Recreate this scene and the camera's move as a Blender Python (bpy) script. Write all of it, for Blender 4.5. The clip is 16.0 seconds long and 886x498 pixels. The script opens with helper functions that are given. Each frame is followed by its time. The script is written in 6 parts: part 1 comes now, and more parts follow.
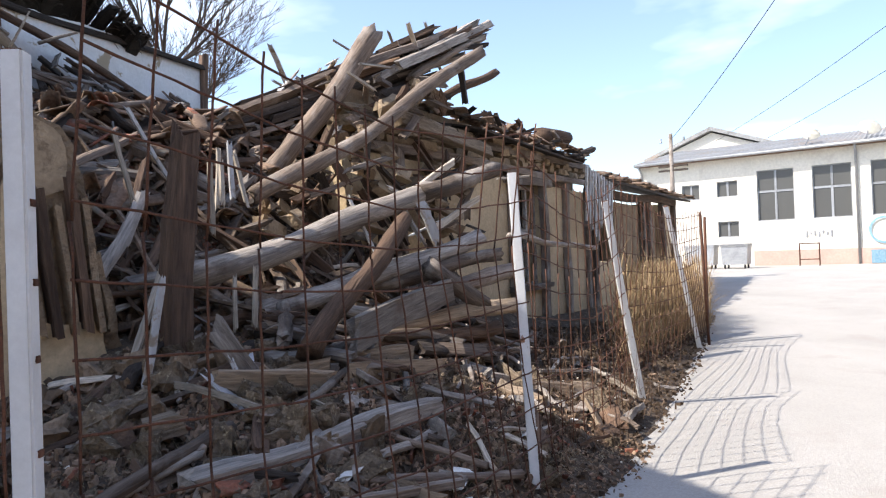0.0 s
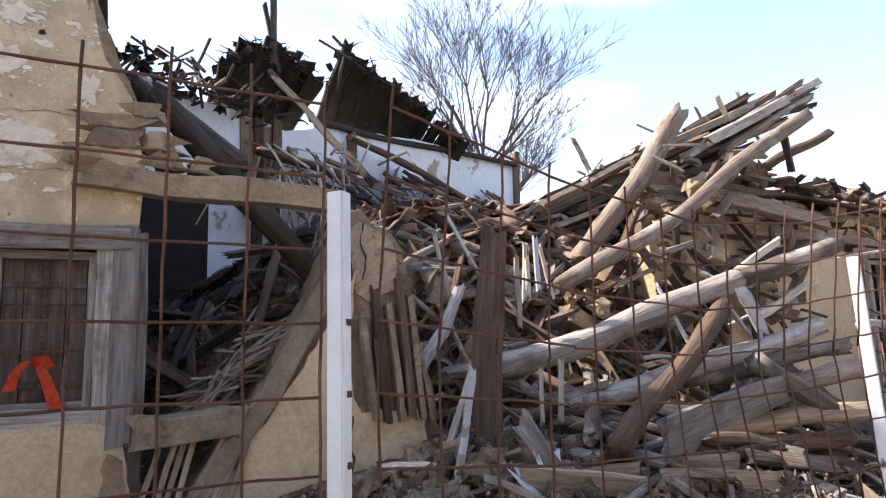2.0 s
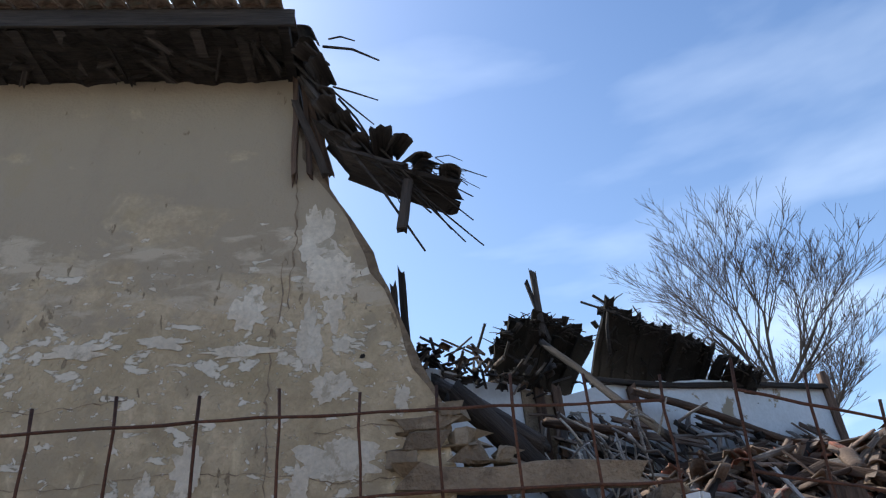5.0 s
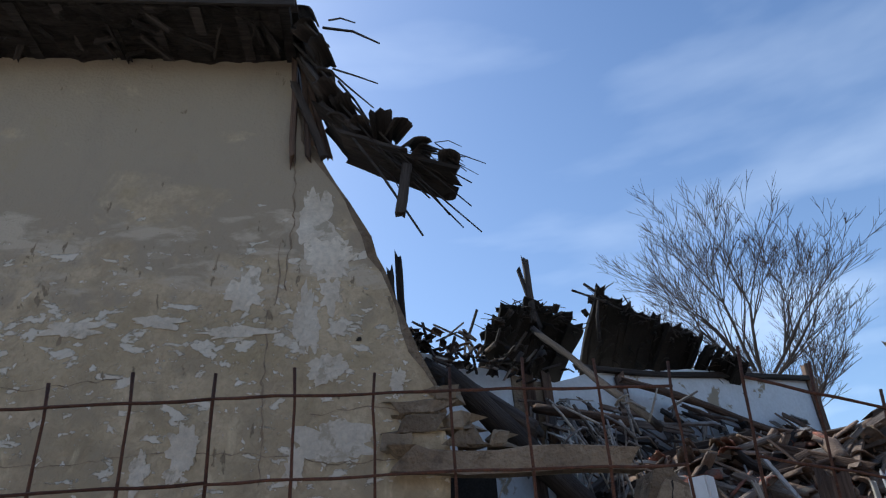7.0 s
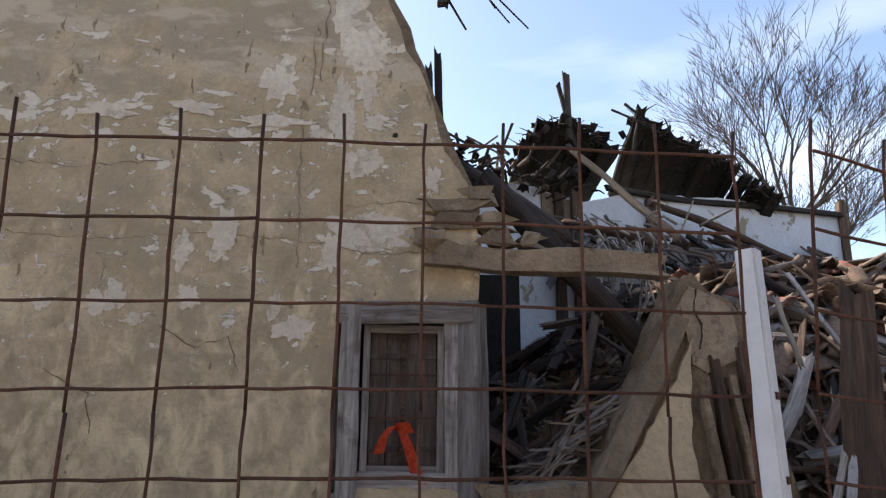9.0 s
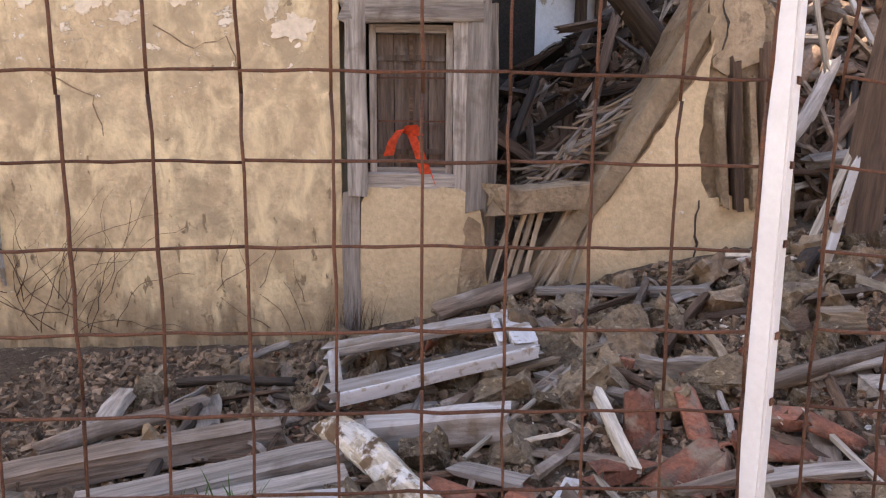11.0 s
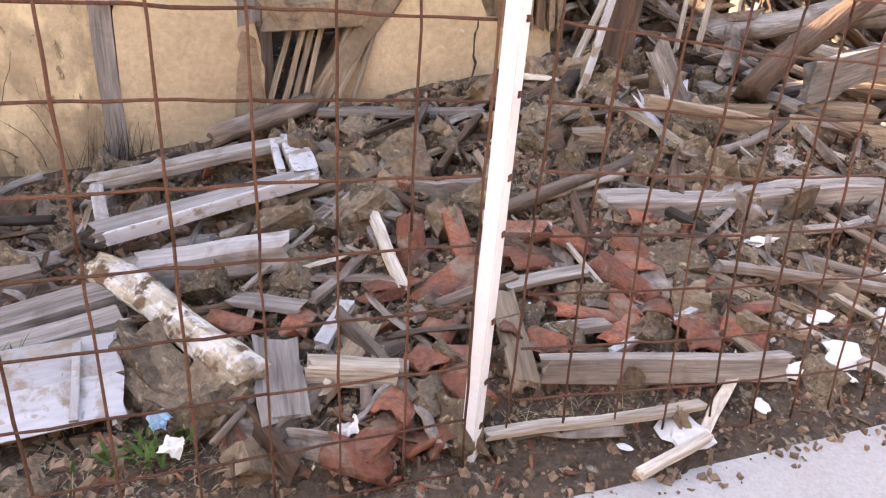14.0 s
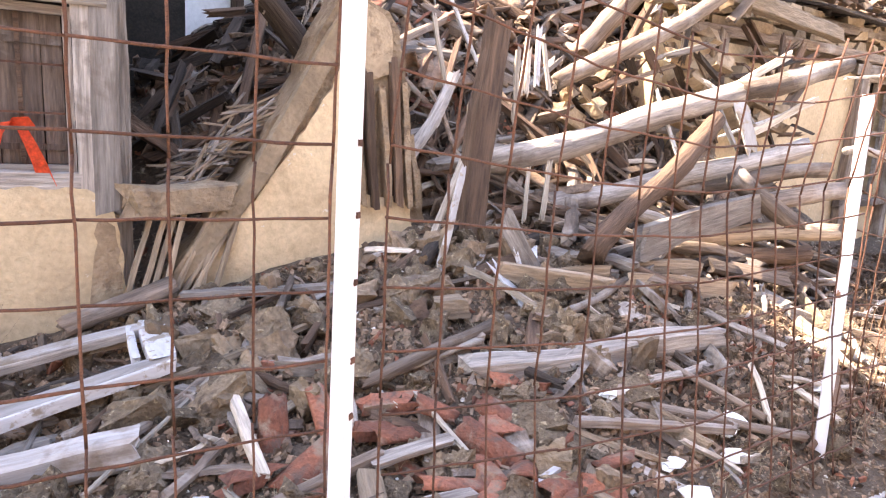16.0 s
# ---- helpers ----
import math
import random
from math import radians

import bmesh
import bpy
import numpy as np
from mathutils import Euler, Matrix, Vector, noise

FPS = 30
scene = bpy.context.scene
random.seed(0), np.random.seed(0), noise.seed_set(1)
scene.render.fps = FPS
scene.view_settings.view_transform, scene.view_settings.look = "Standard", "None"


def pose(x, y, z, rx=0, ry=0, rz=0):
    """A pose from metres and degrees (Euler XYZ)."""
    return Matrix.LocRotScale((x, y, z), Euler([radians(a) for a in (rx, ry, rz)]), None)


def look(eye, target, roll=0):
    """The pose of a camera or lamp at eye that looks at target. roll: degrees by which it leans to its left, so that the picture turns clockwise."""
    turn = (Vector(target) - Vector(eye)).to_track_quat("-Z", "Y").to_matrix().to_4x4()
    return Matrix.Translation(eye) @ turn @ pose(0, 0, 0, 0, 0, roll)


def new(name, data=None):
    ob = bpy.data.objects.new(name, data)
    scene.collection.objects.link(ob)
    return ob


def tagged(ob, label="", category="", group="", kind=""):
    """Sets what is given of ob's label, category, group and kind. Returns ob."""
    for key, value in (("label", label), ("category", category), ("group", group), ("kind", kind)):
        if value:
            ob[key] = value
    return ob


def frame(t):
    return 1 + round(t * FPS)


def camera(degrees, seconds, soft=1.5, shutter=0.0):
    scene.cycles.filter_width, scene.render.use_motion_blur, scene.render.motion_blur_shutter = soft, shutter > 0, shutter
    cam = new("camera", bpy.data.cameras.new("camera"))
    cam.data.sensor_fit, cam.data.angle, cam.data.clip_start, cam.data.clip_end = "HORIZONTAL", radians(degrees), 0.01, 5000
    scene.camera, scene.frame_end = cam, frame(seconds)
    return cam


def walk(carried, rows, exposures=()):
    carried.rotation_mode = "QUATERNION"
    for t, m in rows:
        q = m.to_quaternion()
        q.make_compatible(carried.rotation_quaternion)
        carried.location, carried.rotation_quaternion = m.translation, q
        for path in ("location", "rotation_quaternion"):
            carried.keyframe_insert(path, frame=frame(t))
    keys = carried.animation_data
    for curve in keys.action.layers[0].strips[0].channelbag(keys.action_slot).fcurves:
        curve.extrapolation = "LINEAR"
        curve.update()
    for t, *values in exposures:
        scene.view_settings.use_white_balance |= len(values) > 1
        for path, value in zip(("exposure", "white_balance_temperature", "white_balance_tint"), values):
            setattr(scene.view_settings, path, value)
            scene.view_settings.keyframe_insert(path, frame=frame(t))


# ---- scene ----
cam = camera(67.7, 16.0, soft=1.2)
PATH = [
    (0, (0.313, -0.088, 1.478), (1.934, 1.082, 1.499), -2.1),
    (0.5, (0.321, -0.076, 1.489), (1.87, 1.188, 1.521), -2.2),
    (1, (0.381, -0.046, 1.513), (1.773, 1.389, 1.575), -1.8),
    (1.5, (0.406, -0.045, 1.536), (1.581, 1.567, 1.68), -1.4),
    (2, (0.423, -0.087, 1.573), (1.341, 1.665, 1.865), -1.6),
    (2.5, (0.431, -0.098, 1.594), (1.158, 1.721, 1.996), -2.1),
    (3, (0.417, -0.081, 1.628), (1.013, 1.757, 2.146), -3.1),
    (3.5, (0.37, -0.071, 1.664), (0.838, 1.761, 2.314), -3.4),
    (4, (0.293, -0.072, 1.7), (0.586, 1.705, 2.57), -3.7),
    (4.5, (0.252, -0.071, 1.712), (0.432, 1.656, 2.703), -4.3),
    (4.7, (0.255, -0.043, 1.729), (0.417, 1.662, 2.762), -4.7),
    (6.8, (0.175, -0.071, 1.723), (0.38, 1.639, 2.739), -4.5),
    (7, (0.176, -0.052, 1.72), (0.374, 1.672, 2.714), -4.0),
    (7.5, (0.167, -0.037, 1.714), (0.359, 1.714, 2.662), -3.3),
    (8, (0.146, -0.011, 1.691), (0.325, 1.779, 2.567), -1.7),
    (8.5, (0.132, 0.03, 1.647), (0.287, 1.885, 2.378), -0.7),
    (9, (0.117, 0.077, 1.576), (0.234, 2.007, 2.087), 0.4),
    (9.5, (0.103, 0.106, 1.518), (0.167, 2.088, 1.781), 1.2),
    (10, (0.104, 0.125, 1.466), (0.134, 2.125, 1.462), 1.4),
    (10.2, (0.11, 0.128, 1.464), (0.15, 2.126, 1.394), 1.2),
    (12.3, (0.175, 0.152, 1.648), (0.425, 2.0, 0.926), 1.3),
    (12.5, (0.178, 0.152, 1.657), (0.472, 1.978, 0.896), 1.7),
    (13, (0.204, 0.141, 1.651), (0.618, 1.917, 0.83), 2.6),
    (13.5, (0.229, 0.134, 1.643), (0.768, 1.86, 0.787), 3.8),
    (14, (0.263, 0.113, 1.638), (0.906, 1.795, 0.767), 4.5),
    (14.5, (0.295, 0.093, 1.646), (1.035, 1.766, 0.836), 5.0),
    (15, (0.315, 0.085, 1.671), (1.17, 1.758, 0.985), 5.6),
    (15.5, (0.343, 0.042, 1.704), (1.274, 1.725, 1.155), 5.3),
    (16, (0.355, 0.002, 1.733), (1.333, 1.702, 1.341), 3.6),
]
walk(cam, [(t, look(eye, target, roll)) for t, eye, target, roll in PATH], [(0.0, 0.72, 6750, 12), (1.0, 0.88, 6800, 13), (1.5, 1.15, 6900, 14), (2.0, 1.32, 7000, 14), (2.5, 1.35, 7000, 14), (3.0, 1.2, 6700, 12), (4.0, 0.40, 6300, 9), (4.7, 0.20, 6050, 7), (7.0, -0.20, 5800, 6), (8.0, -0.12, 5950, 7), (8.6, 0.17, 6450, 10), (9.0, 0.60, 7000, 12), (9.5, 1.04, 7350, 16), (10.0, 1.62, 7800, 19), (12.5, 2.20, 9200, 22), (13.5, 2.46, 9200, 22), (15.0, 2.68, 8900, 22), (16.0, 2.86, 8200, 21)])

# exposure, world and sun
SUN_DIR = Vector((-0.77, 0.64, 1.12)).normalized()
world = bpy.data.worlds.new("sky")
scene.world = world
world.use_nodes = True
wn = world.node_tree
sky = wn.nodes.new("ShaderNodeTexSky")
sky.sky_type = "NISHITA"
sky.sun_disc = False
sky.sun_elevation = math.asin(SUN_DIR.z)
sky.sun_rotation = math.atan2(SUN_DIR.x, SUN_DIR.y)
sky.dust_density, sky.ozone_density = 1.4, 4.5
# thin streaky clouds over the sky
tc = wn.nodes.new("ShaderNodeTexCoord")
mp = wn.nodes.new("ShaderNodeMapping")
mp.inputs["Scale"].default_value = (1.0, 1.6, 4.5)
wn.links.new(tc.outputs["Generated"], mp.inputs["Vector"])
cl = wn.nodes.new("ShaderNodeTexNoise")
cl.inputs["Scale"].default_value, cl.inputs["Detail"].default_value, cl.inputs["Roughness"].default_value = 1.7, 5.0, 0.5
wn.links.new(mp.outputs[0], cl.inputs["Vector"])
cr = wn.nodes.new("ShaderNodeValToRGB")
cr.color_ramp.elements[0].position, cr.color_ramp.elements[1].position = 0.48, 1.0
wn.links.new(cl.outputs["Fac"], cr.inputs["Fac"])
mx = wn.nodes.new("ShaderNodeMix")
mx.data_type = "RGBA"
sz = wn.nodes.new("ShaderNodeSeparateXYZ")
wn.links.new(tc.outputs["Generated"], sz.inputs[0])
zf = wn.nodes.new("ShaderNodeMapRange")
for key, v in (("From Min", 0.05), ("From Max", 0.55), ("To Min", 1.3), ("To Max", 0.28)):
    zf.inputs[key].default_value = v
wn.links.new(sz.outputs["Z"], zf.inputs["Value"])
ml = wn.nodes.new("ShaderNodeMath")
ml.operation, ml.use_clamp = "MULTIPLY", True
wn.links.new(cr.outputs["Color"], ml.inputs[0])
wn.links.new(zf.outputs[0], ml.inputs[1])
wn.links.new(ml.outputs[0], mx.inputs["Factor"])
wn.links.new(sky.outputs["Color"], mx.inputs["A"])
mx.inputs["B"].default_value = (9.5, 9.8, 10.2, 1)
hz = wn.nodes.new("ShaderNodeMapRange")  # pale haze low over the roofs
for key, v in (("From Min", 0.05), ("From Max", 0.75), ("To Min", 0.10), ("To Max", 0.0)):
    hz.inputs[key].default_value = v
wn.links.new(sz.outputs["Z"], hz.inputs["Value"])
hx = wn.nodes.new("ShaderNodeMix")
hx.data_type = "RGBA"
wn.links.new(hz.outputs[0], hx.inputs["Factor"])
wn.links.new(mx.outputs["Result"], hx.inputs["A"])
hx.inputs["B"].default_value = (8.6, 10.0, 11.8, 1)
bg = wn.nodes["Background"]
bg.inputs["Strength"].default_value = 0.19
wn.links.new(hx.outputs["Result"], bg.inputs["Color"])
sun = new("sun", bpy.data.lights.new("sun", "SUN"))
sun.data.energy, sun.data.angle, sun.data.color = 5.0, radians(0.53), (1.0, 0.95, 0.87)
sun.matrix_world = look(SUN_DIR * 60, (0, 0, 0))

RND = random.Random(7)


# ---- materials ----
def mat(name, c1, c2, scale=6.0, stretch=(1, 1, 1), rough=0.85, bump=0.4, fine=40.0, vary=0.25, metal=0.0, spots=None, spots2=None, coords="Object", bdist=0.02, grain=0.34, checks=0.00):
    """Two-tone noise colour with fine grain, per-object variation, bump, and one or two layers of flakes or stains."""
    m = bpy.data.materials.new(name)
    m.use_nodes = True
    nt = m.node_tree
    N, L = nt.nodes, nt.links
    b = N["Principled BSDF"]
    tex = N.new("ShaderNodeTexCoord")
    info = N.new("ShaderNodeObjectInfo")
    off = N.new("ShaderNodeVectorMath")
    off.operation = "MULTIPLY_ADD"
    off.inputs[1].default_value = (1, 1, 1)
    cmb = N.new("ShaderNodeVectorMath")
    cmb.operation = "SCALE"
    cmb.inputs[0].default_value = (13.1, 7.7, 5.3)
    L.new(info.outputs["Random"], cmb.inputs["Scale"])
    L.new(tex.outputs[coords], off.inputs[0])
    L.new(cmb.outputs[0], off.inputs[2])
    mapn = N.new("ShaderNodeMapping")
    mapn.inputs["Scale"].default_value = stretch
    L.new(off.outputs[0], mapn.inputs["Vector"])

    def tex_noise(s, d=5.0, src=mapn, r=0.6, dist=0.0):
        n = N.new("ShaderNodeTexNoise")
        n.inputs["Scale"].default_value, n.inputs["Detail"].default_value = s, d
        n.inputs["Roughness"].default_value, n.inputs["Distortion"].default_value = r, dist
        L.new(src.outputs[0], n.inputs["Vector"])
        return n

    def mixed(fac, a, bb, mode="MIX"):
        x = N.new("ShaderNodeMix")
        x.data_type, x.blend_type = "RGBA", mode
        for sock, v in (("Factor", fac), ("A", a), ("B", bb)):
            if hasattr(v, "is_linked"):
                L.new(v, x.inputs[sock])
            else:
                x.inputs[sock].default_value = v if sock == "Factor" else (*v, 1)
        return x.outputs["Result"]

    big, small = tex_noise(scale, dist=0.4), tex_noise(fine, 4.0)
    rm = N.new("ShaderNodeMapRange")
    rm.inputs["From Min"].default_value, rm.inputs["From Max"].default_value = 0.32, 0.68
    L.new(big.outputs["Fac"], rm.inputs["Value"])
    col = mixed(rm.outputs[0], c1, c2)
    g = N.new("ShaderNodeMapRange")
    g.inputs["From Min"].default_value, g.inputs["From Max"].default_value = 0.3, 0.7
    g.inputs["To Min"].default_value, g.inputs["To Max"].default_value = 1 - grain, 1 + grain * 0.8
    L.new(small.outputs["Fac"], g.inputs["Value"])
    col = mixed(1.0, col, g.outputs[0], "MULTIPLY")
    v = N.new("ShaderNodeMapRange")
    v.inputs["To Min"].default_value, v.inputs["To Max"].default_value = 1 - vary, 1 + vary
    L.new(info.outputs["Random"], v.inputs["Value"])
    col = mixed(1.0, col, v.outputs[0], "MULTIPLY")
    height = small.outputs["Fac"]
    for sp in (spots, spots2):
        if sp:
            sc, ss, lo, hi = sp[:4]
            n = tex_noise(ss, 7.0, off if len(sp) < 5 else mapn, 0.62, 0.3)
            r = N.new("ShaderNodeMapRange")
            r.inputs["From Min"].default_value, r.inputs["From Max"].default_value = lo, hi
            L.new(n.outputs["Fac"], r.inputs["Value"])
            col = mixed(r.outputs[0], col, sc)
    if checks:  # drying cracks along the grain
        cm = N.new("ShaderNodeMapping")
        cm.inputs["Scale"].default_value = tuple(v * w_ for v, w_ in zip(stretch, (0.7, 1.0, 1.0)))
        L.new(off.outputs[0], cm.inputs["Vector"])
        cn = tex_noise(3.4, 7.0, cm, 0.75, 1.2)
        cd = N.new("ShaderNodeMapRange")
        cd.inputs["From Min"].default_value, cd.inputs["From Max"].default_value = 0.36, 0.50
        cd.inputs["To Min"].default_value = 1.0 - checks
        L.new(cn.outputs["Fac"], cd.inputs["Value"])
        col = mixed(1.0, col, cd.outputs[0], "MULTIPLY")
        hm = N.new("ShaderNodeMath")
        hm.operation = "MULTIPLY"
        L.new(height, hm.inputs[0])
        L.new(cd.outputs[0], hm.inputs[1])
        height = hm.outputs[0]
    L.new(col, b.inputs["Base Color"])
    b.inputs["Roughness"].default_value, b.inputs["Metallic"].default_value = rough, metal
    b.inputs["Specular IOR Level"].default_value = 0.3
    add = N.new("ShaderNodeMath")
    add.operation = "ADD"
    L.new(big.outputs["Fac"], add.inputs[0])
    L.new(height, add.inputs[1])
    bp = N.new("ShaderNodeBump")
    bp.inputs["Strength"].default_value, bp.inputs["Distance"].default_value = bump, bdist
    L.new(add.outputs[0], bp.inputs["Height"])
    L.new(bp.outputs[0], b.inputs["Normal"])
    return m


GR = (0.55, 7, 7)  # grain along local x
M_WOOD = mat("weathered_wood", (0.25, 0.193, 0.152), (0.11, 0.082, 0.064), 2.2, GR, bump=0.6, fine=9.0, vary=0.4, spots=((0.40, 0.36, 0.32), 1.8, 0.52, 0.72), checks=0.30)
M_GREY = mat("grey_wood", (0.385, 0.345, 0.305), (0.19, 0.16, 0.138), 2.0, GR, bump=0.6, fine=9.0, vary=0.35, spots=((0.13, 0.10, 0.08), 2.5, 0.56, 0.70), checks=0.30)
M_BROWN = mat("brown_wood", (0.185, 0.115, 0.075), (0.075, 0.047, 0.034), 2.0, GR, bump=0.9, fine=8.0, vary=0.35, checks=0.30)
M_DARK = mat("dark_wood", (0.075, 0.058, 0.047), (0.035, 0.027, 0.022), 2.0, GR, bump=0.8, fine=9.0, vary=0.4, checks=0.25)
M_LATH = mat("split_lath", (0.56, 0.50, 0.42), (0.32, 0.265, 0.205), 3.0, GR, bump=0.6, fine=12.0, vary=0.4, checks=0.20)
M_WHITEWOOD = mat("white_painted_wood", (0.52, 0.53, 0.55), (0.41, 0.40, 0.39), 3.0, (0.7, 3, 3), bump=0.2, fine=12.0, spots=((0.27, 0.22, 0.17), 7.0, 0.54, 0.62), spots2=((0.34, 0.29, 0.24), 16.0, 0.57, 0.63), grain=0.12, checks=0.1)
M_LIME = mat("limed_beam", (0.60, 0.54, 0.44), (0.33, 0.25, 0.165), 5.0, (0.8, 3, 3), bump=1.0, fine=16.0, spots=((0.76, 0.73, 0.68), 9.0, 0.48, 0.53), spots2=((0.17, 0.105, 0.06), 7.0, 0.55, 0.61), checks=0.35, bdist=0.03)
M_SHUTTER = mat("shutter_board", (0.17, 0.13, 0.105), (0.085, 0.062, 0.05), 2.0, (7, 7, 0.6), bump=0.6, fine=9.0, spots=((0.24, 0.215, 0.195), 3.0, 0.56, 0.7), checks=0.25)
M_UPRIGHT = mat("grey_upright_wood", (0.37, 0.325, 0.285), (0.20, 0.165, 0.14), 2.0, (7, 7, 0.6), bump=0.7, fine=9.0, spots=((0.15, 0.115, 0.09), 2.5, 0.56, 0.70), checks=0.28)
M_WORN = mat("worn_painted_wood", (0.41, 0.395, 0.385), (0.25, 0.22, 0.195), 3.0, (0.6, 4, 4), bump=0.3, grain=0.15, fine=11.0, spots=((0.22, 0.175, 0.135), 4.0, 0.50, 0.64), checks=0.25)
M_TAN = mat("tan_board", (0.38, 0.29, 0.205), (0.22, 0.165, 0.115), 2.0, GR, bump=0.7, fine=9.0, vary=0.3, checks=0.25)
M_PLASTER = mat("ochre_plaster", (0.62, 0.48, 0.305), (0.47, 0.355, 0.222), 1.6, bump=0.7, fine=26.0, vary=0.05, spots=((0.38, 0.285, 0.175), 3.0, 0.55, 0.72), spots2=((0.62, 0.58, 0.50), 10.0, 0.68, 0.70), grain=0.16)
M_MUD = mat("mud_infill", (0.31, 0.225, 0.145), (0.19, 0.135, 0.087), 4.0, bump=1.0, fine=30.0, spots=((0.38, 0.30, 0.205), 5.0, 0.56, 0.7), spots2=((0.15, 0.105, 0.07), 8.0, 0.58, 0.68), grain=0.16, bdist=0.03)
M_ADOBE = mat("adobe_brick", (0.36, 0.272, 0.18), (0.24, 0.178, 0.116), 5.0, bump=0.9, fine=28.0, vary=0.3, grain=0.16, spots=((0.20, 0.145, 0.095), 9.0, 0.55, 0.68))
M_WHITEWALL = mat("limewashed_wall", (0.72, 0.73, 0.74), (0.60, 0.60, 0.59), 1.3, bump=0.3, fine=20.0, spots=((0.34, 0.28, 0.20), 1.5, 0.60, 0.625), grain=0.08)
M_RUBBLE = mat("rubble_earth", (0.165, 0.117, 0.08), (0.095, 0.067, 0.047), 5.0, bump=1.0, fine=34.0, spots=((0.36, 0.30, 0.22), 14.0, 0.58, 0.66), spots2=((0.22, 0.10, 0.065), 9.0, 0.66, 0.70), bdist=0.05)
M_STRAW = mat("straw", (0.46, 0.38, 0.24), (0.30, 0.23, 0.14), 6.0, bump=0.2, vary=0.4)
M_BRUSH = mat("dry_brush", (0.50, 0.365, 0.20), (0.29, 0.195, 0.105), 6.0, bump=0.2, vary=0.3)
M_TILE = mat("clay_tile", (0.30, 0.108, 0.062), (0.165, 0.072, 0.05), 5.0, bump=0.7, fine=40.0, vary=0.45, spots=((0.23, 0.17, 0.125), 6.0, 0.52, 0.66), spots2=((0.12, 0.075, 0.058), 11.0, 0.54, 0.68))
M_OLDTILE = mat("old_roof_tile", (0.24, 0.16, 0.11), (0.15, 0.10, 0.07), 6.0, bump=0.6, fine=30.0, vary=0.35, spots=((0.20, 0.18, 0.14), 7.0, 0.55, 0.66))
M_STONE = mat("clod_stone", (0.27, 0.195, 0.13), (0.16, 0.112, 0.075), 8.0, bump=0.9, fine=30.0, vary=0.35)
M_PLASTERBIT = mat("white_plaster_bit", (0.78, 0.77, 0.74), (0.66, 0.64, 0.60), 8.0, bump=0.5, vary=0.12, grain=0.1)
M_RUST = mat("rusty_wire", (0.13, 0.055, 0.032), (0.075, 0.038, 0.026), 30.0, rough=0.8, bump=0.6, fine=120.0, vary=0.25, metal=0.1, bdist=0.003)
M_POST = mat("white_painted_steel", (0.68, 0.69, 0.70), (0.60, 0.605, 0.61), 4.0, rough=0.5, bump=0.04, fine=60.0, vary=0.05, spots=((0.24, 0.11, 0.055), 7.0, 0.66, 0.70), bdist=0.004, grain=0.05)
M_ROAD = mat("pale_road", (0.42, 0.40, 0.375), (0.35, 0.335, 0.31), 0.5, bump=0.35, fine=70.0, vary=0.0, spots=((0.33, 0.30, 0.27), 0.9, 0.58, 0.78), grain=0.14)
M_FAR = mat("cream_render", (0.74, 0.71, 0.62), (0.66, 0.63, 0.55), 0.4, bump=0.2, fine=9.0, vary=0.0, spots=((0.52, 0.48, 0.42), 0.8, 0.62, 0.76), grain=0.1)
M_PINK = mat("pink_plinth", (0.52, 0.37, 0.31), (0.45, 0.31, 0.26), 1.0, bump=0.2, fine=9.0, vary=0.0, grain=0.08)
M_SHEET = mat("corrugated_sheet", (0.33, 0.34, 0.34), (0.25, 0.25, 0.25), 0.7, rough=0.9, bump=0.2, vary=0.0, fine=9.0, spots=((0.30, 0.24, 0.20), 0.6, 0.52, 0.7))
M_BARK = mat("bare_bark", (0.075, 0.058, 0.048), (0.048, 0.038, 0.032), 6.0, (1, 1, 0.4), bump=0.5)
M_RIBBON = mat("orange_ribbon", (0.80, 0.10, 0.035), (0.68, 0.07, 0.025), 9.0, rough=0.5, bump=0.2, vary=0.0)
# near-black colour painted in for shade inside openings and under torn roofs
M_SHADE = mat("painted_shade", (0.03, 0.025, 0.02), (0.018, 0.015, 0.012), 3.0, rough=0.95, bump=0.3)
M_METAL = mat("grey_metal", (0.38, 0.39, 0.40), (0.30, 0.31, 0.32), 4.0, rough=0.5, metal=0.6, bump=0.2)
M_GRASS = mat("green_grass", (0.09, 0.17, 0.035), (0.06, 0.12, 0.025), 9.0, bump=0.1)
M_CABLE = mat("black_cable", (0.03, 0.03, 0.03), (0.02, 0.02, 0.02), 9.0, bump=0.1)
M_PLASTIC = mat("blue_plastic", (0.16, 0.36, 0.50), (0.35, 0.50, 0.60), 9.0, rough=0.4, bump=0.2)
M_GLASS = bpy.data.materials.new("dusty_glass")
M_GLASS.use_nodes = True
gb = M_GLASS.node_tree.nodes["Principled BSDF"]
gb.inputs["Base Color"].default_value, gb.inputs["Roughness"].default_value = (0.085, 0.085, 0.08, 1), 0.3


# ---- building helpers ----
def part(name, bm, material, parent=None, label="", smooth=False):
    me = bpy.data.meshes.new(name)
    bm.normal_update()
    bm.to_mesh(me)
    bm.free()
    if smooth:
        me.polygons.foreach_set("use_smooth", [True] * len(me.polygons))
    me.materials.append(material)
    ob = new(name, me)
    if parent:
        ob.parent = parent
    if label:
        tagged(ob, label)
    return ob


def empty(name, m, label, category, group="", kind=""):
    ob = new(name)
    ob.empty_display_size = 0.1
    ob.matrix_world = m
    return tagged(ob, label, category, group, kind)


def box(bm, lo, hi, m=None):
    vs = [bm.verts.new((x, y, z)) for x in (lo[0], hi[0]) for y in (lo[1], hi[1]) for z in (lo[2], hi[2])]
    if m:
        for v in vs:
            v.co = m @ v.co
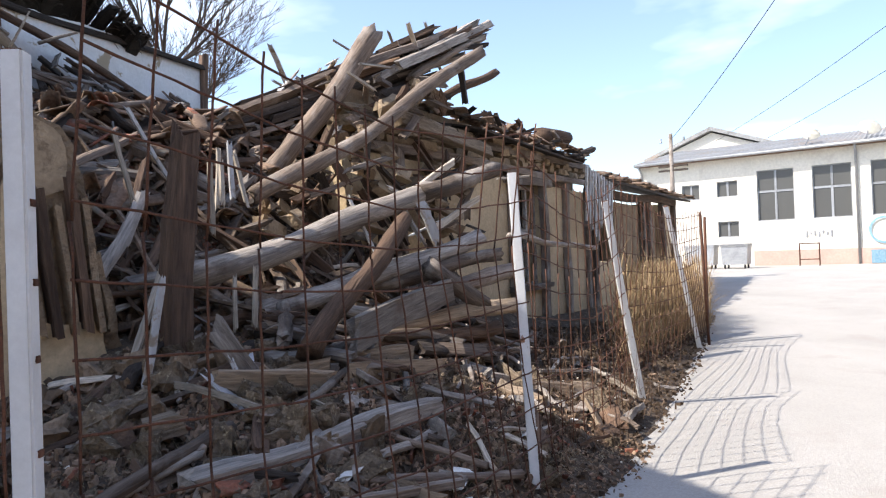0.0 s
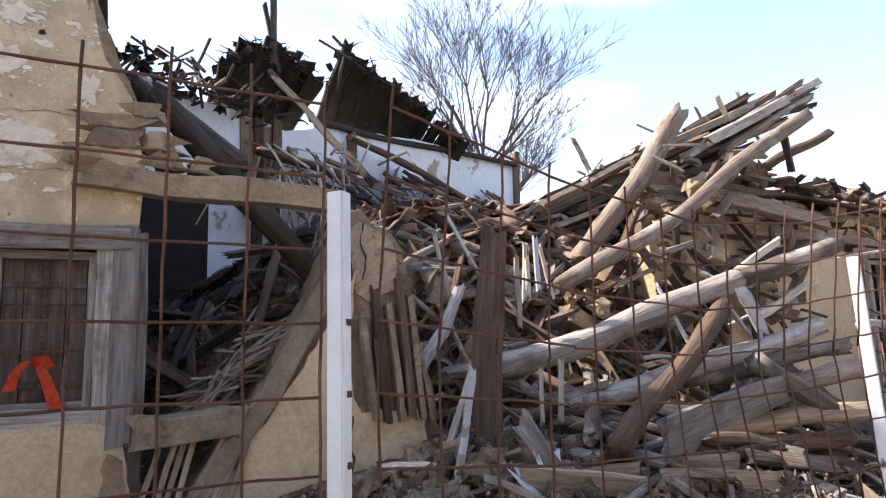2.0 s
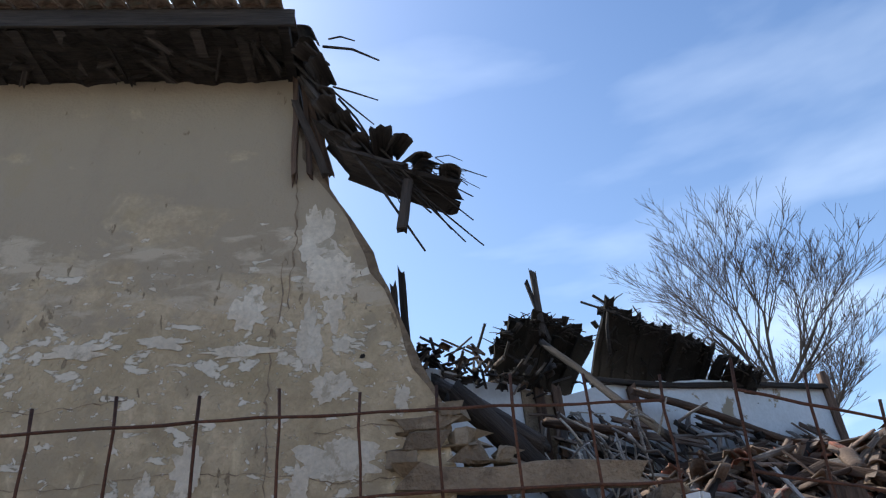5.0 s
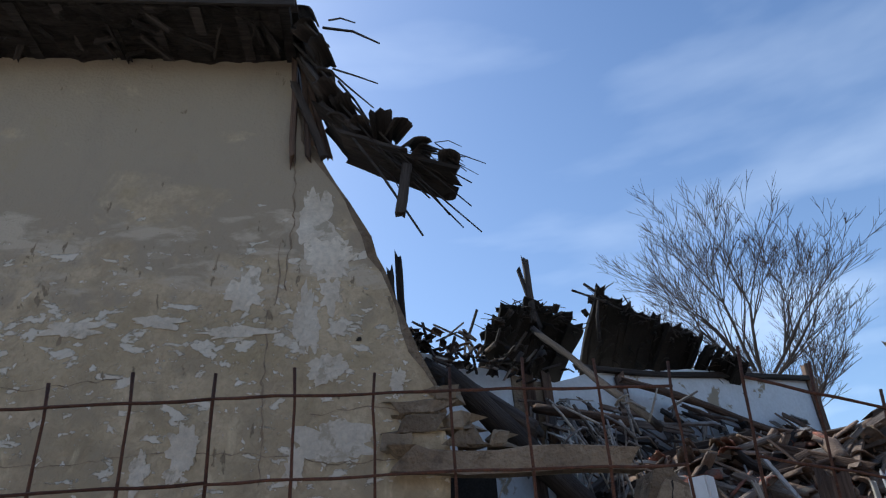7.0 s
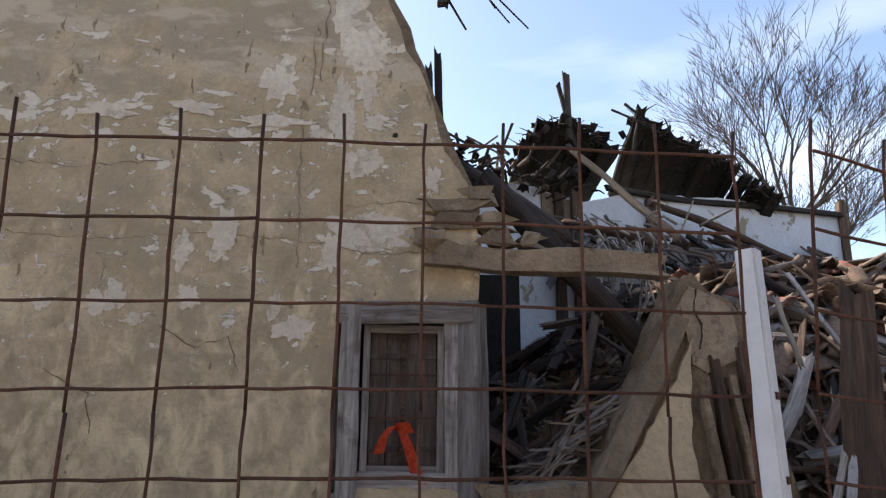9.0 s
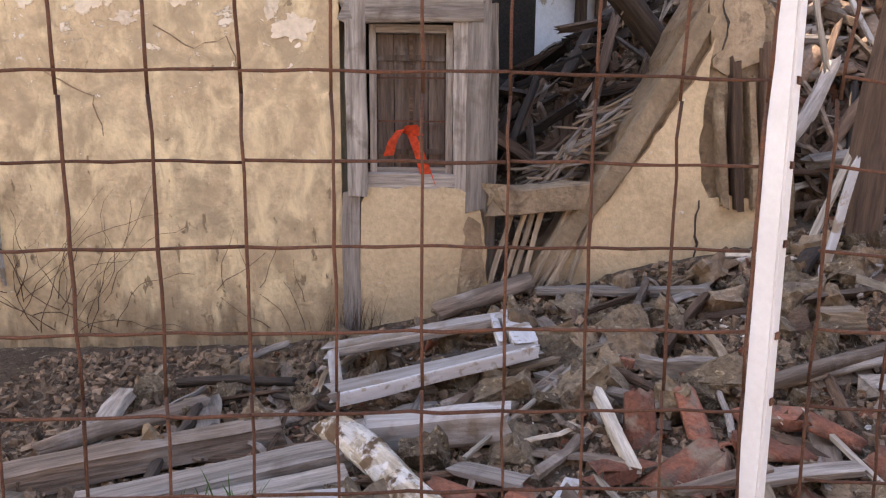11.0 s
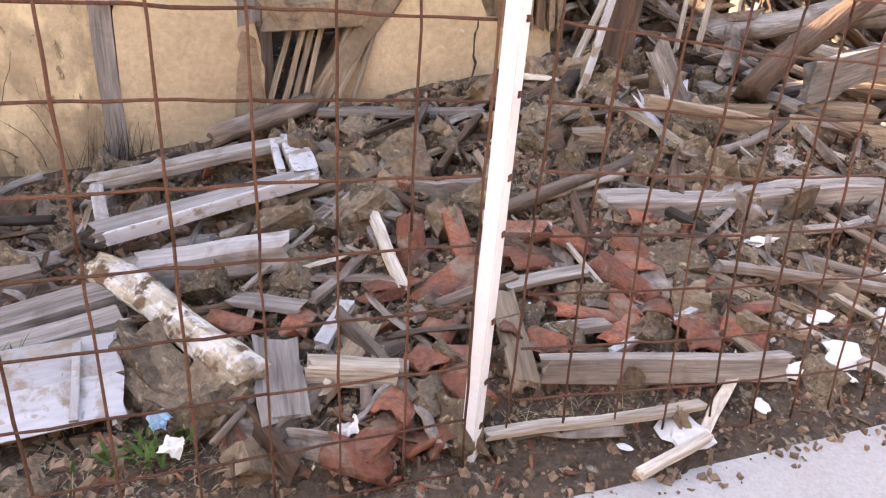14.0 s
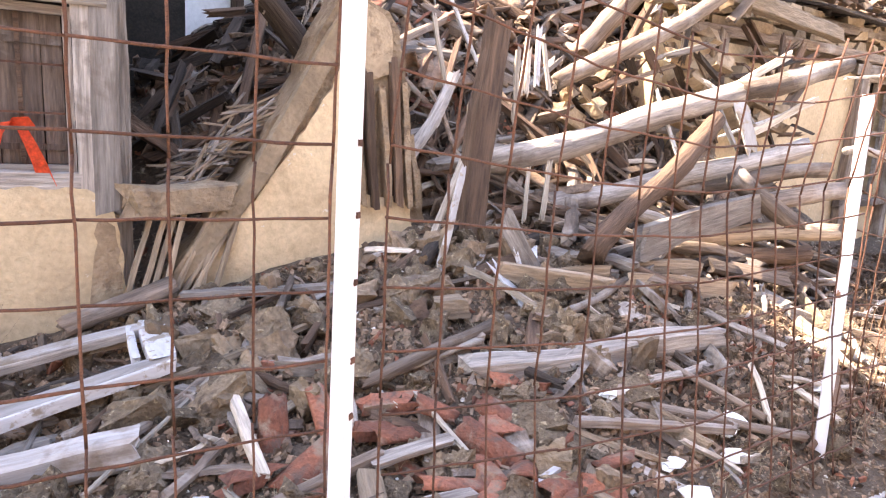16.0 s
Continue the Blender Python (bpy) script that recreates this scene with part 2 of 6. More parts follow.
    for f in ((0, 1, 3, 2), (4, 6, 7, 5), (0, 4, 5, 1), (2, 3, 7, 6), (0, 2, 6, 4), (1, 5, 7, 3)):
        bm.faces.new([vs[i] for i in f])
    return bm


def tube(bm, pts, radii, sides=6, cap=True):
    """A tube along points, with its own radius at each."""
    rings, ref = [], Vector((0.13, 0.31, 0.94))
    for i, p in enumerate(pts):
        d = (Vector(pts[min(i + 1, len(pts) - 1)]) - Vector(pts[max(i - 1, 0)])).normalized()
        u = d.cross(ref)
        if u.length < 0.1:
            u = d.cross(Vector((1, 0, 0)))
        u.normalize()
        w = d.cross(u)
        rings.append([bm.verts.new(Vector(p) + (u * math.cos(a) + w * math.sin(a)) * radii[i]) for a in (2 * math.pi * k / sides for k in range(sides))])
    for a, b in zip(rings, rings[1:]):
        for k in range(sides):
            bm.faces.new((a[k], a[(k + 1) % sides], b[(k + 1) % sides], b[k]))
    if cap:
        bm.faces.new(rings[0][::-1])
        bm.faces.new(rings[-1])
    return bm


def timber(bm, length, w, h, log=False, rag=0.5, wob=0.5, seed=0, seg=0, taper=1.0):
    """A log or a sawn piece along +x from the origin: uneven section, slow bends, knots, worn edges, splintered ends."""
    r = random.Random(seed)
    n = seg or max(3, min(16, int(length / (0.14 if log else 0.2))))
    if log:
        k = 10
        sec = [(math.cos(2 * math.pi * i / k) * 0.5, math.sin(2 * math.pi * i / k) * 0.5) for i in range(k)]
    else:
        c = r.uniform(0.36, 0.46)
        sec = [(-0.5, -c), (-c, -0.5), (c, -0.5), (0.5, -c), (0.5, c), (c, 0.5), (-c, 0.5), (-0.5, c)]
    k = len(sec)
    lump = [r.uniform(0.9, 1.08) for _ in sec]
    ph = [r.uniform(0, 6.3) for _ in range(6)]
    knots = [(r.random(), r.randrange(k), r.uniform(0.12, 0.3)) for _ in range(int(length * 1.6))] if log else []
    rings = []
    for i in range(n + 1):
        u = i / n
        env = math.sin(u * math.pi) ** 0.7 if 0 < i < n else 0.0
        amp = wob * (0.022 if log else 0.012) * length
        by = amp * env * (math.sin(3.1 * u + ph[0]) + 0.45 * math.sin(7.3 * u + ph[1]))
        bz = amp * env * (math.cos(2.7 * u + ph[2]) + 0.45 * math.sin(8.1 * u + ph[3]))
        s = (1 + (taper - 1) * u) * (1 + 0.06 * wob * math.sin(9 * u + ph[4])) * r.uniform(1 - 0.05 * wob, 1 + 0.05 * wob)
        gouge = r.randrange(k) if r.random() < 0.35 * wob else -1
        ring = []
        for j, (a, b) in enumerate(sec):
            x = u * length
            if i in (0, n):
                x += r.uniform(-1, 1) * rag * min(max(w, h), 0.2) * 0.8
            q = s * lump[j] * (r.uniform(0.93, 1.06) if log else r.uniform(0.96, 1.03))
            if j == gouge:
                q *= 0.86
            for ku, kj, ks in knots:
                if kj == j and abs(ku - u) < 0.6 / n:
                    q *= 1 + ks
            ring.append(bm.verts.new((x, by + a * w * q, bz + b * h * q)))
        rings.append(ring)
    for a, b in zip(rings, rings[1:]):
        for j in range(k):
            bm.faces.new((a[j], a[(j + 1) % k], b[(j + 1) % k], b[j]))
    for ring, flip in ((rings[0], True), (rings[-1], False)):
        c = bm.verts.new(sum((v.co for v in ring), Vector()) / k + Vector((r.uniform(-0.3, 0.1) * min(w, h) * (-1 if flip else 1), 0, 0)))
        for j in range(k):
            q = (ring[j], ring[(j + 1) % k], c)
            bm.faces.new(q[::-1] if flip else q)
    return bm


def along(a, b, roll=0.0):
    """Pose at a with +x pointing to b."""
    a, b = Vector(a), Vector(b)
    d = (b - a).normalized()
    up = Vector((0, 0, 1)) if abs(d.z) < 0.95 else Vector((0, 1, 0))
    y = up.cross(d).normalized()
    z = d.cross(y)
    m = Matrix((d, y, z)).transposed().to_4x4()
    return Matrix.Translation(a) @ m @ Matrix.Rotation(radians(roll), 4, "X")


SEED = [100]


def beam(name, a, b, w, h, material, label, category, log=False, roll=0.0, rag=0.5, wob=0.6, group="", parent=None, taper=1.0):
    SEED[0] += 1
    bm = timber(bmesh.new(), (Vector(b) - Vector(a)).length, w, h, log, rag, wob, SEED[0], taper=taper)
    ob = part(name, bm, material, parent, smooth=log)
    ob.matrix_world = along(a, b, roll)
    return ob if parent else tagged(ob, label, category, group)


def smooth01(u):
    u = max(0.0, min(1.0, u))
    return u * u * (3 - 2 * u)


def lerp_table(x, table):
    for (x0, v0), (x1, v1) in zip(table, table[1:]):
        if x <= x1:
            return v0 + (v1 - v0) * max(0.0, (x - x0) / (x1 - x0))
    return table[-1][1]


def ground_z(x, y):
    """The street climbs a little towards the far building."""
    return 0.42 * smooth01((x - 13) / 19)


WALL_BASE = [(-4, 0.03), (-2.0, 0.03), (-0.8, 0.05), (-0.3, 0.12), (0.6, 0.34), (1.1, 0.47), (2.0, 0.64), (2.8, 0.9), (4.2, 0.95), (6.0, 0.75), (8.0, 0.45), (11.0, 0.15), (15, 0.02)]


def heap_z(x, y, rough=True):
    """Height of the rubble: a slope from the road edge up to the wall line, and the big heap behind it."""
    edge = lerp_table(x, [(-4, 1.25), (2.5, 1.42), (4.5, 1.5), (6.7, 1.85), (11.5, 2.75), (15, 3.4)])
    base = lerp_table(x, WALL_BASE)
    s = max(0.0, min(1.0, (y - edge) / (4.45 - 1.4)))
    z = base * (0.35 * s + 0.65 * s ** 1.5) + 0.05 * smooth01((y - edge) / 0.5)
    if y < edge:
        z = -0.06
    back = y - 4.5
    if back > 0:
        top = lerp_table(x, [(0.2, 1.3), (1.4, 2.0), (2.0, 2.4), (2.6, 2.75), (3.6, 2.95), (5.2, 3.0), (6.5, 3.0), (8.0, 2.4), (10.0, 0.4), (13.0, 0.2)])
        k = smooth01(back / 2.1)
        if back > 4.5:
            k *= 1 - 0.4 * smooth01((back - 4.5) / 3)
        z = z + (top - z) * k if top > z else z
    if rough and z > 0:
        p = Vector((x, y, 0))
        z += 0.075 * min(1.0, z * 3) * (noise.noise(p * 2.3) + 0.6 * noise.noise(p * 5.1) + 0.35 * noise.noise(p * 11.0))
    return z + ground_z(x, y)


# ---- ground and road ----
bm = bmesh.new()
xs = [-1500, -300, -60, -20, -8, 0, 4, 8, 12, 14, 16, 18, 20, 22, 24, 26, 28, 30, 32, 36, 60, 200, 1500]
ys = [-1500, -300, -60, -20, -8, -3, 0, 3, 8, 14, 30, 80, 300, 1500]
grid = [[bm.verts.new((x, y, ground_z(x, y))) for y in ys] for x in xs]
for i in range(len(xs) - 1):
    for j in range(len(ys) - 1):
        bm.faces.new((grid[i][j], grid[i + 1][j], grid[i + 1][j + 1], grid[i][j + 1]))
tagged(part("ground", bm, M_ROAD, smooth=True), "pale dusty asphalt street rising gently to the far yard", "road", kind="structure")

bm = bmesh.new()
NX, NY = 210, 120
grid = [[bm.verts.new((-5 + 20 * i / NX, 1.1 + 10.5 * j / NY, heap_z(-5 + 20 * i / NX, 1.1 + 10.5 * j / NY))) for j in range(NY + 1)] for i in range(NX + 1)]
for i in range(NX):
    for j in range(NY):
        bm.faces.new((grid[i][j], grid[i + 1][j], grid[i + 1][j + 1], grid[i][j + 1]))
tagged(part("rubble_ground", bm, M_RUBBLE, smooth=True), "brown heap of earth, mud plaster and crushed rubble", "rubble", kind="stuff")

# unseen plain row added behind the walk to cut skylight and bounce sun
opp = empty("unseen_sky_block", pose(0, -7.0, 0), "unseen plain row added across the street to cut skylight", "house")
part("wall", box(bmesh.new(), (-26, -6, -0.2), (24, 0, 6.2)), M_STONE, opp)
part("roof", box(bmesh.new(), (-26.5, -6.5, 6.204), (24.5, 0.5, 6.5)), M_OLDTILE, opp)


def prism(bm, pts, y0, y1, m=None):
    """An upright slab: an outline in x and z, from y0 to y1."""
    a = [bm.verts.new((x, y0, z)) for x, z in pts]
    b = [bm.verts.new((x, y1, z)) for x, z in pts]
    n = len(pts)
    fs = [bm.faces.new(a), bm.faces.new(b[::-1])]
    for i in range(n):
        bm.faces.new((a[i], b[i], b[(i + 1) % n], a[(i + 1) % n]))
    bmesh.ops.recalc_face_normals(bm, faces=bm.faces)
    bmesh.ops.triangulate(bm, faces=fs)
    if m:
        for v in a + b:
            v.co = m @ v.co
    return bm


def ragged(pts, step=0.12, amp=0.03, seed=1):
    r = random.Random(seed)
    out = []
    for (x0, z0), (x1, z1) in zip(pts, pts[1:]):
        n = max(1, int(math.hypot(x1 - x0, z1 - z0) / step))
        for i in range(n):
            u = i / n
            out.append((x0 + (x1 - x0) * u + r.uniform(-amp, amp), z0 + (z1 - z0) * u + r.uniform(-amp, amp)))
    return out + [pts[-1]]


# house plaster: ochre below, greyed and flaking to pale lime higher up
M_HOUSE = M_PLASTER.copy()
M_HOUSE.name = "flaking_house_plaster"
nt = M_HOUSE.node_tree
bs = nt.nodes["Principled BSDF"]
src = bs.inputs["Base Color"].links[0].from_socket
tcn = nt.nodes.new("ShaderNodeTexCoord")
sep = nt.nodes.new("ShaderNodeSeparateXYZ")
nt.links.new(tcn.outputs["Object"], sep.inputs[0])


relief = []


def house_layer(prev, colour, scale, bands, soft, stretch=(1, 1, 1), depth=0.0, warp=0.0):
    """A coat of plaster whose cover varies with height: bands are (z, cover). With depth, its rim stands proud."""
    mpn = nt.nodes.new("ShaderNodeMapping")
    mpn.inputs["Scale"].default_value = stretch
    nt.links.new(tcn.outputs["Object"], mpn.inputs["Vector"])
    n = nt.nodes.new("ShaderNodeTexNoise")
    n.inputs["Scale"].default_value, n.inputs["Detail"].default_value, n.inputs["Roughness"].default_value = scale, 8.0, 0.6
    n.inputs["Distortion"].default_value = 0.4 + warp
    nt.links.new(mpn.outputs[0], n.inputs["Vector"])
    zr = nt.nodes.new("ShaderNodeMapRange")
    zr.inputs["From Max"].default_value = 7.0
    nt.links.new(sep.outputs["Z"], zr.inputs["Value"])
    ramp = nt.nodes.new("ShaderNodeValToRGB")
    el = ramp.color_ramp.elements
    while len(el) < len(bands):
        el.new(0.5)
    for e, (z, c) in zip(el, bands):
        e.position, e.color = z / 7.0, (c, c, c, 1)
    nt.links.new(zr.outputs[0], ramp.inputs["Fac"])
    ad = nt.nodes.new("ShaderNodeMath")
    ad.operation = "ADD"
    nt.links.new(n.outputs["Fac"], ad.inputs[0])
    nt.links.new(ramp.outputs["Color"], ad.inputs[1])
    mr = nt.nodes.new("ShaderNodeMapRange")
    mr.inputs["From Min"].default_value, mr.inputs["From Max"].default_value = 1.0, 1.0 + soft
    nt.links.new(ad.outputs[0], mr.inputs["Value"])
    x = nt.nodes.new("ShaderNodeMix")
    x.data_type = "RGBA"
    nt.links.new(mr.outputs[0], x.inputs["Factor"])
    nt.links.new(prev, x.inputs["A"])
    x.inputs["B"].default_value = (*colour, 1)
    if depth:
        relief.append((mr.outputs[0], depth))
    return x.outputs["Result"]


# greyed upper coat, dull stains, yellow blotches denser low down, browner towards the eave, dirt at the foot, then lime
# showing through
src = house_layer(src, (0.40, 0.305, 0.175), 2.0, [(0.0, 0.2), (2.2, 0.42), (2.8, 0.56), (3.6, 0.62), (4.2, 0.5), (6.5, 0.4)], 0.3)
src = house_layer(src, (0.40, 0.315, 0.215), 1.6, [(0.0, 0.0), (3.3, 0.18), (3.75, 0.36), (4.1, 0.50), (4.5, 0.62), (6.5, 0.75)], 0.10, (1, 1, 1.3), 0.3)
src = house_layer(src, (0.33, 0.25, 0.155), 4.0, [(0.0, 0.50), (2.0, 0.50), (3.6, 0.46), (4.4, 0.36), (6.5, 0.3)], 0.22)
src = house_layer(src, (0.74, 0.60, 0.375), 4.6, [(0.0, 0.42), (0.5, 0.54), (1.6, 0.54), (2.3, 0.47), (3.0, 0.42), (3.6, 0.32), (5.0, 0.25), (6.5, 0.2)], 0.16, (1.4, 1, 0.7))
src = house_layer(src, (0.40, 0.312, 0.20), 2.7, [(0.0, 0.46), (1.5, 0.48), (2.6, 0.50), (3.6, 0.44), (6.5, 0.4)], 0.12)
src = house_layer(src, (0.35, 0.275, 0.195), 2.4, [(0.0, 0.2), (4.2, 0.3), (4.7, 0.44), (5.4, 0.48), (6.2, 0.52), (6.6, 0.6)], 0.35, (1.6, 1, 0.7))
src = house_layer(src, (0.235, 0.175, 0.11), 3.2, [(0.0, 0.75), (0.2, 0.64), (0.38, 0.50), (0.6, 0.38), (1.6, 0.34), (6.5, 0.3)], 0.25, (2.0, 1, 0.6))
src = house_layer(src, (0.56, 0.455, 0.325), 3.0, [(0.0, 0.0), (3.9, 0.30), (4.15, 0.52), (4.5, 0.53), (4.75, 0.44), (5.3, 0.2)], 0.09, (0.6, 1, 1.5), 0.4)
src = house_layer(src, (0.72, 0.63, 0.50), 7.0, [(0.0, 0.10), (1.7, 0.28), (2.2, 0.39), (3.1, 0.40), (3.45, 0.40), (3.62, 0.465), (3.82, 0.47), (4.0, 0.39), (4.3, 0.40), (5.0, 0.3), (6.5, 0.2)], 0.02, (0.75, 1, 1.3), 1.0)
src = house_layer(src, (0.80, 0.72, 0.60), 13.0, [(0.0, 0.22), (1.2, 0.30), (1.9, 0.36), (3.4, 0.38), (4.0, 0.36), (5.2, 0.25)], 0.02, (1, 1, 1.2), 0.7)
src = house_layer(src, (0.27, 0.20, 0.125), 7.0, [(0.0, 0.42), (1.5, 0.33), (3.9, 0.36), (4.4, 0.38), (5.2, 0.3), (6.5, 0.35)], 0.03, (1.8, 1, 0.7), -0.8)
nt.links.new(src, bs.inputs["Base Color"])
old_normal = bs.inputs["Normal"].links[0].from_socket
total = None
for sock, dep in relief:
    mm = nt.nodes.new("ShaderNodeMath")
    mm.operation = "MULTIPLY_ADD"
    nt.links.new(sock, mm.inputs[0])
    mm.inputs[1].default_value, mm.inputs[2].default_value = dep, 0.0
    if total is not None:
        nt.links.new(total, mm.inputs[2])
    total = mm.outputs[0]
rb_ = nt.nodes.new("ShaderNodeBump")
rb_.inputs["Strength"].default_value, rb_.inputs["Distance"].default_value = 1.0, 0.006
nt.links.new(total, rb_.inputs["Height"])
nt.links.new(old_normal, rb_.inputs["Normal"])
nt.links.new(rb_.outputs[0], bs.inputs["Normal"])
M_PATCH = mat("old_lime_coat", (0.73, 0.635, 0.50), (0.60, 0.50, 0.375), 5.0, bump=0.6, fine=30.0, vary=0.08, spots=((0.46, 0.375, 0.265), 6.0, 0.56, 0.62), grain=0.12)

# ---- the tall plastered house ----
WY = 4.55
house = empty("house", pose(0, 0, 0), "tall ochre plastered house, half collapsed, with a sagging tiled eave", "house")
edge = ragged([(0.64, 2.36), (0.66, 2.78), (0.62, 3.0), (0.66, 3.05), (0.41, 3.66), (0.12, 4.5), (-0.24, 5.16), (-0.40, 5.5), (-0.56, 6.02), (-0.58, 6.46)], 0.16, 0.014, 3)
bm = prism(bmesh.new(), [(-9, -0.3), (-0.33, -0.3), (-0.33, 2.36)] + edge + [(-9, 6.46)], WY, WY + 0.42)
part("wall", bm, M_HOUSE, house)
# bare mud along the torn edge
part("torn_edge", prism(bmesh.new(), edge[3:] + [(x - 0.05 - 0.03 * math.sin(31 * z), z) for x, z in reversed(edge[3:])], WY - 0.004, WY + 0.424), M_MUD, house)


def patch(cx, cz, w, h, seed, material=M_PATCH, name="lime_patch"):
    """A remnant of an old lime coat with a frayed outline, a few millimetres proud."""
    o = Vector((seed * 3.7, seed * 1.3, 0))
    pts = []
    n_ = 64
    for i in range(n_):
        a = 2 * math.pi * i / n_
        d = Vector((math.cos(a), math.sin(a), 0))
        k = 1 + 0.5 * noise.noise(d * 1.1 + o) + 0.42 * noise.noise(d * 2.2 + o) + 0.26 * noise.noise(d * 5.0 + o) + 0.16 * noise.noise(d * 13.0 + o)
        k = max(0.25, k)
        pts.append((cx + d.x * w * 0.5 * k, cz + d.y * h * 0.5 * k))
    return part(name, prism(bmesh.new(), pts, WY - 0.003 - 0.0006 * (seed % 11), WY - 0.0005), material, house)


for i, q in enumerate(((-0.31, 4.62, 0.30, 0.60), (-0.20, 4.30, 0.38, 0.36), (-0.36, 3.78, 0.17, 0.55), (-0.20, 3.38, 0.26, 0.22), (-0.17, 3.98, 0.17, 0.24), (-0.12, 3.70, 0.12, 0.12), (-0.83, 4.02, 0.26, 0.34), (-2.02, 3.74, 0.42, 0.12), (-0.88, 3.69, 0.46, 0.10), (-1.42, 3.78, 0.34, 0.10), (-0.52, 3.61, 0.15, 0.07))):
    patch(*q, i + 1)
for i, q in enumerate(((-1.13, 2.86, 0.20, 0.30), (-1.40, 2.71, 0.12, 0.24), (-0.14, 2.86, 0.52, 0.30), (-1.17, 2.69, 0.13, 0.10), (-1.33, 2.39, 0.16, 0.14), (-1.93, 2.34, 0.11, 0.18), (-1.80, 2.37, 0.13, 0.19), (-1.66, 2.23, 0.12, 0.09), (-2.27, 2.33, 0.10, 0.11), (-0.62, 2.19, 0.26, 0.17), (-0.75, 2.33, 0.08, 0.19), (-0.40, 2.70, 0.12, 0.26), (0.30, 3.28, 0.12, 0.20), (-2.9, 2.75, 0.16, 0.2))):
    patch(*q, i + 20)
patch(-2.80, 2.42, 0.26, 0.50, 50, M_MUD, "bare_patch")
# flat near-black disc: the shade of a small hole, painted on
patch(0.035, 3.61, 0.035, 0.035, 51, M_SHADE, "hole")
# timbers bared at the top of the torn corner
for a, b, w in (((-0.57, WY - 0.03, 6.38), (-0.53, WY - 0.03, 5.22), 0.09), ((-0.49, WY - 0.02, 6.30), (-0.40, WY - 0.02, 5.25), 0.08), ((-0.44, WY - 0.03, 6.15), (-0.22, WY - 0.02, 5.28), 0.07)):
    beam("stud", a, b, 0.05, w, M_BROWN, "", "", parent=house, rag=1.0, wob=0.6)
# side wall going back and a plain back wall
part("wall", box(bmesh.new(), (-9, WY + 0.43, -0.3), (-8.6, 12, 6.4)), M_PLASTER, house)
part("wall", box(bmesh.new(), (-8.59, 11.6, -0.3), (0.4, 12, 6.4)), M_PLASTER, house)
# room behind the doorway: shade painted in by a dark slab overhead and a near-black rear panel
part("upper_floor", box(bmesh.new(), (-6, WY + 0.43, 2.76), (0.70, 7.74, 2.9)), M_DARK, house)
# unseen wall added to keep the sun off the opening
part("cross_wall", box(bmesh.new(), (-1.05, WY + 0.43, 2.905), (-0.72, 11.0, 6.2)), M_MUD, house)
part("inner_wall", box(bmesh.new(), (-6, 7.75, -0.2), (1.5, 7.9, 3.3)), M_SHADE, house)
# timber bay with the window
for a, b, w, h, nm in (((-0.225, WY + 0.015, 1.13), (-0.222, WY + 0.015, 2.36), 0.165, 0.14, "post"), ((-0.275, WY + 0.0, 0.05), (-0.268, WY + 0.0, 1.15), 0.085, 0.12, "post"), ((0.47, WY + 0.02, 1.12), (0.47, WY + 0.02, 2.3), 0.11, 0.13, "post"), ((0.565, WY + 0.0, 1.02), (0.572, WY + 0.0, 2.38), 0.085, 0.14, "post"), ((0.635, WY + 0.06, 0.5), (0.63, WY + 0.06, 2.36), 0.05, 0.12, "post"), ((-0.31, WY + 0.005, 2.29), (0.60, WY + 0.0, 2.305), 0.15, 0.13, "lintel"), ((-0.17, WY + 0.0, 1.205), (0.44, WY + 0.0, 1.20), 0.14, 0.06, "sill")):
    beam(nm, a, b, w if nm == "post" else h, h if nm == "post" else w, M_GREY, "", "", rag=0.25, wob=0.5, parent=house, roll=90 if nm == "post" else 0)
prof = ragged([(-0.225, 0.0), (0.66, 0.0), (0.655, 0.45), (0.615, 0.95), (0.56, 1.12), (0.46, 1.175), (-0.14, 1.18), (-0.20, 1.08)], 0.06, 0.012, 8)
part("infill", prism(bmesh.new(), prof, WY - 0.035, WY + 0.3), M_PLASTER, house, "ochre plastered infill below the window")
bare = ragged([(0.42, 0.30), (0.645, 0.32), (0.60, 0.93), (0.50, 1.0), (0.47, 0.75)], 0.05, 0.014, 9)
part("bare_patch", prism(bmesh.new(), bare, WY - 0.041, WY - 0.034), M_MUD, house)
win = empty("window", pose(0.13, WY + 0.06, 1.75), "", "")
win.parent = house
tagged(win, "small weathered wooden window with iron bars and broken panes")
for k in ("category",):
    if k in win:
        del win[k]
for x in (-0.25, 0.25):
    part("frame", box(bmesh.new(), (x - 0.022, -0.03, -0.49), (x + 0.022, 0.03, 0.47)), M_UPRIGHT, win)
for z in (-0.467, 0.447):
    part("frame", box(bmesh.new(), (-0.228, -0.028, z - 0.025), (0.228, 0.028, z + 0.025)), M_GREY, win)
part("mullion", box(bmesh.new(), (-0.012, 0.012, -0.44), (0.012, 0.04, 0.42)), M_BROWN, win)
for k, x in enumerate((-0.17, -0.057, 0.057, 0.17)):
    part("board", box(bmesh.new(), (x - 0.054, 0.05 + 0.006 * (k % 2), -0.442), (x + 0.053, 0.075, 0.422), Matrix.Rotation(radians(RND.uniform(-0.5, 0.5)), 4, "Y")), M_SHUTTER, win)
for z in (-0.34, 0.27):
    part("ledge", box(bmesh.new(), (-0.222, 0.036, z - 0.018), (0.222, 0.049, z + 0.018)), M_SHUTTER, win)
for z in (-0.14, 0.14):
    part("bar", box(bmesh.new(), (-0.225, 0.0, z - 0.006), (0.225, 0.011, z + 0.006)), M_RUST, win)
# near-black sheet paints the shade behind the boards
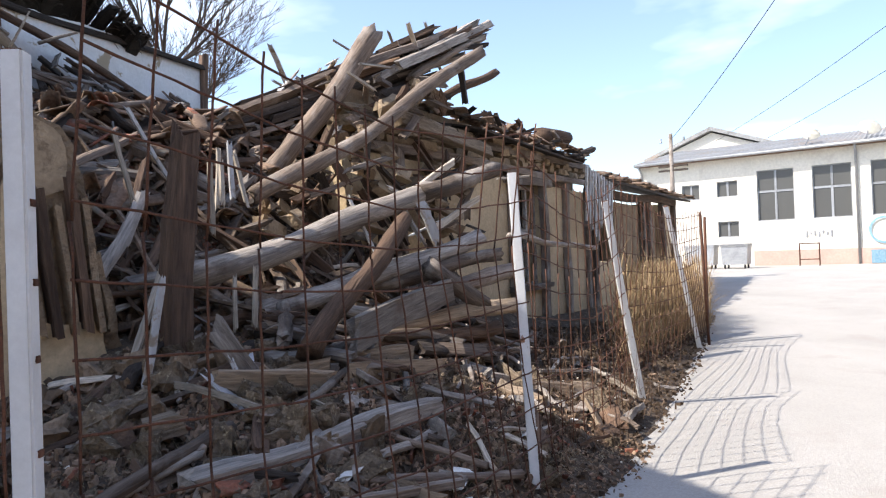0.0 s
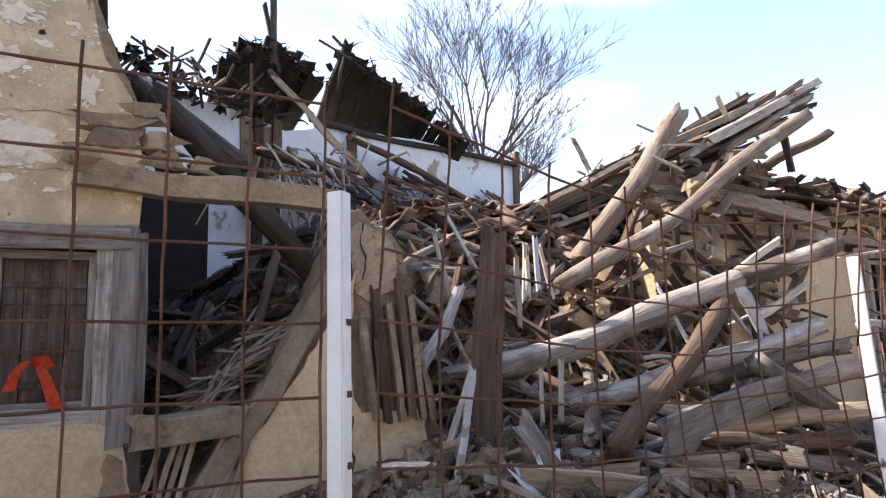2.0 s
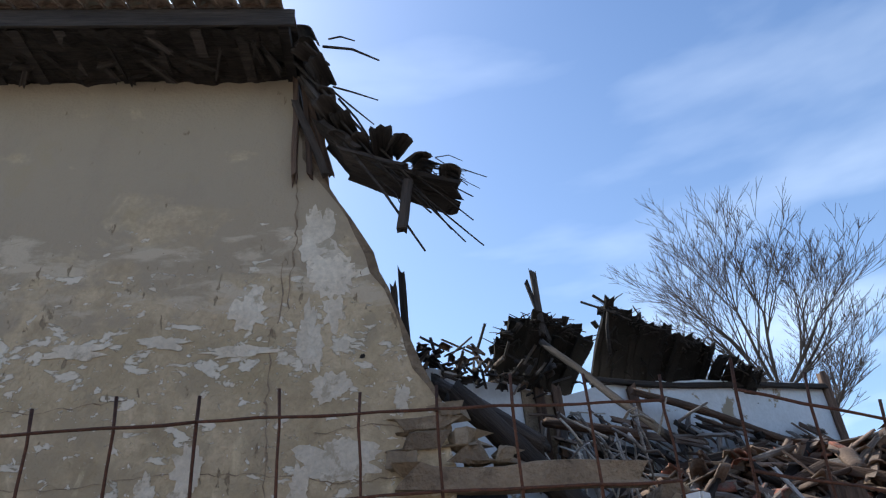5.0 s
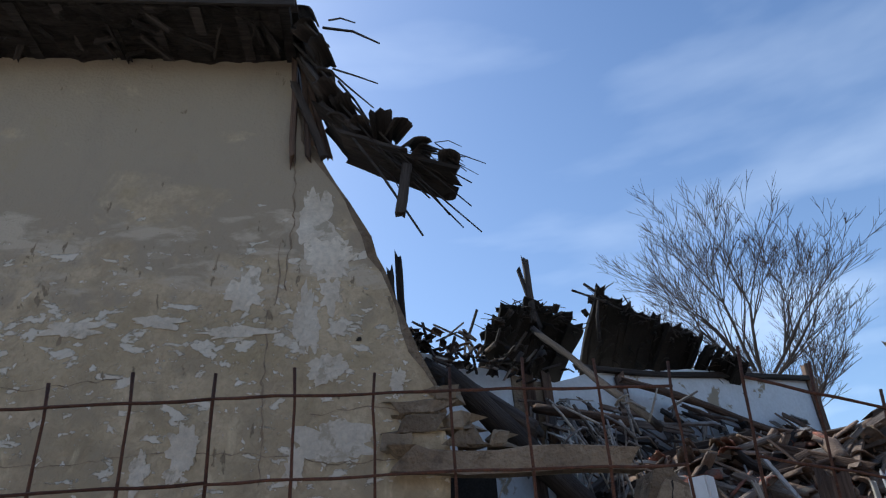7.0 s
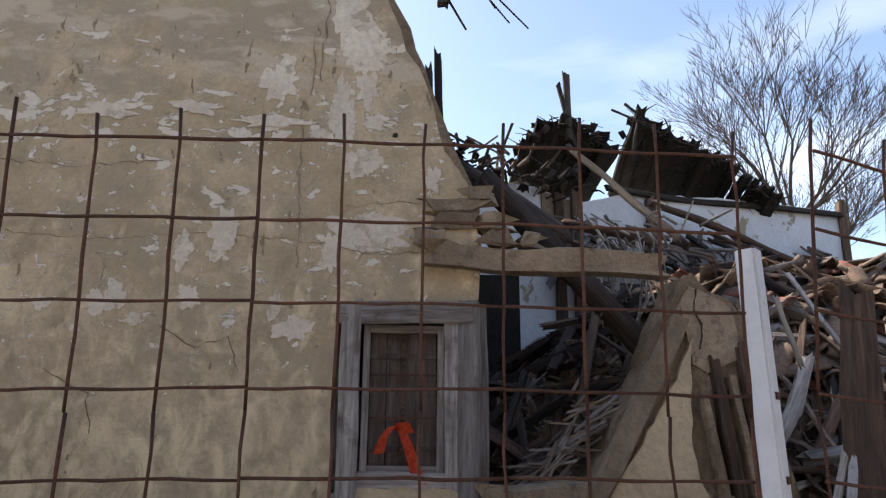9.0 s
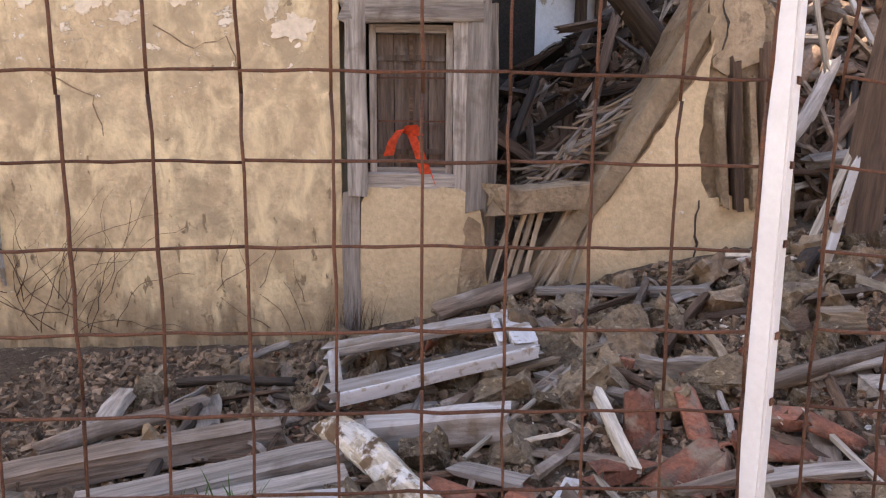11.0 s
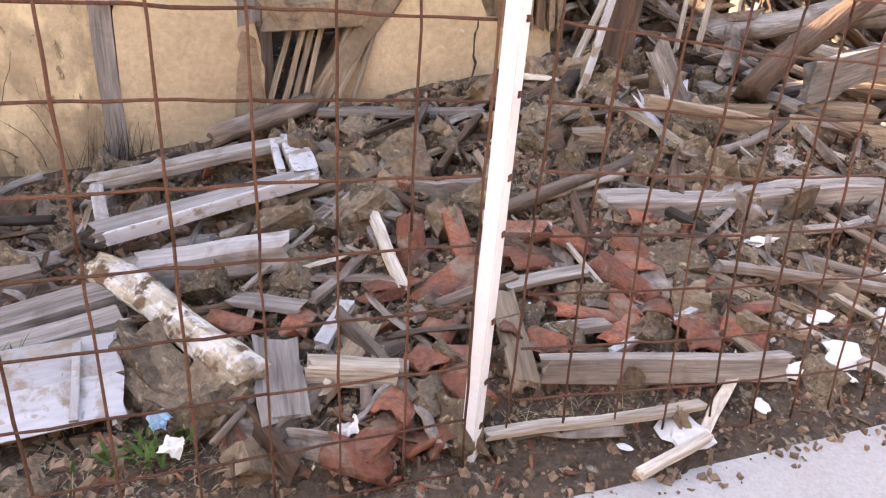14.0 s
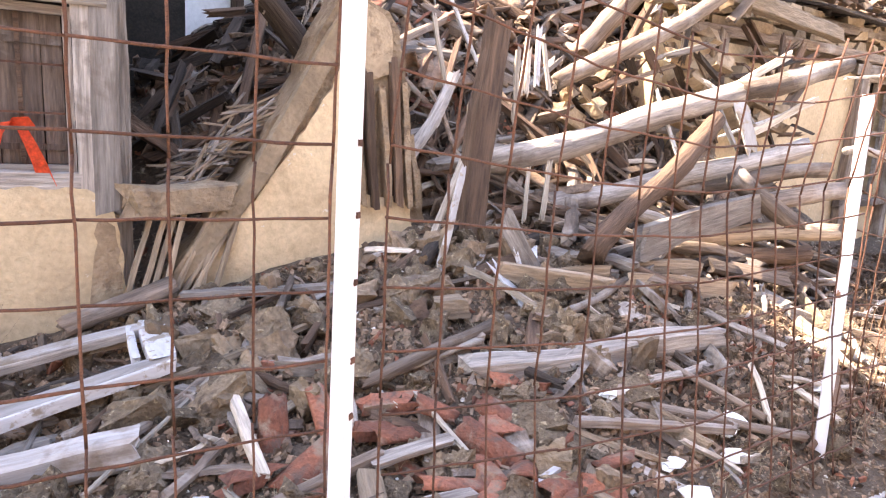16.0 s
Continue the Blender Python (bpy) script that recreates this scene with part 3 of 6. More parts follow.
part("void", box(bmesh.new(), (-0.26, 0.12, -0.5), (0.26, 0.14, 0.48)), M_SHADE, win)
# ribbon tied to the window bar
bm = bmesh.new()
for pts, w in (([(0.02, -0.05, -0.16), (-0.05, -0.07, -0.13), (-0.10, -0.07, -0.20), (-0.13, -0.06, -0.30)], 0.07), ([(0.02, -0.05, -0.16), (0.06, -0.07, -0.25), (0.10, -0.075, -0.36), (0.14, -0.07, -0.50)], 0.085), ([(-0.02, -0.05, -0.15), (0.02, -0.075, -0.10), (0.05, -0.06, -0.17)], 0.10)):
    pr = None
    for i, p in enumerate(pts):
        w2 = w * (0.6 + 0.4 * i / (len(pts) - 1))
        q = (bm.verts.new((p[0] - w2 / 2, p[1], p[2])), bm.verts.new((p[0] + w2 / 2, p[1] - 0.012, p[2] + 0.008)))
        if pr:
            bm.faces.new((pr[0], pr[1], q[1], q[0]))
        pr = q
bmesh.ops.solidify(bm, geom=bm.faces[:], thickness=0.003)
rib = part("ribbon", bm, M_RIBBON)
rib.matrix_world = pose(0.11, WY + 0.05, 1.68)
tagged(rib, "orange plastic ribbon tied to the window bars", "ribbon")

# beam over the collapsed doorway and broken masonry above it
beam("doorway_beam", (0.30, WY - 0.03, 2.72), (1.84, WY - 0.10, 2.64), 0.2, 0.16, M_MUD, "thick weathered hewn beam jutting out of the broken wall", "beam", rag=0.8, wob=1.3)
for i, (x, z, w, h) in enumerate(((0.36, 2.84, 0.22, 0.11), (0.80, 2.86, 0.20, 0.11), (1.0, 2.84, 0.16, 0.09), (0.40, 2.96, 0.30, 0.10), (0.72, 2.97, 0.26, 0.10), (0.46, 3.08, 0.34, 0.09), (0.62, 3.17, 0.16, 0.08))):
    o = beam("adobe_brick", (x - w / 2, WY + 0.07, z), (x + w / 2, WY + 0.07 + RND.uniform(-0.03, 0.03), z), 0.2, h * 1.2, M_MUD if i % 2 else M_ADOBE, "crumbling mud brick on the doorway beam", "brick", rag=0.7, wob=1.6, group="mud bricks")
beam("fallen_rafter", (0.72, WY + 0.2, 3.35), (2.05, WY + 0.5, 2.05), 0.19, 0.2, M_DARK, "dark charred rafter leaning down through the opening", "rafter", log=True)
beam("fallen_rafter", (0.55, WY + 0.5, 3.55), (1.35, WY + 0.3, 2.95), 0.15, 0.16, M_DARK, "dark charred rafter leaning down through the opening", "rafter", log=True)
# mud pier beside the opening
pier = empty("wall_stump", pose(0, 0, 0), "broken triangular stump of ochre plastered mud wall", "wall")
out = ragged([(0.74, 0.2), (2.85, 0.4), (2.74, 1.1), (2.62, 1.7), (2.52, 2.19), (2.42, 2.42), (2.27, 2.50), (2.15, 2.60), (2.06, 2.56), (1.94, 2.34), (1.73, 1.88), (1.37, 1.24), (0.90, 0.57)], 0.10, 0.022, 5)
part("core", prism(bmesh.new(), out, WY - 0.02, WY + 0.33), M_MUD, pier)
out = ragged([(1.05, 0.25), (2.78, 0.3), (2.60, 1.12), (2.12, 1.12), (2.05, 1.24), (2.03, 1.42), (2.07, 1.95), (2.11, 2.16), (1.96, 1.87), (1.60, 1.32), (1.05, 0.56)], 0.08, 0.018, 6)
part("plaster", prism(bmesh.new(), out, WY - 0.06, WY - 0.018), M_PLASTER, pier)
out = ragged([(2.10, 1.98), (2.20, 1.92), (2.44, 2.02), (2.40, 2.36), (2.27, 2.46), (2.13, 2.52), (2.04, 2.40)], 0.07, 0.016, 16)
part("plaster", prism(bmesh.new(), out, WY - 0.045, WY - 0.017), M_ADOBE, pier)
for x, top, w, mt in ((2.16, 1.80, 0.11, M_MUD), (2.25, 2.02, 0.13, M_BROWN), (2.36, 1.90, 0.10, M_MUD), (2.44, 2.10, 0.12, M_BROWN), (2.53, 1.95, 0.12, M_MUD), (2.60, 1.6, 0.11, M_MUD)):
    beam("stud", (x + 0.07, WY - 0.06, 1.06), (x - 0.02, WY - 0.04, top), 0.05, w, mt, "", "", parent=pier, rag=0.35, wob=1.0)
for k, cp in enumerate(([(2.06, 1.1), (2.045, 0.95), (2.06, 0.8), (2.04, 0.62)], [(2.14, 2.5), (2.13, 2.35), (2.175, 2.2), (2.15, 2.08), (2.08, 2.02)])):
    bm = bmesh.new()
    prev = None
    for x0, z0 in ragged(cp, 0.04, 0.012, 61 + k):
        w0 = 0.004 + 0.006 * RND.random()
        cur = (bm.verts.new((x0 - w0, WY - 0.064, z0)), bm.verts.new((x0 + w0, WY - 0.064, z0 + w0)))
        if prev:
            bm.faces.new((prev[0], prev[1], cur[1], cur[0]))
        prev = cur
    part("crack", bm, M_DARK, pier)
beam("leaning_pole", (0.93, WY - 0.07, 0.55), (1.50, WY - 0.06, 1.32), 0.10, 0.14, M_ADOBE, "weathered split timber leaning along the broken wall", "timber", rag=1.2, wob=0.35)
beam("leaning_pole", (1.47, WY - 0.055, 1.27), (2.02, WY - 0.05, 2.28), 0.09, 0.13, M_ADOBE, "weathered split timber leaning along the broken wall", "timber", rag=1.2, wob=0.35)
rr_ = random.Random(90)
for i in range(70):  # crushed wattle lying behind the broken wall
    u = rr_.random()
    c = Vector((1.0 + 0.55 * u + rr_.uniform(-0.1, 0.1), WY + rr_.uniform(0.05, 0.45), 1.12 + 0.55 * u + rr_.uniform(-0.06, 0.10)))
    d = Vector((rr_.uniform(0.06, 0.2), rr_.uniform(-0.08, 0.08), rr_.uniform(-0.02, 0.14)))
    o = beam("wattle", c - d, c + d, 0.022, 0.016, rr_.choice((M_GREY, M_TAN, M_WOOD)), "broken wattle stick behind the wall stump", "stick", rag=1.2, group="wattle sticks")
for i in range(9):
    x = 0.66 + 0.06 * i
    beam("lath", (x + RND.uniform(-0.03, 0.03), WY - 0.14, 0.48), (x + 0.12 + RND.uniform(0, 0.22), WY - 0.06, 1.05 + RND.uniform(-0.1, 0.15)), 0.035, 0.03, M_TAN, "thin weathered lath standing in the broken wall", "lath", group="laths at the wall")
beam("threshold_beam", (0.64, WY - 0.1, 1.10), (1.25, WY - 0.04, 1.13), 0.2, 0.2, M_MUD, "crumbling mud-covered threshold beam", "beam", rag=0.6, wob=2.2)
for k, cp in enumerate(([(-0.51, 5.2), (-0.50, 4.9), (-0.50, 4.6), (-0.52, 4.27), (-0.53, 4.03), (-0.655, 3.85), (-0.64, 3.5), (-0.645, 3.26), (-0.61, 2.9), (-0.62, 2.6)], [(-0.56, 4.5), (-0.60, 4.3), (-0.58, 4.1), (-0.60, 3.9)], [(-2.6, 2.82), (-1.9, 2.78), (-1.3, 2.85), (-0.7, 2.80), (-0.1, 2.72), (0.5, 2.74)], [(-3.0, 3.35), (-2.2, 3.30), (-1.6, 3.36)], [(-0.3, 3.05), (0.1, 3.10), (0.55, 3.04)], [(-1.5, 2.2), (-1.25, 2.05), (-1.05, 2.12), (-0.95, 1.9)], [(-2.2, 1.9), (-1.9, 1.75), (-1.85, 1.5)])):
    bm = bmesh.new()
    prev = None
    for x0, z0 in ragged(cp, 0.06, 0.015, 21 + k):
        w0 = (0.006 if k < 2 else 0.002) * RND.random() + 0.002
        cur = (bm.verts.new((x0 - w0, WY - 0.004, z0 - w0)), bm.verts.new((x0 + w0, WY - 0.004, z0 + w0)))
        if prev:
            bm.faces.new((prev[0], prev[1], cur[1], cur[0]))
        prev = cur
    part("crack", bm, M_MUD, house)
# pale broken jamb at the house's other window
for x, z in ((-2.68, 1.26), (-2.575, 1.22)):
    beam("jamb", (x, WY - 0.01, 0.55), (x, WY - 0.01, z), 0.05, 0.085, M_WHITEWOOD, "", "", parent=house, rag=0.8, wob=1.0)

# eave: soffit boards, rafters, tiles
for i in range(17):
    x = -6.6 + i * 0.375
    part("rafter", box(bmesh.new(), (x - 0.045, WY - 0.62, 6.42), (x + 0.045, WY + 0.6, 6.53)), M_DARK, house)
bm = bmesh.new()
NE, ME = 110, 9
ev = [[bm.verts.new((-7.0 + 6.36 * i / NE, WY - 0.66 + 0.70 * j / ME, 6.45 - 0.05 * abs(noise.noise(Vector((i * 0.30, j * 0.9, 0)))) - 0.13 * max(0.0, noise.noise(Vector((i * 0.16, j * 0.25, 7)))) + 0.03 * noise.noise(Vector((i * 1.1, j * 1.3, 3))))) for j in range(ME + 1)] for i in range(NE + 1)]
for i in range(NE):
    for j in range(ME):
        bm.faces.new((ev[i][j], ev[i][j + 1], ev[i + 1][j + 1], ev[i + 1][j]))
bmesh.ops.solidify(bm, geom=bm.faces[:], thickness=0.03)
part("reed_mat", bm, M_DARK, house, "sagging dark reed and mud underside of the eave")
er = random.Random(64)
for i in range(60):  # crumbs of mud and reed hanging from the eave's underside
    x = er.uniform(-6.8, -0.7)
    beam("hanging_reed", (x, WY + er.uniform(-0.55, -0.03), 6.40), (x + er.uniform(-0.25, 0.25), WY + er.uniform(-0.6, -0.03), 6.40 - er.uniform(0.0, 0.07)), er.uniform(0.015, 0.05), er.uniform(0.015, 0.05), M_DARK, "", "", parent=house, rag=1.2)
for j in range(5):
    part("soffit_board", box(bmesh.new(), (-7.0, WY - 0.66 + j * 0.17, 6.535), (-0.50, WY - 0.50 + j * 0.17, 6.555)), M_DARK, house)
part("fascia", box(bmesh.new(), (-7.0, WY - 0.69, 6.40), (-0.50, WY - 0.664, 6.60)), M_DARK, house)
# roof behind the eave is unseen; its ridge is set to place the shadow
RIDGE = 1.42
part("roof", prism(bmesh.new(), [(-0.66, -0.24), (2.4, RIDGE), (7.2, -0.5), (7.2, -0.55), (2.4, RIDGE - 0.05), (-0.66, -0.29)], -0.62, -9.0, Matrix.Translation((0, WY, 6.95)) @ Matrix(((0, 1, 0, 0), (1, 0, 0, 0), (0, 0, 1, 0), (0, 0, 0, 1)))), M_OLDTILE, house)


def tile_mesh(length=0.40, r0=0.095, r1=0.075, seed=0):
    rr = random.Random(seed)
    bm = bmesh.new()
    rings = []
    for i in range(4):
        u = i / 3
        r = r0 + (r1 - r0) * u
        row = []
        for t_ in (0.0, 0.02):
            row += [bm.verts.new(((u - 0.5) * length + (rr.uniform(-0.022, 0.022) if i in (0, 3) else rr.uniform(-0.006, 0.006)), math.cos(a) * (r - t_) * rr.uniform(0.97, 1.03), math.sin(a) * (r - t_) * 0.62)) for a in (math.pi * k / 6 for k in range(7))]
        rings.append(row)
    for a, b in zip(rings, rings[1:]):
        for k in range(6):
            bm.faces.new((a[k], b[k], b[k + 1], a[k + 1]))
            bm.faces.new((a[7 + k], a[8 + k], b[8 + k], b[7 + k]))
        bm.faces.new((a[0], a[7], b[7], b[0]))
        bm.faces.new((a[6], b[6], b[13], a[13]))
    for row, fl in ((rings[0], False), (rings[-1], True)):
        for k in range(6):
            q = (row[k], row[k + 1], row[8 + k], row[7 + k])
            bm.faces.new(q[::-1] if fl else q)
    bmesh.ops.recalc_face_normals(bm, faces=bm.faces)
    me = bpy.data.meshes.new("tile")
    bm.to_mesh(me)
    bm.free()
    me.polygons.foreach_set("use_smooth", [True] * len(me.polygons))
    return me


TILES = [tile_mesh(RND.uniform(0.36, 0.42), 0.095, 0.078, s) for s in range(4)]
for me in TILES:
    me.materials.append(M_OLDTILE)
RED_TILES = [tile_mesh(RND.choice((0.18, 0.24, 0.3, 0.36, 0.40)), 0.09, 0.078, 20 + s) for s in range(6)]
for me in RED_TILES:
    me.materials.append(M_TILE)


# clay tiles coloured dark to imitate their silhouette against the sky
BACKLIT_TILES = [tile_mesh(RND.uniform(0.3, 0.40), 0.095, 0.078, 40 + s) for s in range(3)]
for me in BACKLIT_TILES:
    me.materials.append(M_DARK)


def tile(parent, m, meshes=TILES):
    ob = new("tile", RND.choice(meshes))
    ob.matrix_world = m
    if parent:
        ob.parent = parent
    return ob


for i in range(34):
    tile(house, pose(-6.9 + i * 0.188, WY - 0.62, 6.66 + RND.uniform(-0.01, 0.02), 0, -20, 90))
# ragged torn roof edge hanging past the wall
sag = empty("sagging_eave", pose(0, 0, 0), "torn roof edge of tiles, boards and reeds hanging down", "roof")
line = [(-0.46, 4.25, 6.75), (-0.38, 4.3, 6.25), (-0.22, 4.3, 5.75), (-0.02, 4.3, 5.42), (0.35, 4.3, 5.22), (0.80, 4.3, 5.02)]
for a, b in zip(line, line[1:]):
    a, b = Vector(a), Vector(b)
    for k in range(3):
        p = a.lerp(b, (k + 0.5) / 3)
        tile(sag, Matrix.Translation(p + Vector((RND.uniform(-0.04, 0.06), RND.uniform(-0.1, 0.15), RND.uniform(0, 0.06)))) @ Euler((RND.uniform(-0.5, 0.5), RND.uniform(-0.6, 0.3), RND.uniform(0.9, 2.1))).to_matrix().to_4x4(), BACKLIT_TILES)
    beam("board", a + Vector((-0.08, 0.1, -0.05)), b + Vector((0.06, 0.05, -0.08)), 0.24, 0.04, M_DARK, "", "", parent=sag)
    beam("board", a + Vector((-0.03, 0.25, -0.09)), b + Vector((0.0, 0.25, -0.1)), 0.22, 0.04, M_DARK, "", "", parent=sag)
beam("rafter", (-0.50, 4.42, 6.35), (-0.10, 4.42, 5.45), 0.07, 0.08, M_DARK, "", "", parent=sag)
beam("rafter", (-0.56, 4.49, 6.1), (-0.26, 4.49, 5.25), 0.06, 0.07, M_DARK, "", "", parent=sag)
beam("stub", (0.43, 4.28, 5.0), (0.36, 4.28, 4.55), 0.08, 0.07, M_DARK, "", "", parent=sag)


def reed(a, b, r=0.008, parent=None, name="reed", material=None):
    a, b = Vector(a), Vector(b)
    mid = a.lerp(b, 0.5) + Vector((RND.uniform(-0.03, 0.03), RND.uniform(-0.03, 0.03), RND.uniform(0.0, 0.05)))
    return part(name, tube(bmesh.new(), [a, mid, b], [r, r * 0.9, r * 0.6], 5), material or M_DARK, parent, smooth=True)


for a, b, r in (((-0.56, 4.3, 6.42), (0.45, 4.25, 5.0), 0.016), ((-0.45, 4.3, 6.2), (0.35, 4.25, 4.95), 0.013), ((-0.1, 4.3, 5.45), (0.53, 4.3, 4.35), 0.014), ((0.05, 4.3, 5.3), (0.99, 4.3, 4.38), 0.010), ((0.2, 4.3, 5.25), (0.85, 4.3, 4.42), 0.010), ((0.4, 4.3, 5.15), (0.93, 4.3, 4.62), 0.009), ((0.5, 4.3, 5.2), (0.95, 4.3, 4.85), 0.009), ((-0.3, 4.3, 6.62), (0.22, 4.2, 6.32), 0.014), ((-0.25, 4.3, 6.72), (0.0, 4.2, 6.58), 0.010), ((-0.2, 4.3, 6.1), (0.2, 4.25, 5.88), 0.010), ((-0.2, 4.3, 6.05), (0.16, 4.25, 5.6), 0.010), ((-0.15, 4.35, 6.0), (0.14, 4.3, 5.45), 0.012), ((0.3, 4.3, 5.2), (0.75, 4.32, 4.55), 0.009), ((0.1, 4.3, 5.3), (0.6, 4.3, 4.7), 0.012)):
    reed(a, b, r, sag)
for i in range(26):
    p = Vector((RND.uniform(0.15, 0.75), 4.3 + RND.uniform(-0.1, 0.1), 5.15 + RND.uniform(-0.08, 0.06)))
    reed(p, p + Vector((RND.uniform(0.15, 0.35), RND.uniform(-0.1, 0.1), RND.uniform(-0.28, -0.02))), RND.uniform(0.004, 0.008), sag)

# ---- white back wall with torn roofs over it ----
bw = empty("back_house", pose(0, 0, 0), "white limewashed rear wall under torn dark roof remains", "house")
B0, B1 = Vector((0.6, 8.25, 0)), Vector((7.84, 10.9, 0))
BM = along(B0, B1)
BL = (B1 - B0).length
part("wall", prism(bmesh.new(), [(0, 0.5), (BL, 0.5)] + ragged([(BL, 5.28), (5.5, 5.2), (3.0, 4.92), (2.2, 4.7), (0, 4.95)], 0.2, 0.03, 11), 0, 0.35, BM), M_WHITEWALL, bw)
part("wall", box(bmesh.new(), (BL - 0.35, 0.36, 0.5), (BL, 5.0, 5.28), BM), M_WHITEWALL, bw)
for x, z1 in ((1.75, 4.75), (2.05, 4.8), (3.4, 4.9), (BL + 0.07, 5.45)):
    beam("post", BM @ Vector((x, -0.05, 1.5)), BM @ Vector((x, -0.05, z1)), 0.14, 0.12, M_BROWN, "", "", parent=bw)
part("mud_patch", prism(bmesh.new(), ragged([(1.55, 3.6), (1.9, 3.4), (2.1, 4.7), (1.5, 4.75)], 0.12, 0.05, 4), -0.03, -0.002, BM), M_MUD, bw)


def torn_roof(x0, x1, profile, drop, slant, seed):
    """A slab of rafters, boards and tiles tipped up over the wall, with splintered edges; the underside's shade is put
    into its near-black colour.
    """
    r = random.Random(seed)
    rf = empty("torn_roof", pose(0, 0, 0), "dark torn roof slab with splintered boards and broken tiles", "roof", "torn roofs")
    n = int((x1 - x0) / 0.10)
    for i in range(n):
        u = i / (n - 1)
        x = x0 + (x1 - x0) * u
        z = lerp_table(u, profile)
        zt = z + r.uniform(-0.12, 0.10)
        beam("board", BM @ Vector((x + slant, 1.0 + r.uniform(-0.1, 0.1), z - drop)), BM @ Vector((x - 0.2 * (1 - u), -0.30 + r.uniform(-0.1, 0.1), zt)), r.uniform(0.14, 0.30), r.uniform(0.03, 0.08), M_SHADE, "", "", parent=rf, roll=r.uniform(-24, 24), rag=0.7, wob=1.2)
        for k in range(2):
            tile(rf, Matrix.Translation(BM @ Vector((x - 0.2 * (1 - u) + r.uniform(-0.1, 0.1), -0.1 + r.uniform(-0.25, 0.3), z + r.uniform(-0.10, 0.03)))) @ Euler((r.uniform(-0.7, 0.7), r.uniform(-0.8, 0.8), r.uniform(0, 3))).to_matrix().to_4x4() @ Matrix.Diagonal((0.45, 0.55, 0.6, 1)), BACKLIT_TILES)
        for k in range(5):  # crumbled reed matting over the slab's face
            w_ = r.uniform(0.05, 0.9)
            p = BM @ Vector((x + slant * w_ - 0.2 * (1 - u) * (1 - w_) + r.uniform(-0.1, 0.1), -0.36 + 1.25 * w_, zt - drop * w_ - 0.03))
            reed(p, p + Vector((r.uniform(-0.22, 0.22), r.uniform(-0.12, 0.05), r.uniform(-0.2, 0.12))), r.uniform(0.006, 0.02), rf, "reed", M_SHADE)
        for k in range(5):
            p = BM @ Vector((x - 0.2 * (1 - u) + r.uniform(-0.06, 0.06), -0.3 + r.uniform(-0.1, 0.2), zt - 0.08))
            reed(p, p + Vector((r.uniform(-0.28, 0.28), r.uniform(-0.1, 0.1), r.uniform(-0.06, 0.20))), r.uniform(0.005, 0.014), rf)
    return rf


torn_roof(1.35, 2.55, [(0.0, 5.40), (0.3, 5.72), (0.5, 5.78), (0.8, 5.72), (1.0, 5.55)], 0.62, 0.22, 1)
torn_roof(3.28, 5.9, [(0.0, 6.08), (0.2, 5.95), (0.5, 5.72), (0.8, 5.45), (1.0, 5.22)], 0.75, 0.34, 2)
for a, b, rr in (((2.85, -0.3, 6.25), (3.3, -0.3, 5.95), 0.025), ((2.6, -0.3, 6.1), (3.5, -0.3, 5.9), 0.02), ((2.95, -0.3, 5.3), (3.1, -0.3, 6.1), 0.03)):
    reed(BM @ Vector(a), BM @ Vector(b), rr, bw, "splinter")
p = Vector((2.42, 8.65, 5.55))
beam("upright_splinter", p, p + Vector((0.0, 0, 0.95)), 0.09, 0.07, M_DARK, "charred splintered stud sticking up from the roof", "stud", rag=2.0)
beam("upright_splinter", p + Vector((0.1, 0, -0.2)), p + Vector((-0.12, 0, 0.8)), 0.06, 0.05, M_DARK, "charred splintered stud sticking up from the roof", "stud", rag=2.0)
beam("upright_splinter", (0.37, 4.8, 3.6), (0.35, 4.8, 4.45), 0.06, 0.05, M_DARK, "charred splintered stud sticking up from the roof", "stud", rag=2.0)
beam("upright_splinter", (0.32, 4.8, 3.8), (0.28, 4.8, 4.3), 0.05, 0.04, M_DARK, "charred splintered stud sticking up from the roof", "stud", rag=2.0)
# fallen ridge timber running down from the torn roof to the heap
beam("long_fallen_beam", (2.28, 8.2, 5.2), (2.95, 6.3, 3.3), 0.08, 0.09, M_DARK, "dark fallen beam sloping down into the heap", "beam", log=True)
beam("long_fallen_beam", (2.0, 7.5, 3.9), (3.05, 7.4, 3.66), 0.12, 0.12, M_BROWN, "dark fallen beam sloping down into the heap", "beam", log=True)
beam("long_fallen_beam", BM @ Vector((3.3, -0.22, 4.75)), BM @ Vector((6.7, -0.75, 3.75)), 0.10, 0.11, M_BROWN, "brown fallen beam leaning on the rear wall", "beam", log=True)
# debris ridge on the back wall's broken top
for i in range(190):
    q = BM @ Vector((RND.uniform(-0.6, 1.8), RND.uniform(-0.5, 0.4), 4.92 + RND.uniform(-0.3, 0.2)))
    if i % 3:
        tile(bw, Matrix.Translation(q) @ Euler((RND.uniform(-1, 1), RND.uniform(-1, 1), RND.uniform(0, 6))).to_matrix().to_4x4() @ Matrix.Diagonal((RND.uniform(0.3, 0.65), 0.6, 0.7, 1)), BACKLIT_TILES + TILES[:1])
    else:
        beam("splinter", q, q + Vector((RND.uniform(-0.4, 0.4), RND.uniform(-0.3, 0.3), RND.uniform(-0.05, 0.35))), 0.035, 0.025, RND.choice((M_DARK, M_DARK, M_WOOD)), "", "", parent=bw)
beam("wall_plate", BM @ Vector((2.6, -0.06, 4.95)), BM @ Vector((BL, -0.06, 5.22)), 0.10, 0.09, M_DARK, "", "", parent=bw)


# pale twigs hanging in front of the broken wall
tw = random.Random(17)
for i in range(46):
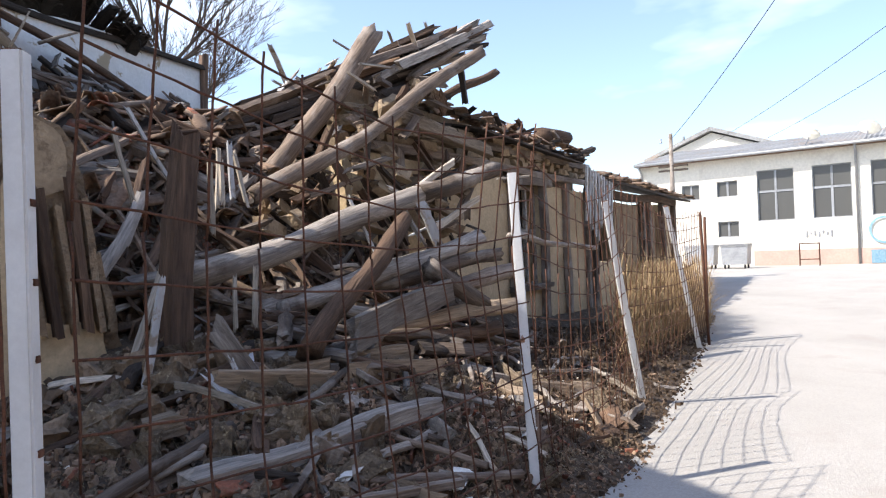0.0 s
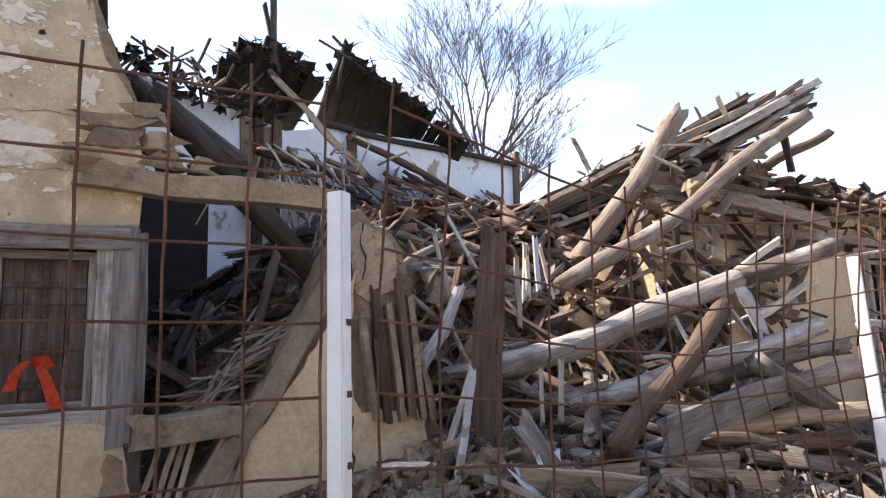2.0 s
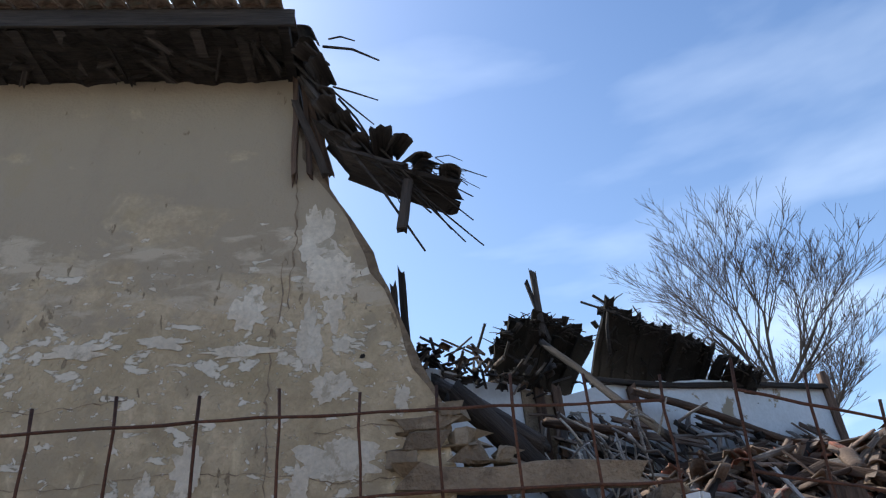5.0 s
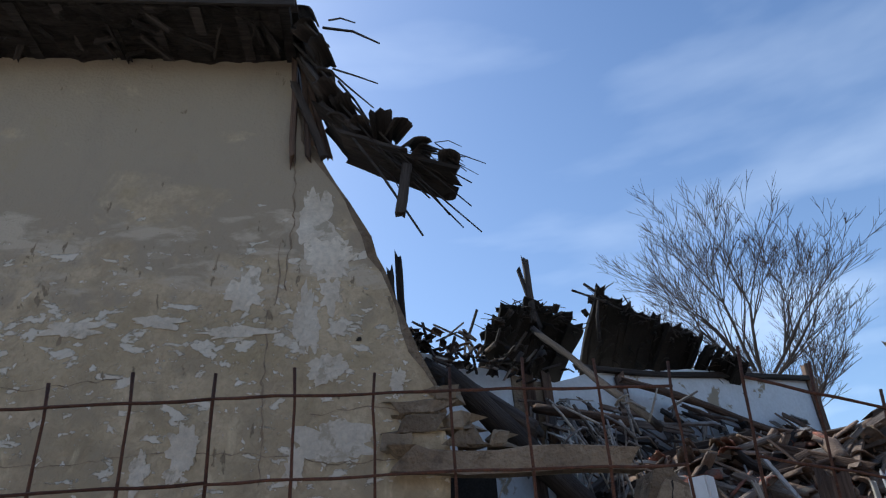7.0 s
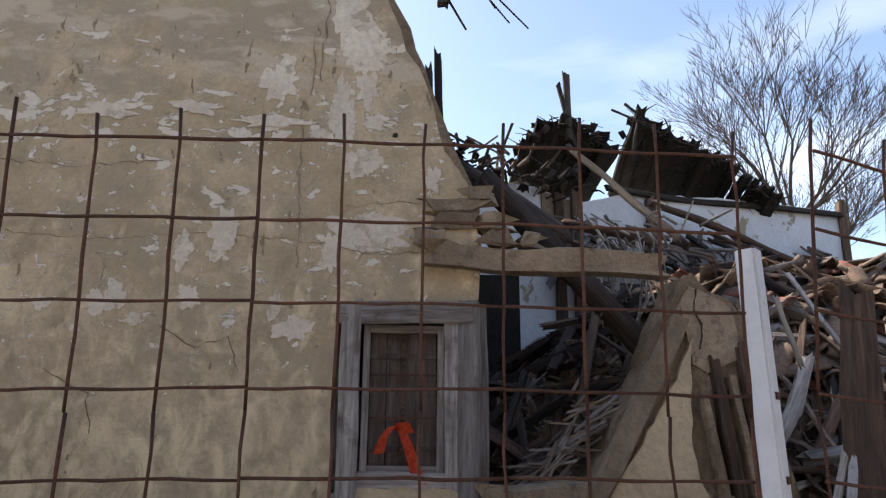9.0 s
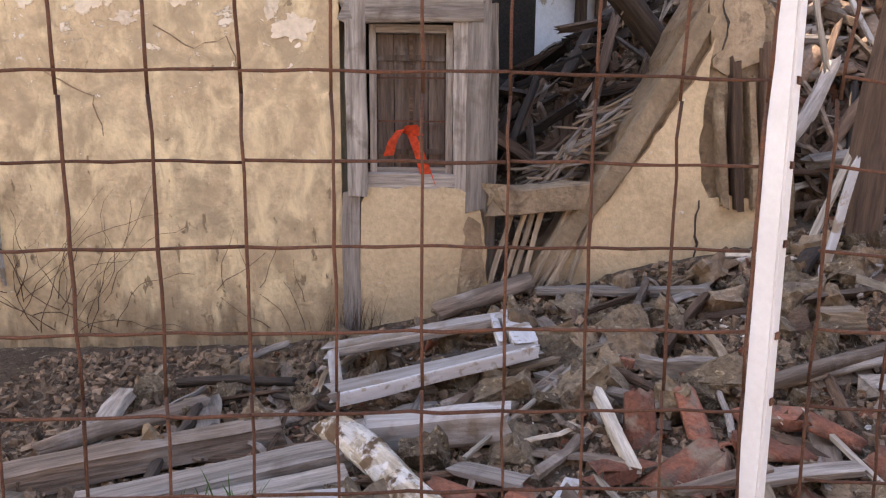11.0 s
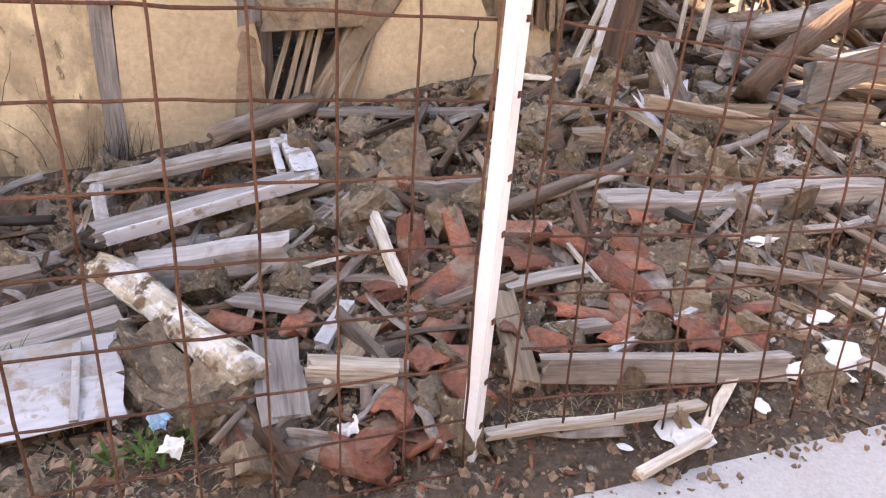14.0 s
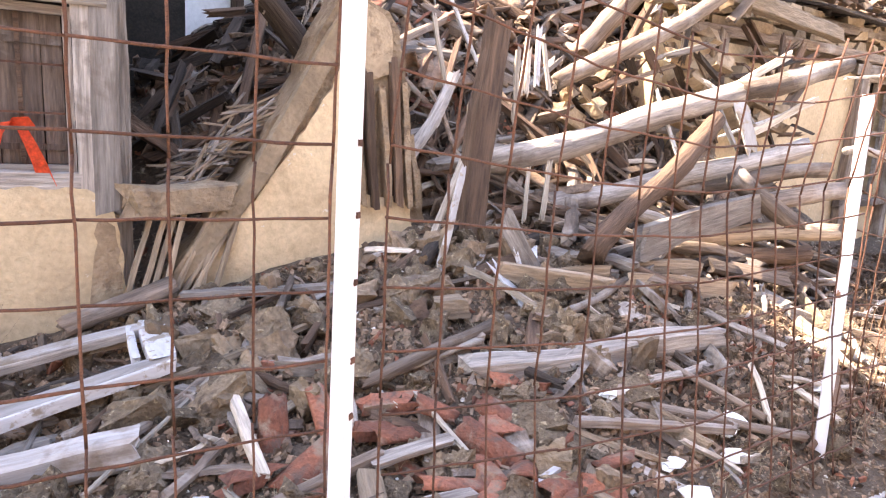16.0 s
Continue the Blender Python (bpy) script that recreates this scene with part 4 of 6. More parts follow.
    c = Vector((2.0 + tw.gauss(0, 0.28), 5.1 + tw.uniform(-0.2, 0.5), 3.0 + tw.gauss(0, 0.16)))
    o = reed(c, c + Vector((tw.uniform(-0.28, 0.22), tw.uniform(-0.2, 0.1), tw.uniform(-0.75, 0.3))), tw.uniform(0.006, 0.016), None, "twig", tw.choice((M_LATH, M_GREY, M_WOOD)))
    tagged(o, "pale bare twig hanging in the collapsed roof", "twig", "hanging twigs")
# dry stems climbing the plaster
vr = random.Random(29)
for i in range(34):
    x = vr.gauss(-2.25, 0.28) if i < 26 else vr.uniform(-1.2, -0.35)
    p, a = Vector((x, WY - 0.012, vr.uniform(0.12, 0.5))), vr.gauss(1.5, 0.5)
    pts = [p.copy()]
    for k in range(vr.randint(5, 11) if i < 26 else 4):
        a += vr.uniform(-0.45, 0.45)
        p = p + Vector((math.cos(a), 0, math.sin(a))) * vr.uniform(0.06, 0.13)
        pts.append(Vector((p.x, WY - 0.010 - vr.uniform(0, 0.012), p.z)))
    o = part("vine", tube(bmesh.new(), pts, [0.003 - 0.002 * k / len(pts) for k in range(len(pts))], 4), M_BROWN, smooth=True)
    tagged(o, "dry leafless vine stem on the plaster", "vine", "dry vines")

# ---- the low ruin along the street ----
R0, R1 = Vector((6.0, 5.3, 0)), Vector((14.3, 6.0, 0))
RM = along(R0, R1)
RL = (R1 - R0).length
ruin = empty("ruined_house", pose(0, 0, 0), "low ruined mud-brick house with timber frame and broken tiled roof", "house")
W0, W1, WZ0, WZ1 = 4.35, 5.6, 0.85, 2.72
for lo, hi in (((0, -0.4), (W0, 2.78)), ((W1, -0.4), (RL, 2.78)), ((W0, -0.4), (W1, WZ0))):
    part("wall", box(bmesh.new(), (lo[0], 0, lo[1]), (hi[0], 0.4, hi[1]), RM), M_PLASTER, ruin)
part("wall", box(bmesh.new(), (0.05, 0.28, 2.781), (RL, 0.4, 3.62), RM), M_ADOBE, ruin)
for x, z in ((-0.05, 2.85), (0.0, 3.2)):
    beam("wall_plate", RM @ Vector((x, -0.05, z)), RM @ Vector((RL, -0.05, z + 0.15)), 0.12, 0.12, M_WOOD, "", "", parent=ruin, rag=0.8, wob=0.3)
for i in range(69):
    x, c = (i % 23) * 0.36 + RND.uniform(-0.03, 0.03), i // 23
    if RND.random() < 0.16:
        continue
    beam("adobe_brick", RM @ Vector((x, (q := 0.10 + RND.uniform(-0.07, 0.05)), (zb := 2.98 + 0.14 * c + x * 0.018 + RND.uniform(-0.02, 0.02)))), RM @ Vector((x + RND.uniform(0.22, 0.33), q + RND.uniform(-0.04, 0.04), zb + RND.uniform(-0.02, 0.02))), 0.3, 0.12, M_ADOBE, "", "", parent=ruin, rag=0.5, wob=0.5)
for x in (0.9, W0 - 0.07, W1 + 0.07, 6.9, RL - 0.08):
    beam("post", RM @ Vector((x, -0.07, -0.2)), RM @ Vector((x + RND.uniform(-0.05, 0.05), -0.07, 2.85)), 0.15, 0.13, M_WOOD, "", "", parent=ruin)
beam("lintel", RM @ Vector((W0 - 0.3, -0.07, WZ1 + 0.02)), RM @ Vector((W1 + 0.4, -0.07, WZ1 + 0.08)), 0.12, 0.14, M_WOOD, "", "", parent=ruin)
beam("sill", RM @ Vector((W0 - 0.2, -0.08, WZ0)), RM @ Vector((W1 + 0.3, -0.08, WZ0)), 0.12, 0.1, M_WOOD, "", "", parent=ruin)
rw = empty("window", RM @ pose((W0 + W1) / 2, 0.1, (WZ0 + WZ1) / 2), "", "")
rw.parent = ruin
rw["label"] = "broken wooden window frame with no glass"
if "category" in rw:
    del rw["category"]
hw, hh = (W1 - W0) / 2, (WZ1 - WZ0) / 2
for x in (-hw + 0.04, -0.12, 0.2, hw - 0.04):
    part("frame", box(bmesh.new(), (x - 0.035, -0.03, -hh), (x + 0.035, 0.03, hh)), M_GREY, rw)
for z in (-hh + 0.05, 0.1, hh - 0.05):
    part("frame", box(bmesh.new(), (-hw, -0.025, z - 0.035), (hw, 0.025, z + 0.035)), M_GREY, rw)
# near-black sheet set in the opening in place of inner shade
part("void", box(bmesh.new(), (-hw, 0.24, -hh), (hw, 0.29, hh)), M_SHADE, rw)
# side gable and back of the ruin
part("wall", box(bmesh.new(), (RL - 0.4, 0.41, -0.3), (RL, 6, 2.9), RM), M_MUD, ruin)
part("wall", box(bmesh.new(), (2.0, 5.8, -0.3), (RL - 0.41, 6.2, 2.9), RM), M_MUD, ruin)
# remaining roof over the ruin
for i in range(16):
    x = 1.9 + i * 0.42
    zz = 3.32 + 0.02 * x
    beam("rafter", RM @ Vector((x, -0.12 + RND.uniform(-0.18, 0.2), zz + 0.0)), RM @ Vector((x + RND.uniform(-0.2, 0.2), 3.4, zz + 0.9)), 0.10, 0.10, M_DARK, "", "", parent=ruin, log=True)
part("roof_board", box(bmesh.new(), (2.6, 0.45, 3.42), (RL - 1.2, 3.6, 3.45), RM @ pose(0, 0, 0, 14, 0.8, 0) @ pose(0, 0, -0.05)), M_DARK, ruin)
for i in range(120):
    x, v = RND.uniform(2.0, RL + 0.05), RND.uniform(-0.12, 1.5)
    tile(ruin, RM @ pose(x, v, 3.56 + v * 0.25 + RND.uniform(-0.04, 0.12) + 0.012 * x, RND.uniform(-25, 25), -14 + RND.uniform(-25, 25), 90 + RND.uniform(-60, 60)))
for i in range(40):
    x = RND.uniform(0.0, RL)
    a = RM @ Vector((x, RND.uniform(-0.3, 0.5), 3.5 + RND.uniform(-0.05, 0.2)))
    beam("splinter", a, a + Vector((RND.uniform(-0.5, 0.5), RND.uniform(-0.3, 0.2), RND.uniform(-0.1, 0.25))), 0.08, 0.05, RND.choice((M_DARK, M_WOOD, M_BROWN)), "", "", parent=ruin)
beam("ridge_log", RM @ Vector((6.1, 0.15, 3.80)), RM @ Vector((6.85, -0.15, 3.76)), 0.32, 0.32, M_BROWN, "", "", parent=ruin, log=True)
beam("stub_log", RM @ Vector((7.6, 0.0, 3.5)), RM @ Vector((8.4, -0.2, 3.75)), 0.14, 0.14, M_DARK, "", "", parent=ruin, log=True)
# shade of the hollow inside, painted as a near-black panel
part("inner_wall", box(bmesh.new(), (0.3, 1.6, -0.2), (W1 + 2, 1.7, 3.1), RM), M_SHADE, ruin)

# further part of the ruin with a slatted eave
S0, S1 = Vector((14.45, 6.05, 0)), Vector((23.6, 6.86, 0))
SM = along(S0, S1)
SL = (S1 - S0).length
far_ruin = empty("ruined_annex", pose(0, 0, 0), "further low ruin with bare slatted eave and brick infill", "house")
for lo, hi, z0, z1 in ((0, 2.2, -0.3, 1.2), (2.2, 4.6, -0.3, 2.7), (5.3, 6.6, -0.3, 2.8), (7.6, SL, -0.3, 2.9)):
    part("wall", box(bmesh.new(), (lo, 0, z0), (hi, 0.35, z1), SM), RND.choice((M_PLASTER, M_MUD)), far_ruin)
for x in (0.2, 4.7, 5.4, 7.2, SL - 0.2):
    beam("post", SM @ Vector((x, -0.08, -0.2)), SM @ Vector((x, -0.08, 2.9)), 0.18, 0.16, M_WOOD, "", "", parent=far_ruin)
beam("wall_plate", SM @ Vector((0, -0.05, 2.88)), SM @ Vector((SL, -0.05, 3.0)), 0.2, 0.2, M_BROWN, "", "", parent=far_ruin)
# near-black panel painted for the annex's inner shade
part("inner_wall", box(bmesh.new(), (0, 1.5, -0.2), (SL, 1.6, 2.8), SM), M_SHADE, far_ruin)
for i in range(10):
    x = -1.35 + i * 0.19
    beam("slat", SM @ Vector((x, -0.50, 3.24 - 0.025 * i)), SM @ Vector((x + 0.10, -0.42, 1.95 + RND.uniform(-0.3, 0.35))), 0.07, 0.04, M_WHITEWOOD, "", "", parent=far_ruin)
part("roof_board", box(bmesh.new(), (0, -0.55, 0), (SL + 0.5, 3.4, 0.06), SM @ pose(0, 0, 3.16, 14, 0, 0)), M_DARK, far_ruin)
for i in range(150):
    x, v = RND.uniform(0, SL + 0.5), RND.uniform(-0.6, 0.9)
    tile(far_ruin, SM @ pose(x, v, 3.27 + v * 0.25 + RND.uniform(-0.02, 0.08), RND.uniform(-8, 8), -14 + RND.uniform(-8, 8), 90 + RND.uniform(-15, 15)))
part("brick_infill", box(bmesh.new(), (4.6, 0.02, 1.6), (5.3, 0.2, 2.7), SM), M_TILE, far_ruin)

# ---- raised roof fragment: great logs, rafters and tiles tipped over the heap ----
frag = empty("tipped_roof", pose(0, 0, 0), "tipped roof fragment of rafters, boards and clay tiles", "roof")
A, B = Vector((4.3, 6.9, 2.75)), Vector((8.5, 5.55, 4.72))
ax = (B - A).normalized()
back = Vector((0.15, 1.0, -0.22)).normalized()
nrm = ax.cross(back).normalized()
if nrm.z < 0:
    nrm = -nrm
FM = Matrix((ax, back, nrm)).transposed().to_4x4()
FM.translation = A
FL = (B - A).length
part("boards", box(bmesh.new(), (0, -0.1, -0.04), (FL - 0.7, 2.6, 0.0), FM), M_DARK, frag)
for j in range(11):
    for i in range(int(FL / 0.33)):
        if RND.random() < 0.1 or (i > 11 and RND.random() < 0.4):
            continue
        tile(frag, FM @ pose(0.2 + i * 0.33, -0.12 + j * 0.24 + RND.uniform(-0.03, 0.03), 0.05 + 0.012 * (j % 2) + RND.uniform(-0.01, 0.035), RND.uniform(-12, 12), -4 + RND.uniform(-8, 8), RND.uniform(-10, 10)))
for i in range(7):
    v = -0.15 + i * 0.42
    beam("rafter", FM @ Vector((0.1, v, -0.12)), FM @ Vector((FL + RND.uniform(-0.6, 0.35), v, -0.10)), 0.11, 0.11, M_WOOD, "", "", parent=frag, log=True)
fr = random.Random(44)
for i in range(110):
    u = fr.uniform(0.3, FL - 0.5)
    L = fr.uniform(0.5, 1.5)
    v, w = fr.uniform(-0.35, 0.15), fr.uniform(-0.45, 0.12) * (1.0 if u < FL * 0.7 else 0.4)
    a, b = FM @ Vector((u, v, w)), FM @ Vector((min(FL + 0.25, u + L), v + fr.uniform(-0.2, 0.2), w + fr.uniform(-0.16, 0.16)))
    beam("batten", a, b, fr.uniform(0.05, 0.12), fr.uniform(0.03, 0.08), fr.choice((M_WOOD, M_GREY, M_BROWN, M_DARK, M_WOOD)), "", "", parent=frag, rag=1.5)
for i in range(80):
    c = FM @ Vector((fr.uniform(1.6, FL - 0.4), fr.uniform(-0.5, 0.1), fr.uniform(-0.25, 0.18)))
    beam("lath", c, c + Vector((fr.uniform(-0.35, 0.35), fr.uniform(-0.2, 0.2), fr.uniform(-0.25, 0.3))), fr.uniform(0.03, 0.07), 0.02, fr.choice((M_LATH, M_WHITEWOOD, M_GREY, M_WOOD)), "", "", parent=frag, rag=1.5)
# near-black block added as painted shade under the tipped boards
part("underlay", box(bmesh.new(), (0.4, 0.1, -0.75), (FL - 1.6, 2.4, -0.35), FM), M_SHADE, frag)
LOGS = [  # name, from, to, width, height, material, log, label
    ("great_log", (4.8, 6.1, 1.85), (6.34, 5.15, 4.22), 0.26, 0.26, M_WOOD, True, "great weathered log leaning up out of the heap"),
    ("long_rafter", (4.27, 4.94, 2.10), (7.42, 4.31, 4.05), 0.17, 0.17, M_WOOD, True, "long weathered rafter rising from the heap"),
    ("long_rafter", (6.9, 5.3, 3.95), (9.0, 5.15, 5.02), 0.13, 0.12, M_GREY, False, "split grey rafter end against the sky"),
    ("long_rafter", (6.6, 5.4, 3.75), (8.75, 5.25, 4.98), 0.14, 0.10, M_GREY, False, "split grey rafter end against the sky"),
    ("long_rafter", (6.4, 5.5, 3.9), (8.3, 5.35, 4.78), 0.12, 0.10, M_WOOD, False, "split grey rafter end against the sky"),
    ("long_rafter", (7.2, 5.3, 3.85), (8.9, 5.2, 4.80), 0.15, 0.12, M_WOOD, True, "split grey rafter end against the sky"),
    ("short_rafter", (8.6, 6.0, 3.85), (9.9, 5.6, 4.54), 0.16, 0.16, M_BROWN, True, "brown log end sticking out of the roof"),
    ("prop", (8.65, 5.5, 4.45), (8.85, 5.55, 3.85), 0.09, 0.09, M_DARK, False, "dark prop under the tipped rafters"),
    ("long_log", (3.35, 4.65, 1.38), (5.78, 4.0, 2.16), 0.23, 0.23, M_GREY, True, "long pale barkless log lying across the heap"),
    ("long_log", (5.60, 3.98, 2.12), (6.62, 3.7, 2.42), 0.21, 0.19, M_WOOD, True, "broken splintered log end"),
    ("short_rafter", (5.35, 4.2, 1.95), (6.1, 3.9, 2.48), 0.08, 0.07, M_LATH, False, "pale split stick on the long log"),
    ("middle_log", (3.9, 4.45, 1.05), (6.25, 3.72, 1.66), 0.22, 0.21, M_GREY, True, "grey log lying in the heap"),
    ("crossing_log", (3.62, 3.54, 0.80), (5.36, 4.0, 1.87), 0.18, 0.19, M_BROWN, True, "dark log crossing the others"),
    ("wide_board", (4.05, 3.48, 0.90), (5.42, 3.58, 1.15), 0.07, 0.25, M_GREY, False, "wide bleached board with a rounded end"),
    ("stub_log", (5.30, 3.72, 1.40), (5.92, 3.48, 0.98), 0.19, 0.19, M_WOOD, True, "stub of a round log"),
    ("low_log", (5.3, 4.0, 1.0), (6.45, 3.42, 1.30), 0.20, 0.19, M_WOOD, True, "weathered log jutting from the heap"),
    ("low_log", (4.9, 4.0, 0.78), (6.25, 3.3, 0.95), 0.19, 0.17, M_TAN, True, "weathered log jutting from the heap"),
    ("low_log", (5.0, 4.2, 1.22), (6.4, 3.55, 1.48), 0.16, 0.15, M_WOOD, True, "weathered log jutting from the heap"),
    ("low_log", (4.4, 4.0, 0.66), (6.2, 3.5, 0.72), 0.16, 0.16, M_BROWN, True, "dark log low in the heap"),
    ("upright_post", (2.93, 4.12, 0.80), (3.19, 4.32, 2.46), 0.20, 0.17, M_BROWN, False, "split brown post standing upright in the heap"),
    ("low_plank", (2.22, 2.86, 0.38), (4.02, 2.72, 0.42), 0.17, 0.15, M_GREY, False, "pale squared timber lying at the foot of the heap"),
    ("tan_board", (3.05, 3.55, 0.66), (3.62, 3.42, 0.70), 0.05, 0.16, M_TAN, False, "short tan board in the heap"),
    ("tan_board", (3.62, 3.65, 0.68), (4.60, 3.45, 0.66), 0.06, 0.20, M_TAN, False, "broken tan plank in the heap"),
    ("tan_board", (2.98, 3.72, 1.05), (3.22, 3.55, 0.58), 0.03, 0.15, M_GREY, False, "short grey board leaning on the heap"),
    ("tan_board", (3.85, 3.38, 0.62), (4.92, 3.28, 0.52), 0.06, 0.19, M_TAN, False, "broken tan plank in the heap"),
    ("pale_board", (5.36, 3.78, 1.97), (5.50, 3.73, 1.63), 0.03, 0.12, M_WHITEWOOD, False, "splintered white-painted board end by the long log"),
    ("pale_board", (5.60, 3.88, 1.73), (6.40, 3.78, 2.10), 0.03, 0.07, M_LATH, False, "pale split board by the long log"),
    ("thin_pole", (6.25, 3.35, 1.66), (9.1, 3.6, 1.52), 0.075, 0.07, M_GREY, True, "thin pale pole sticking out past the fence post"),
    ("doorway_post", (6.35, 4.9, 3.15), (9.0, 5.25, 3.05), 0.16, 0.18, M_TAN, False, "pale beam across the broken wall top"),
]
for nm, a, b, w, h, mt, lg, lab in LOGS:
    beam(nm, a, b, w, h, mt, lab, "log" if lg else "timber", log=lg, rag=0.3 if lg else 0.8, wob=0.9, taper=0.9)
# boards and mud blocks wedged between the long rafter and the wall
ra, rb = Vector((4.27, 4.94, 2.10)), Vector((7.42, 4.31, 4.05))
for i in range(64):
    u = fr.uniform(0.02, 0.86)
    c = ra.lerp(rb, u) + Vector((fr.uniform(-0.1, 0.2), fr.uniform(0.15, 0.75), -fr.uniform(0.08, 0.6) + 0.2 * u))
    if i % 3 == 2:
        d = Vector((fr.uniform(-0.2, 0.3), fr.uniform(-0.1, 0.1), fr.uniform(-0.12, 0.15)))
        beam("mud_block", c, c + d, fr.uniform(0.12, 0.2), fr.uniform(0.1, 0.16), fr.choice((M_ADOBE, M_MUD)), "loose mud brick wedged under the long rafter", "brick", rag=0.5, group="loose mud bricks", roll=fr.uniform(0, 90))
    else:
        d = Vector((fr.uniform(0.1, 0.6), fr.uniform(-0.15, 0.1), fr.uniform(-0.25, 0.45)))
        beam("wedged_board", c - d * 0.5, c + d * 0.5, fr.uniform(0.05, 0.14), fr.uniform(0.025, 0.06), fr.choice((M_DARK, M_BROWN, M_WOOD, M_GREY, M_BROWN)), "broken board wedged under the long rafter", "board", rag=1.2, group="wedged boards", roll=fr.uniform(0, 180))
for i in range(60):  # broken boards and bricks heaped before the wall's broken corner
    c = RM @ Vector((fr.uniform(-0.3, 2.3), -fr.uniform(0.12, 0.5), fr.uniform(1.75, 2.85)))
    if i % 3 == 0:
        beam("mud_block", c, c + Vector((fr.uniform(0.15, 0.32), fr.uniform(-0.06, 0.06), fr.uniform(-0.1, 0.1))), 0.16, 0.13, fr.choice((M_ADOBE, M_MUD)), "loose mud brick before the broken wall", "brick", rag=0.5, group="loose mud bricks", roll=fr.uniform(0, 90))
    else:
        d = Vector((fr.uniform(-0.5, 0.5), fr.uniform(-0.05, 0.12), fr.uniform(-0.1, 0.55)))
        beam("leaning_board", c - d * 0.6, c + d * 0.6, fr.uniform(0.05, 0.15), 0.035, fr.choice((M_DARK, M_BROWN, M_WOOD, M_BROWN, M_MUD)), "broken board leaning on the ruined wall", "board", rag=1.2, group="leaning boards", roll=fr.uniform(-30, 30))
for i in range(46):  # packed boards between the rafters of the tipped roof
    u, v = fr.uniform(0.9, FL - 1.3), fr.uniform(-0.4, 0.0)
    w = fr.uniform(-0.28, 0.10)
    beam("packed_board", FM @ Vector((u, v, w)), FM @ Vector((min(FL + 0.1, u + fr.uniform(0.7, 1.5)), v + fr.uniform(-0.08, 0.08), w + fr.uniform(-0.07, 0.07))), fr.uniform(0.12, 0.2), fr.uniform(0.05, 0.1), fr.choice((M_DARK, M_BROWN, M_WOOD)), "", "", parent=frag, rag=0.9, roll=fr.uniform(-40, 40))
WHITE = [((2.97, 4.7, 2.66), (3.22, 4.6, 2.15), 0.07), ((2.88, 4.75, 2.5), (2.98, 4.7, 2.0), 0.045), ((3.75, 4.7, 2.45), (3.68, 4.65, 1.95), 0.045), ((3.9, 4.75, 2.5), (3.88, 4.7, 2.05), 0.06), ((3.98, 4.8, 2.45), (4.02, 4.7, 2.0), 0.045), ((5.7, 5.0, 3.55), (6.0, 4.9, 3.4), 0.05), ((5.9, 5.0, 3.7), (6.3, 4.9, 3.72), 0.045), ((3.45, 4.4, 2.28), (3.42, 4.35, 1.72), 0.05), ((3.55, 4.4, 2.28), (3.52, 4.35, 1.95), 0.045), ((2.72, 3.9, 1.38), (2.55, 3.85, 0.72), 0.06), ((3.0, 3.6, 0.86), (3.10, 3.5, 0.48), 0.07), ((4.9, 4.3, 2.05), (5.12, 4.2, 1.55), 0.06), ((5.75, 4.3, 1.95), (5.9, 4.2, 1.62), 0.16), ((5.9, 4.35, 1.72), (6.5, 4.0, 2.02), 0.06), ((3.62, 4.1, 1.42), (3.55, 4.05, 1.0), 0.05), ((3.5, 4.2, 1.38), (3.42, 4.1, 0.98), 0.04), ((6.5, 3.6, 2.30), (7.2, 3.6, 2.38), 0.05), ((5.5, 4.3, 2.2), (5.75, 4.2, 2.05), 0.08)]
for a, b, w in WHITE:
    beam("white_stick", a, b, w * 0.8, 0.025, M_WHITEWOOD if w > 0.055 else M_LATH, "splintered white-painted batten in the heap", "batten", rag=1.5, group="white battens")


# ---- fence of rusty mesh on white steel posts ----
ROD = 0.0042


def rod_mesh(length, seed):
    r = random.Random(seed)
    n = 8
    bm = tube(bmesh.new(), [(r.uniform(-0.003, 0.003), r.uniform(-0.003, 0.003), length * i / n) for i in range(n + 1)], [ROD * r.uniform(0.9, 1.15) for _ in range(n + 1)], 6)
    me = bpy.data.meshes.new("rod")
    bm.to_mesh(me)
    bm.free()
    me.polygons.foreach_set("use_smooth", [True] * len(me.polygons))
    me.materials.append(M_RUST)
    return me


def place_rod(parent, a, b, mesh, length, name="wire"):
    a, b = Vector(a), Vector(b)
    d = b - a
    q = Vector((0, 0, 1)).rotation_difference(d.normalized())
    ob = new(name, mesh)
    ob.matrix_world = Matrix.LocRotScale(a, q, (1, 1, d.length / length))
    ob.parent = parent
    return ob


VROD = [rod_mesh(2.3, s) for s in range(3)]
HROD = [rod_mesh(1.0, 10 + s) for s in range(3)]


def panel(f, nu, rows, label, skip=0.0, stub=0.07):
    """Mesh panel: f(u, z) gives the point; nu cells along, wires every 0.2 m."""
    p = empty("mesh_fence", pose(0, 0, 0), label, "fence", "mesh fences")
    zs = [2.25 - 0.2 * r for r in range(rows)]
    for i in range(nu + 1):
        u = i / nu
        pts = [f(u, zs[0] + stub + RND.uniform(-0.02, 0.03)), f(u, 1.6), f(u, 0.9), f(u, zs[-1])]
        for a, b in zip(pts, pts[1:]):
            place_rod(p, a, b, RND.choice(VROD), 2.3)
    for z in zs:
        n = max(2, nu // 3)
        for i in range(n):
            a, b = Vector(f(i / n, z)), Vector(f((i + 1) / n, z))
            place_rod(p, a + Vector((0, -0.008, RND.uniform(-0.003, 0.003))), b + Vector((0, -0.008, 0)), RND.choice(HROD), 1.0)
    return p


def bow(z):
    """The left panel is pushed in at the middle of its height."""
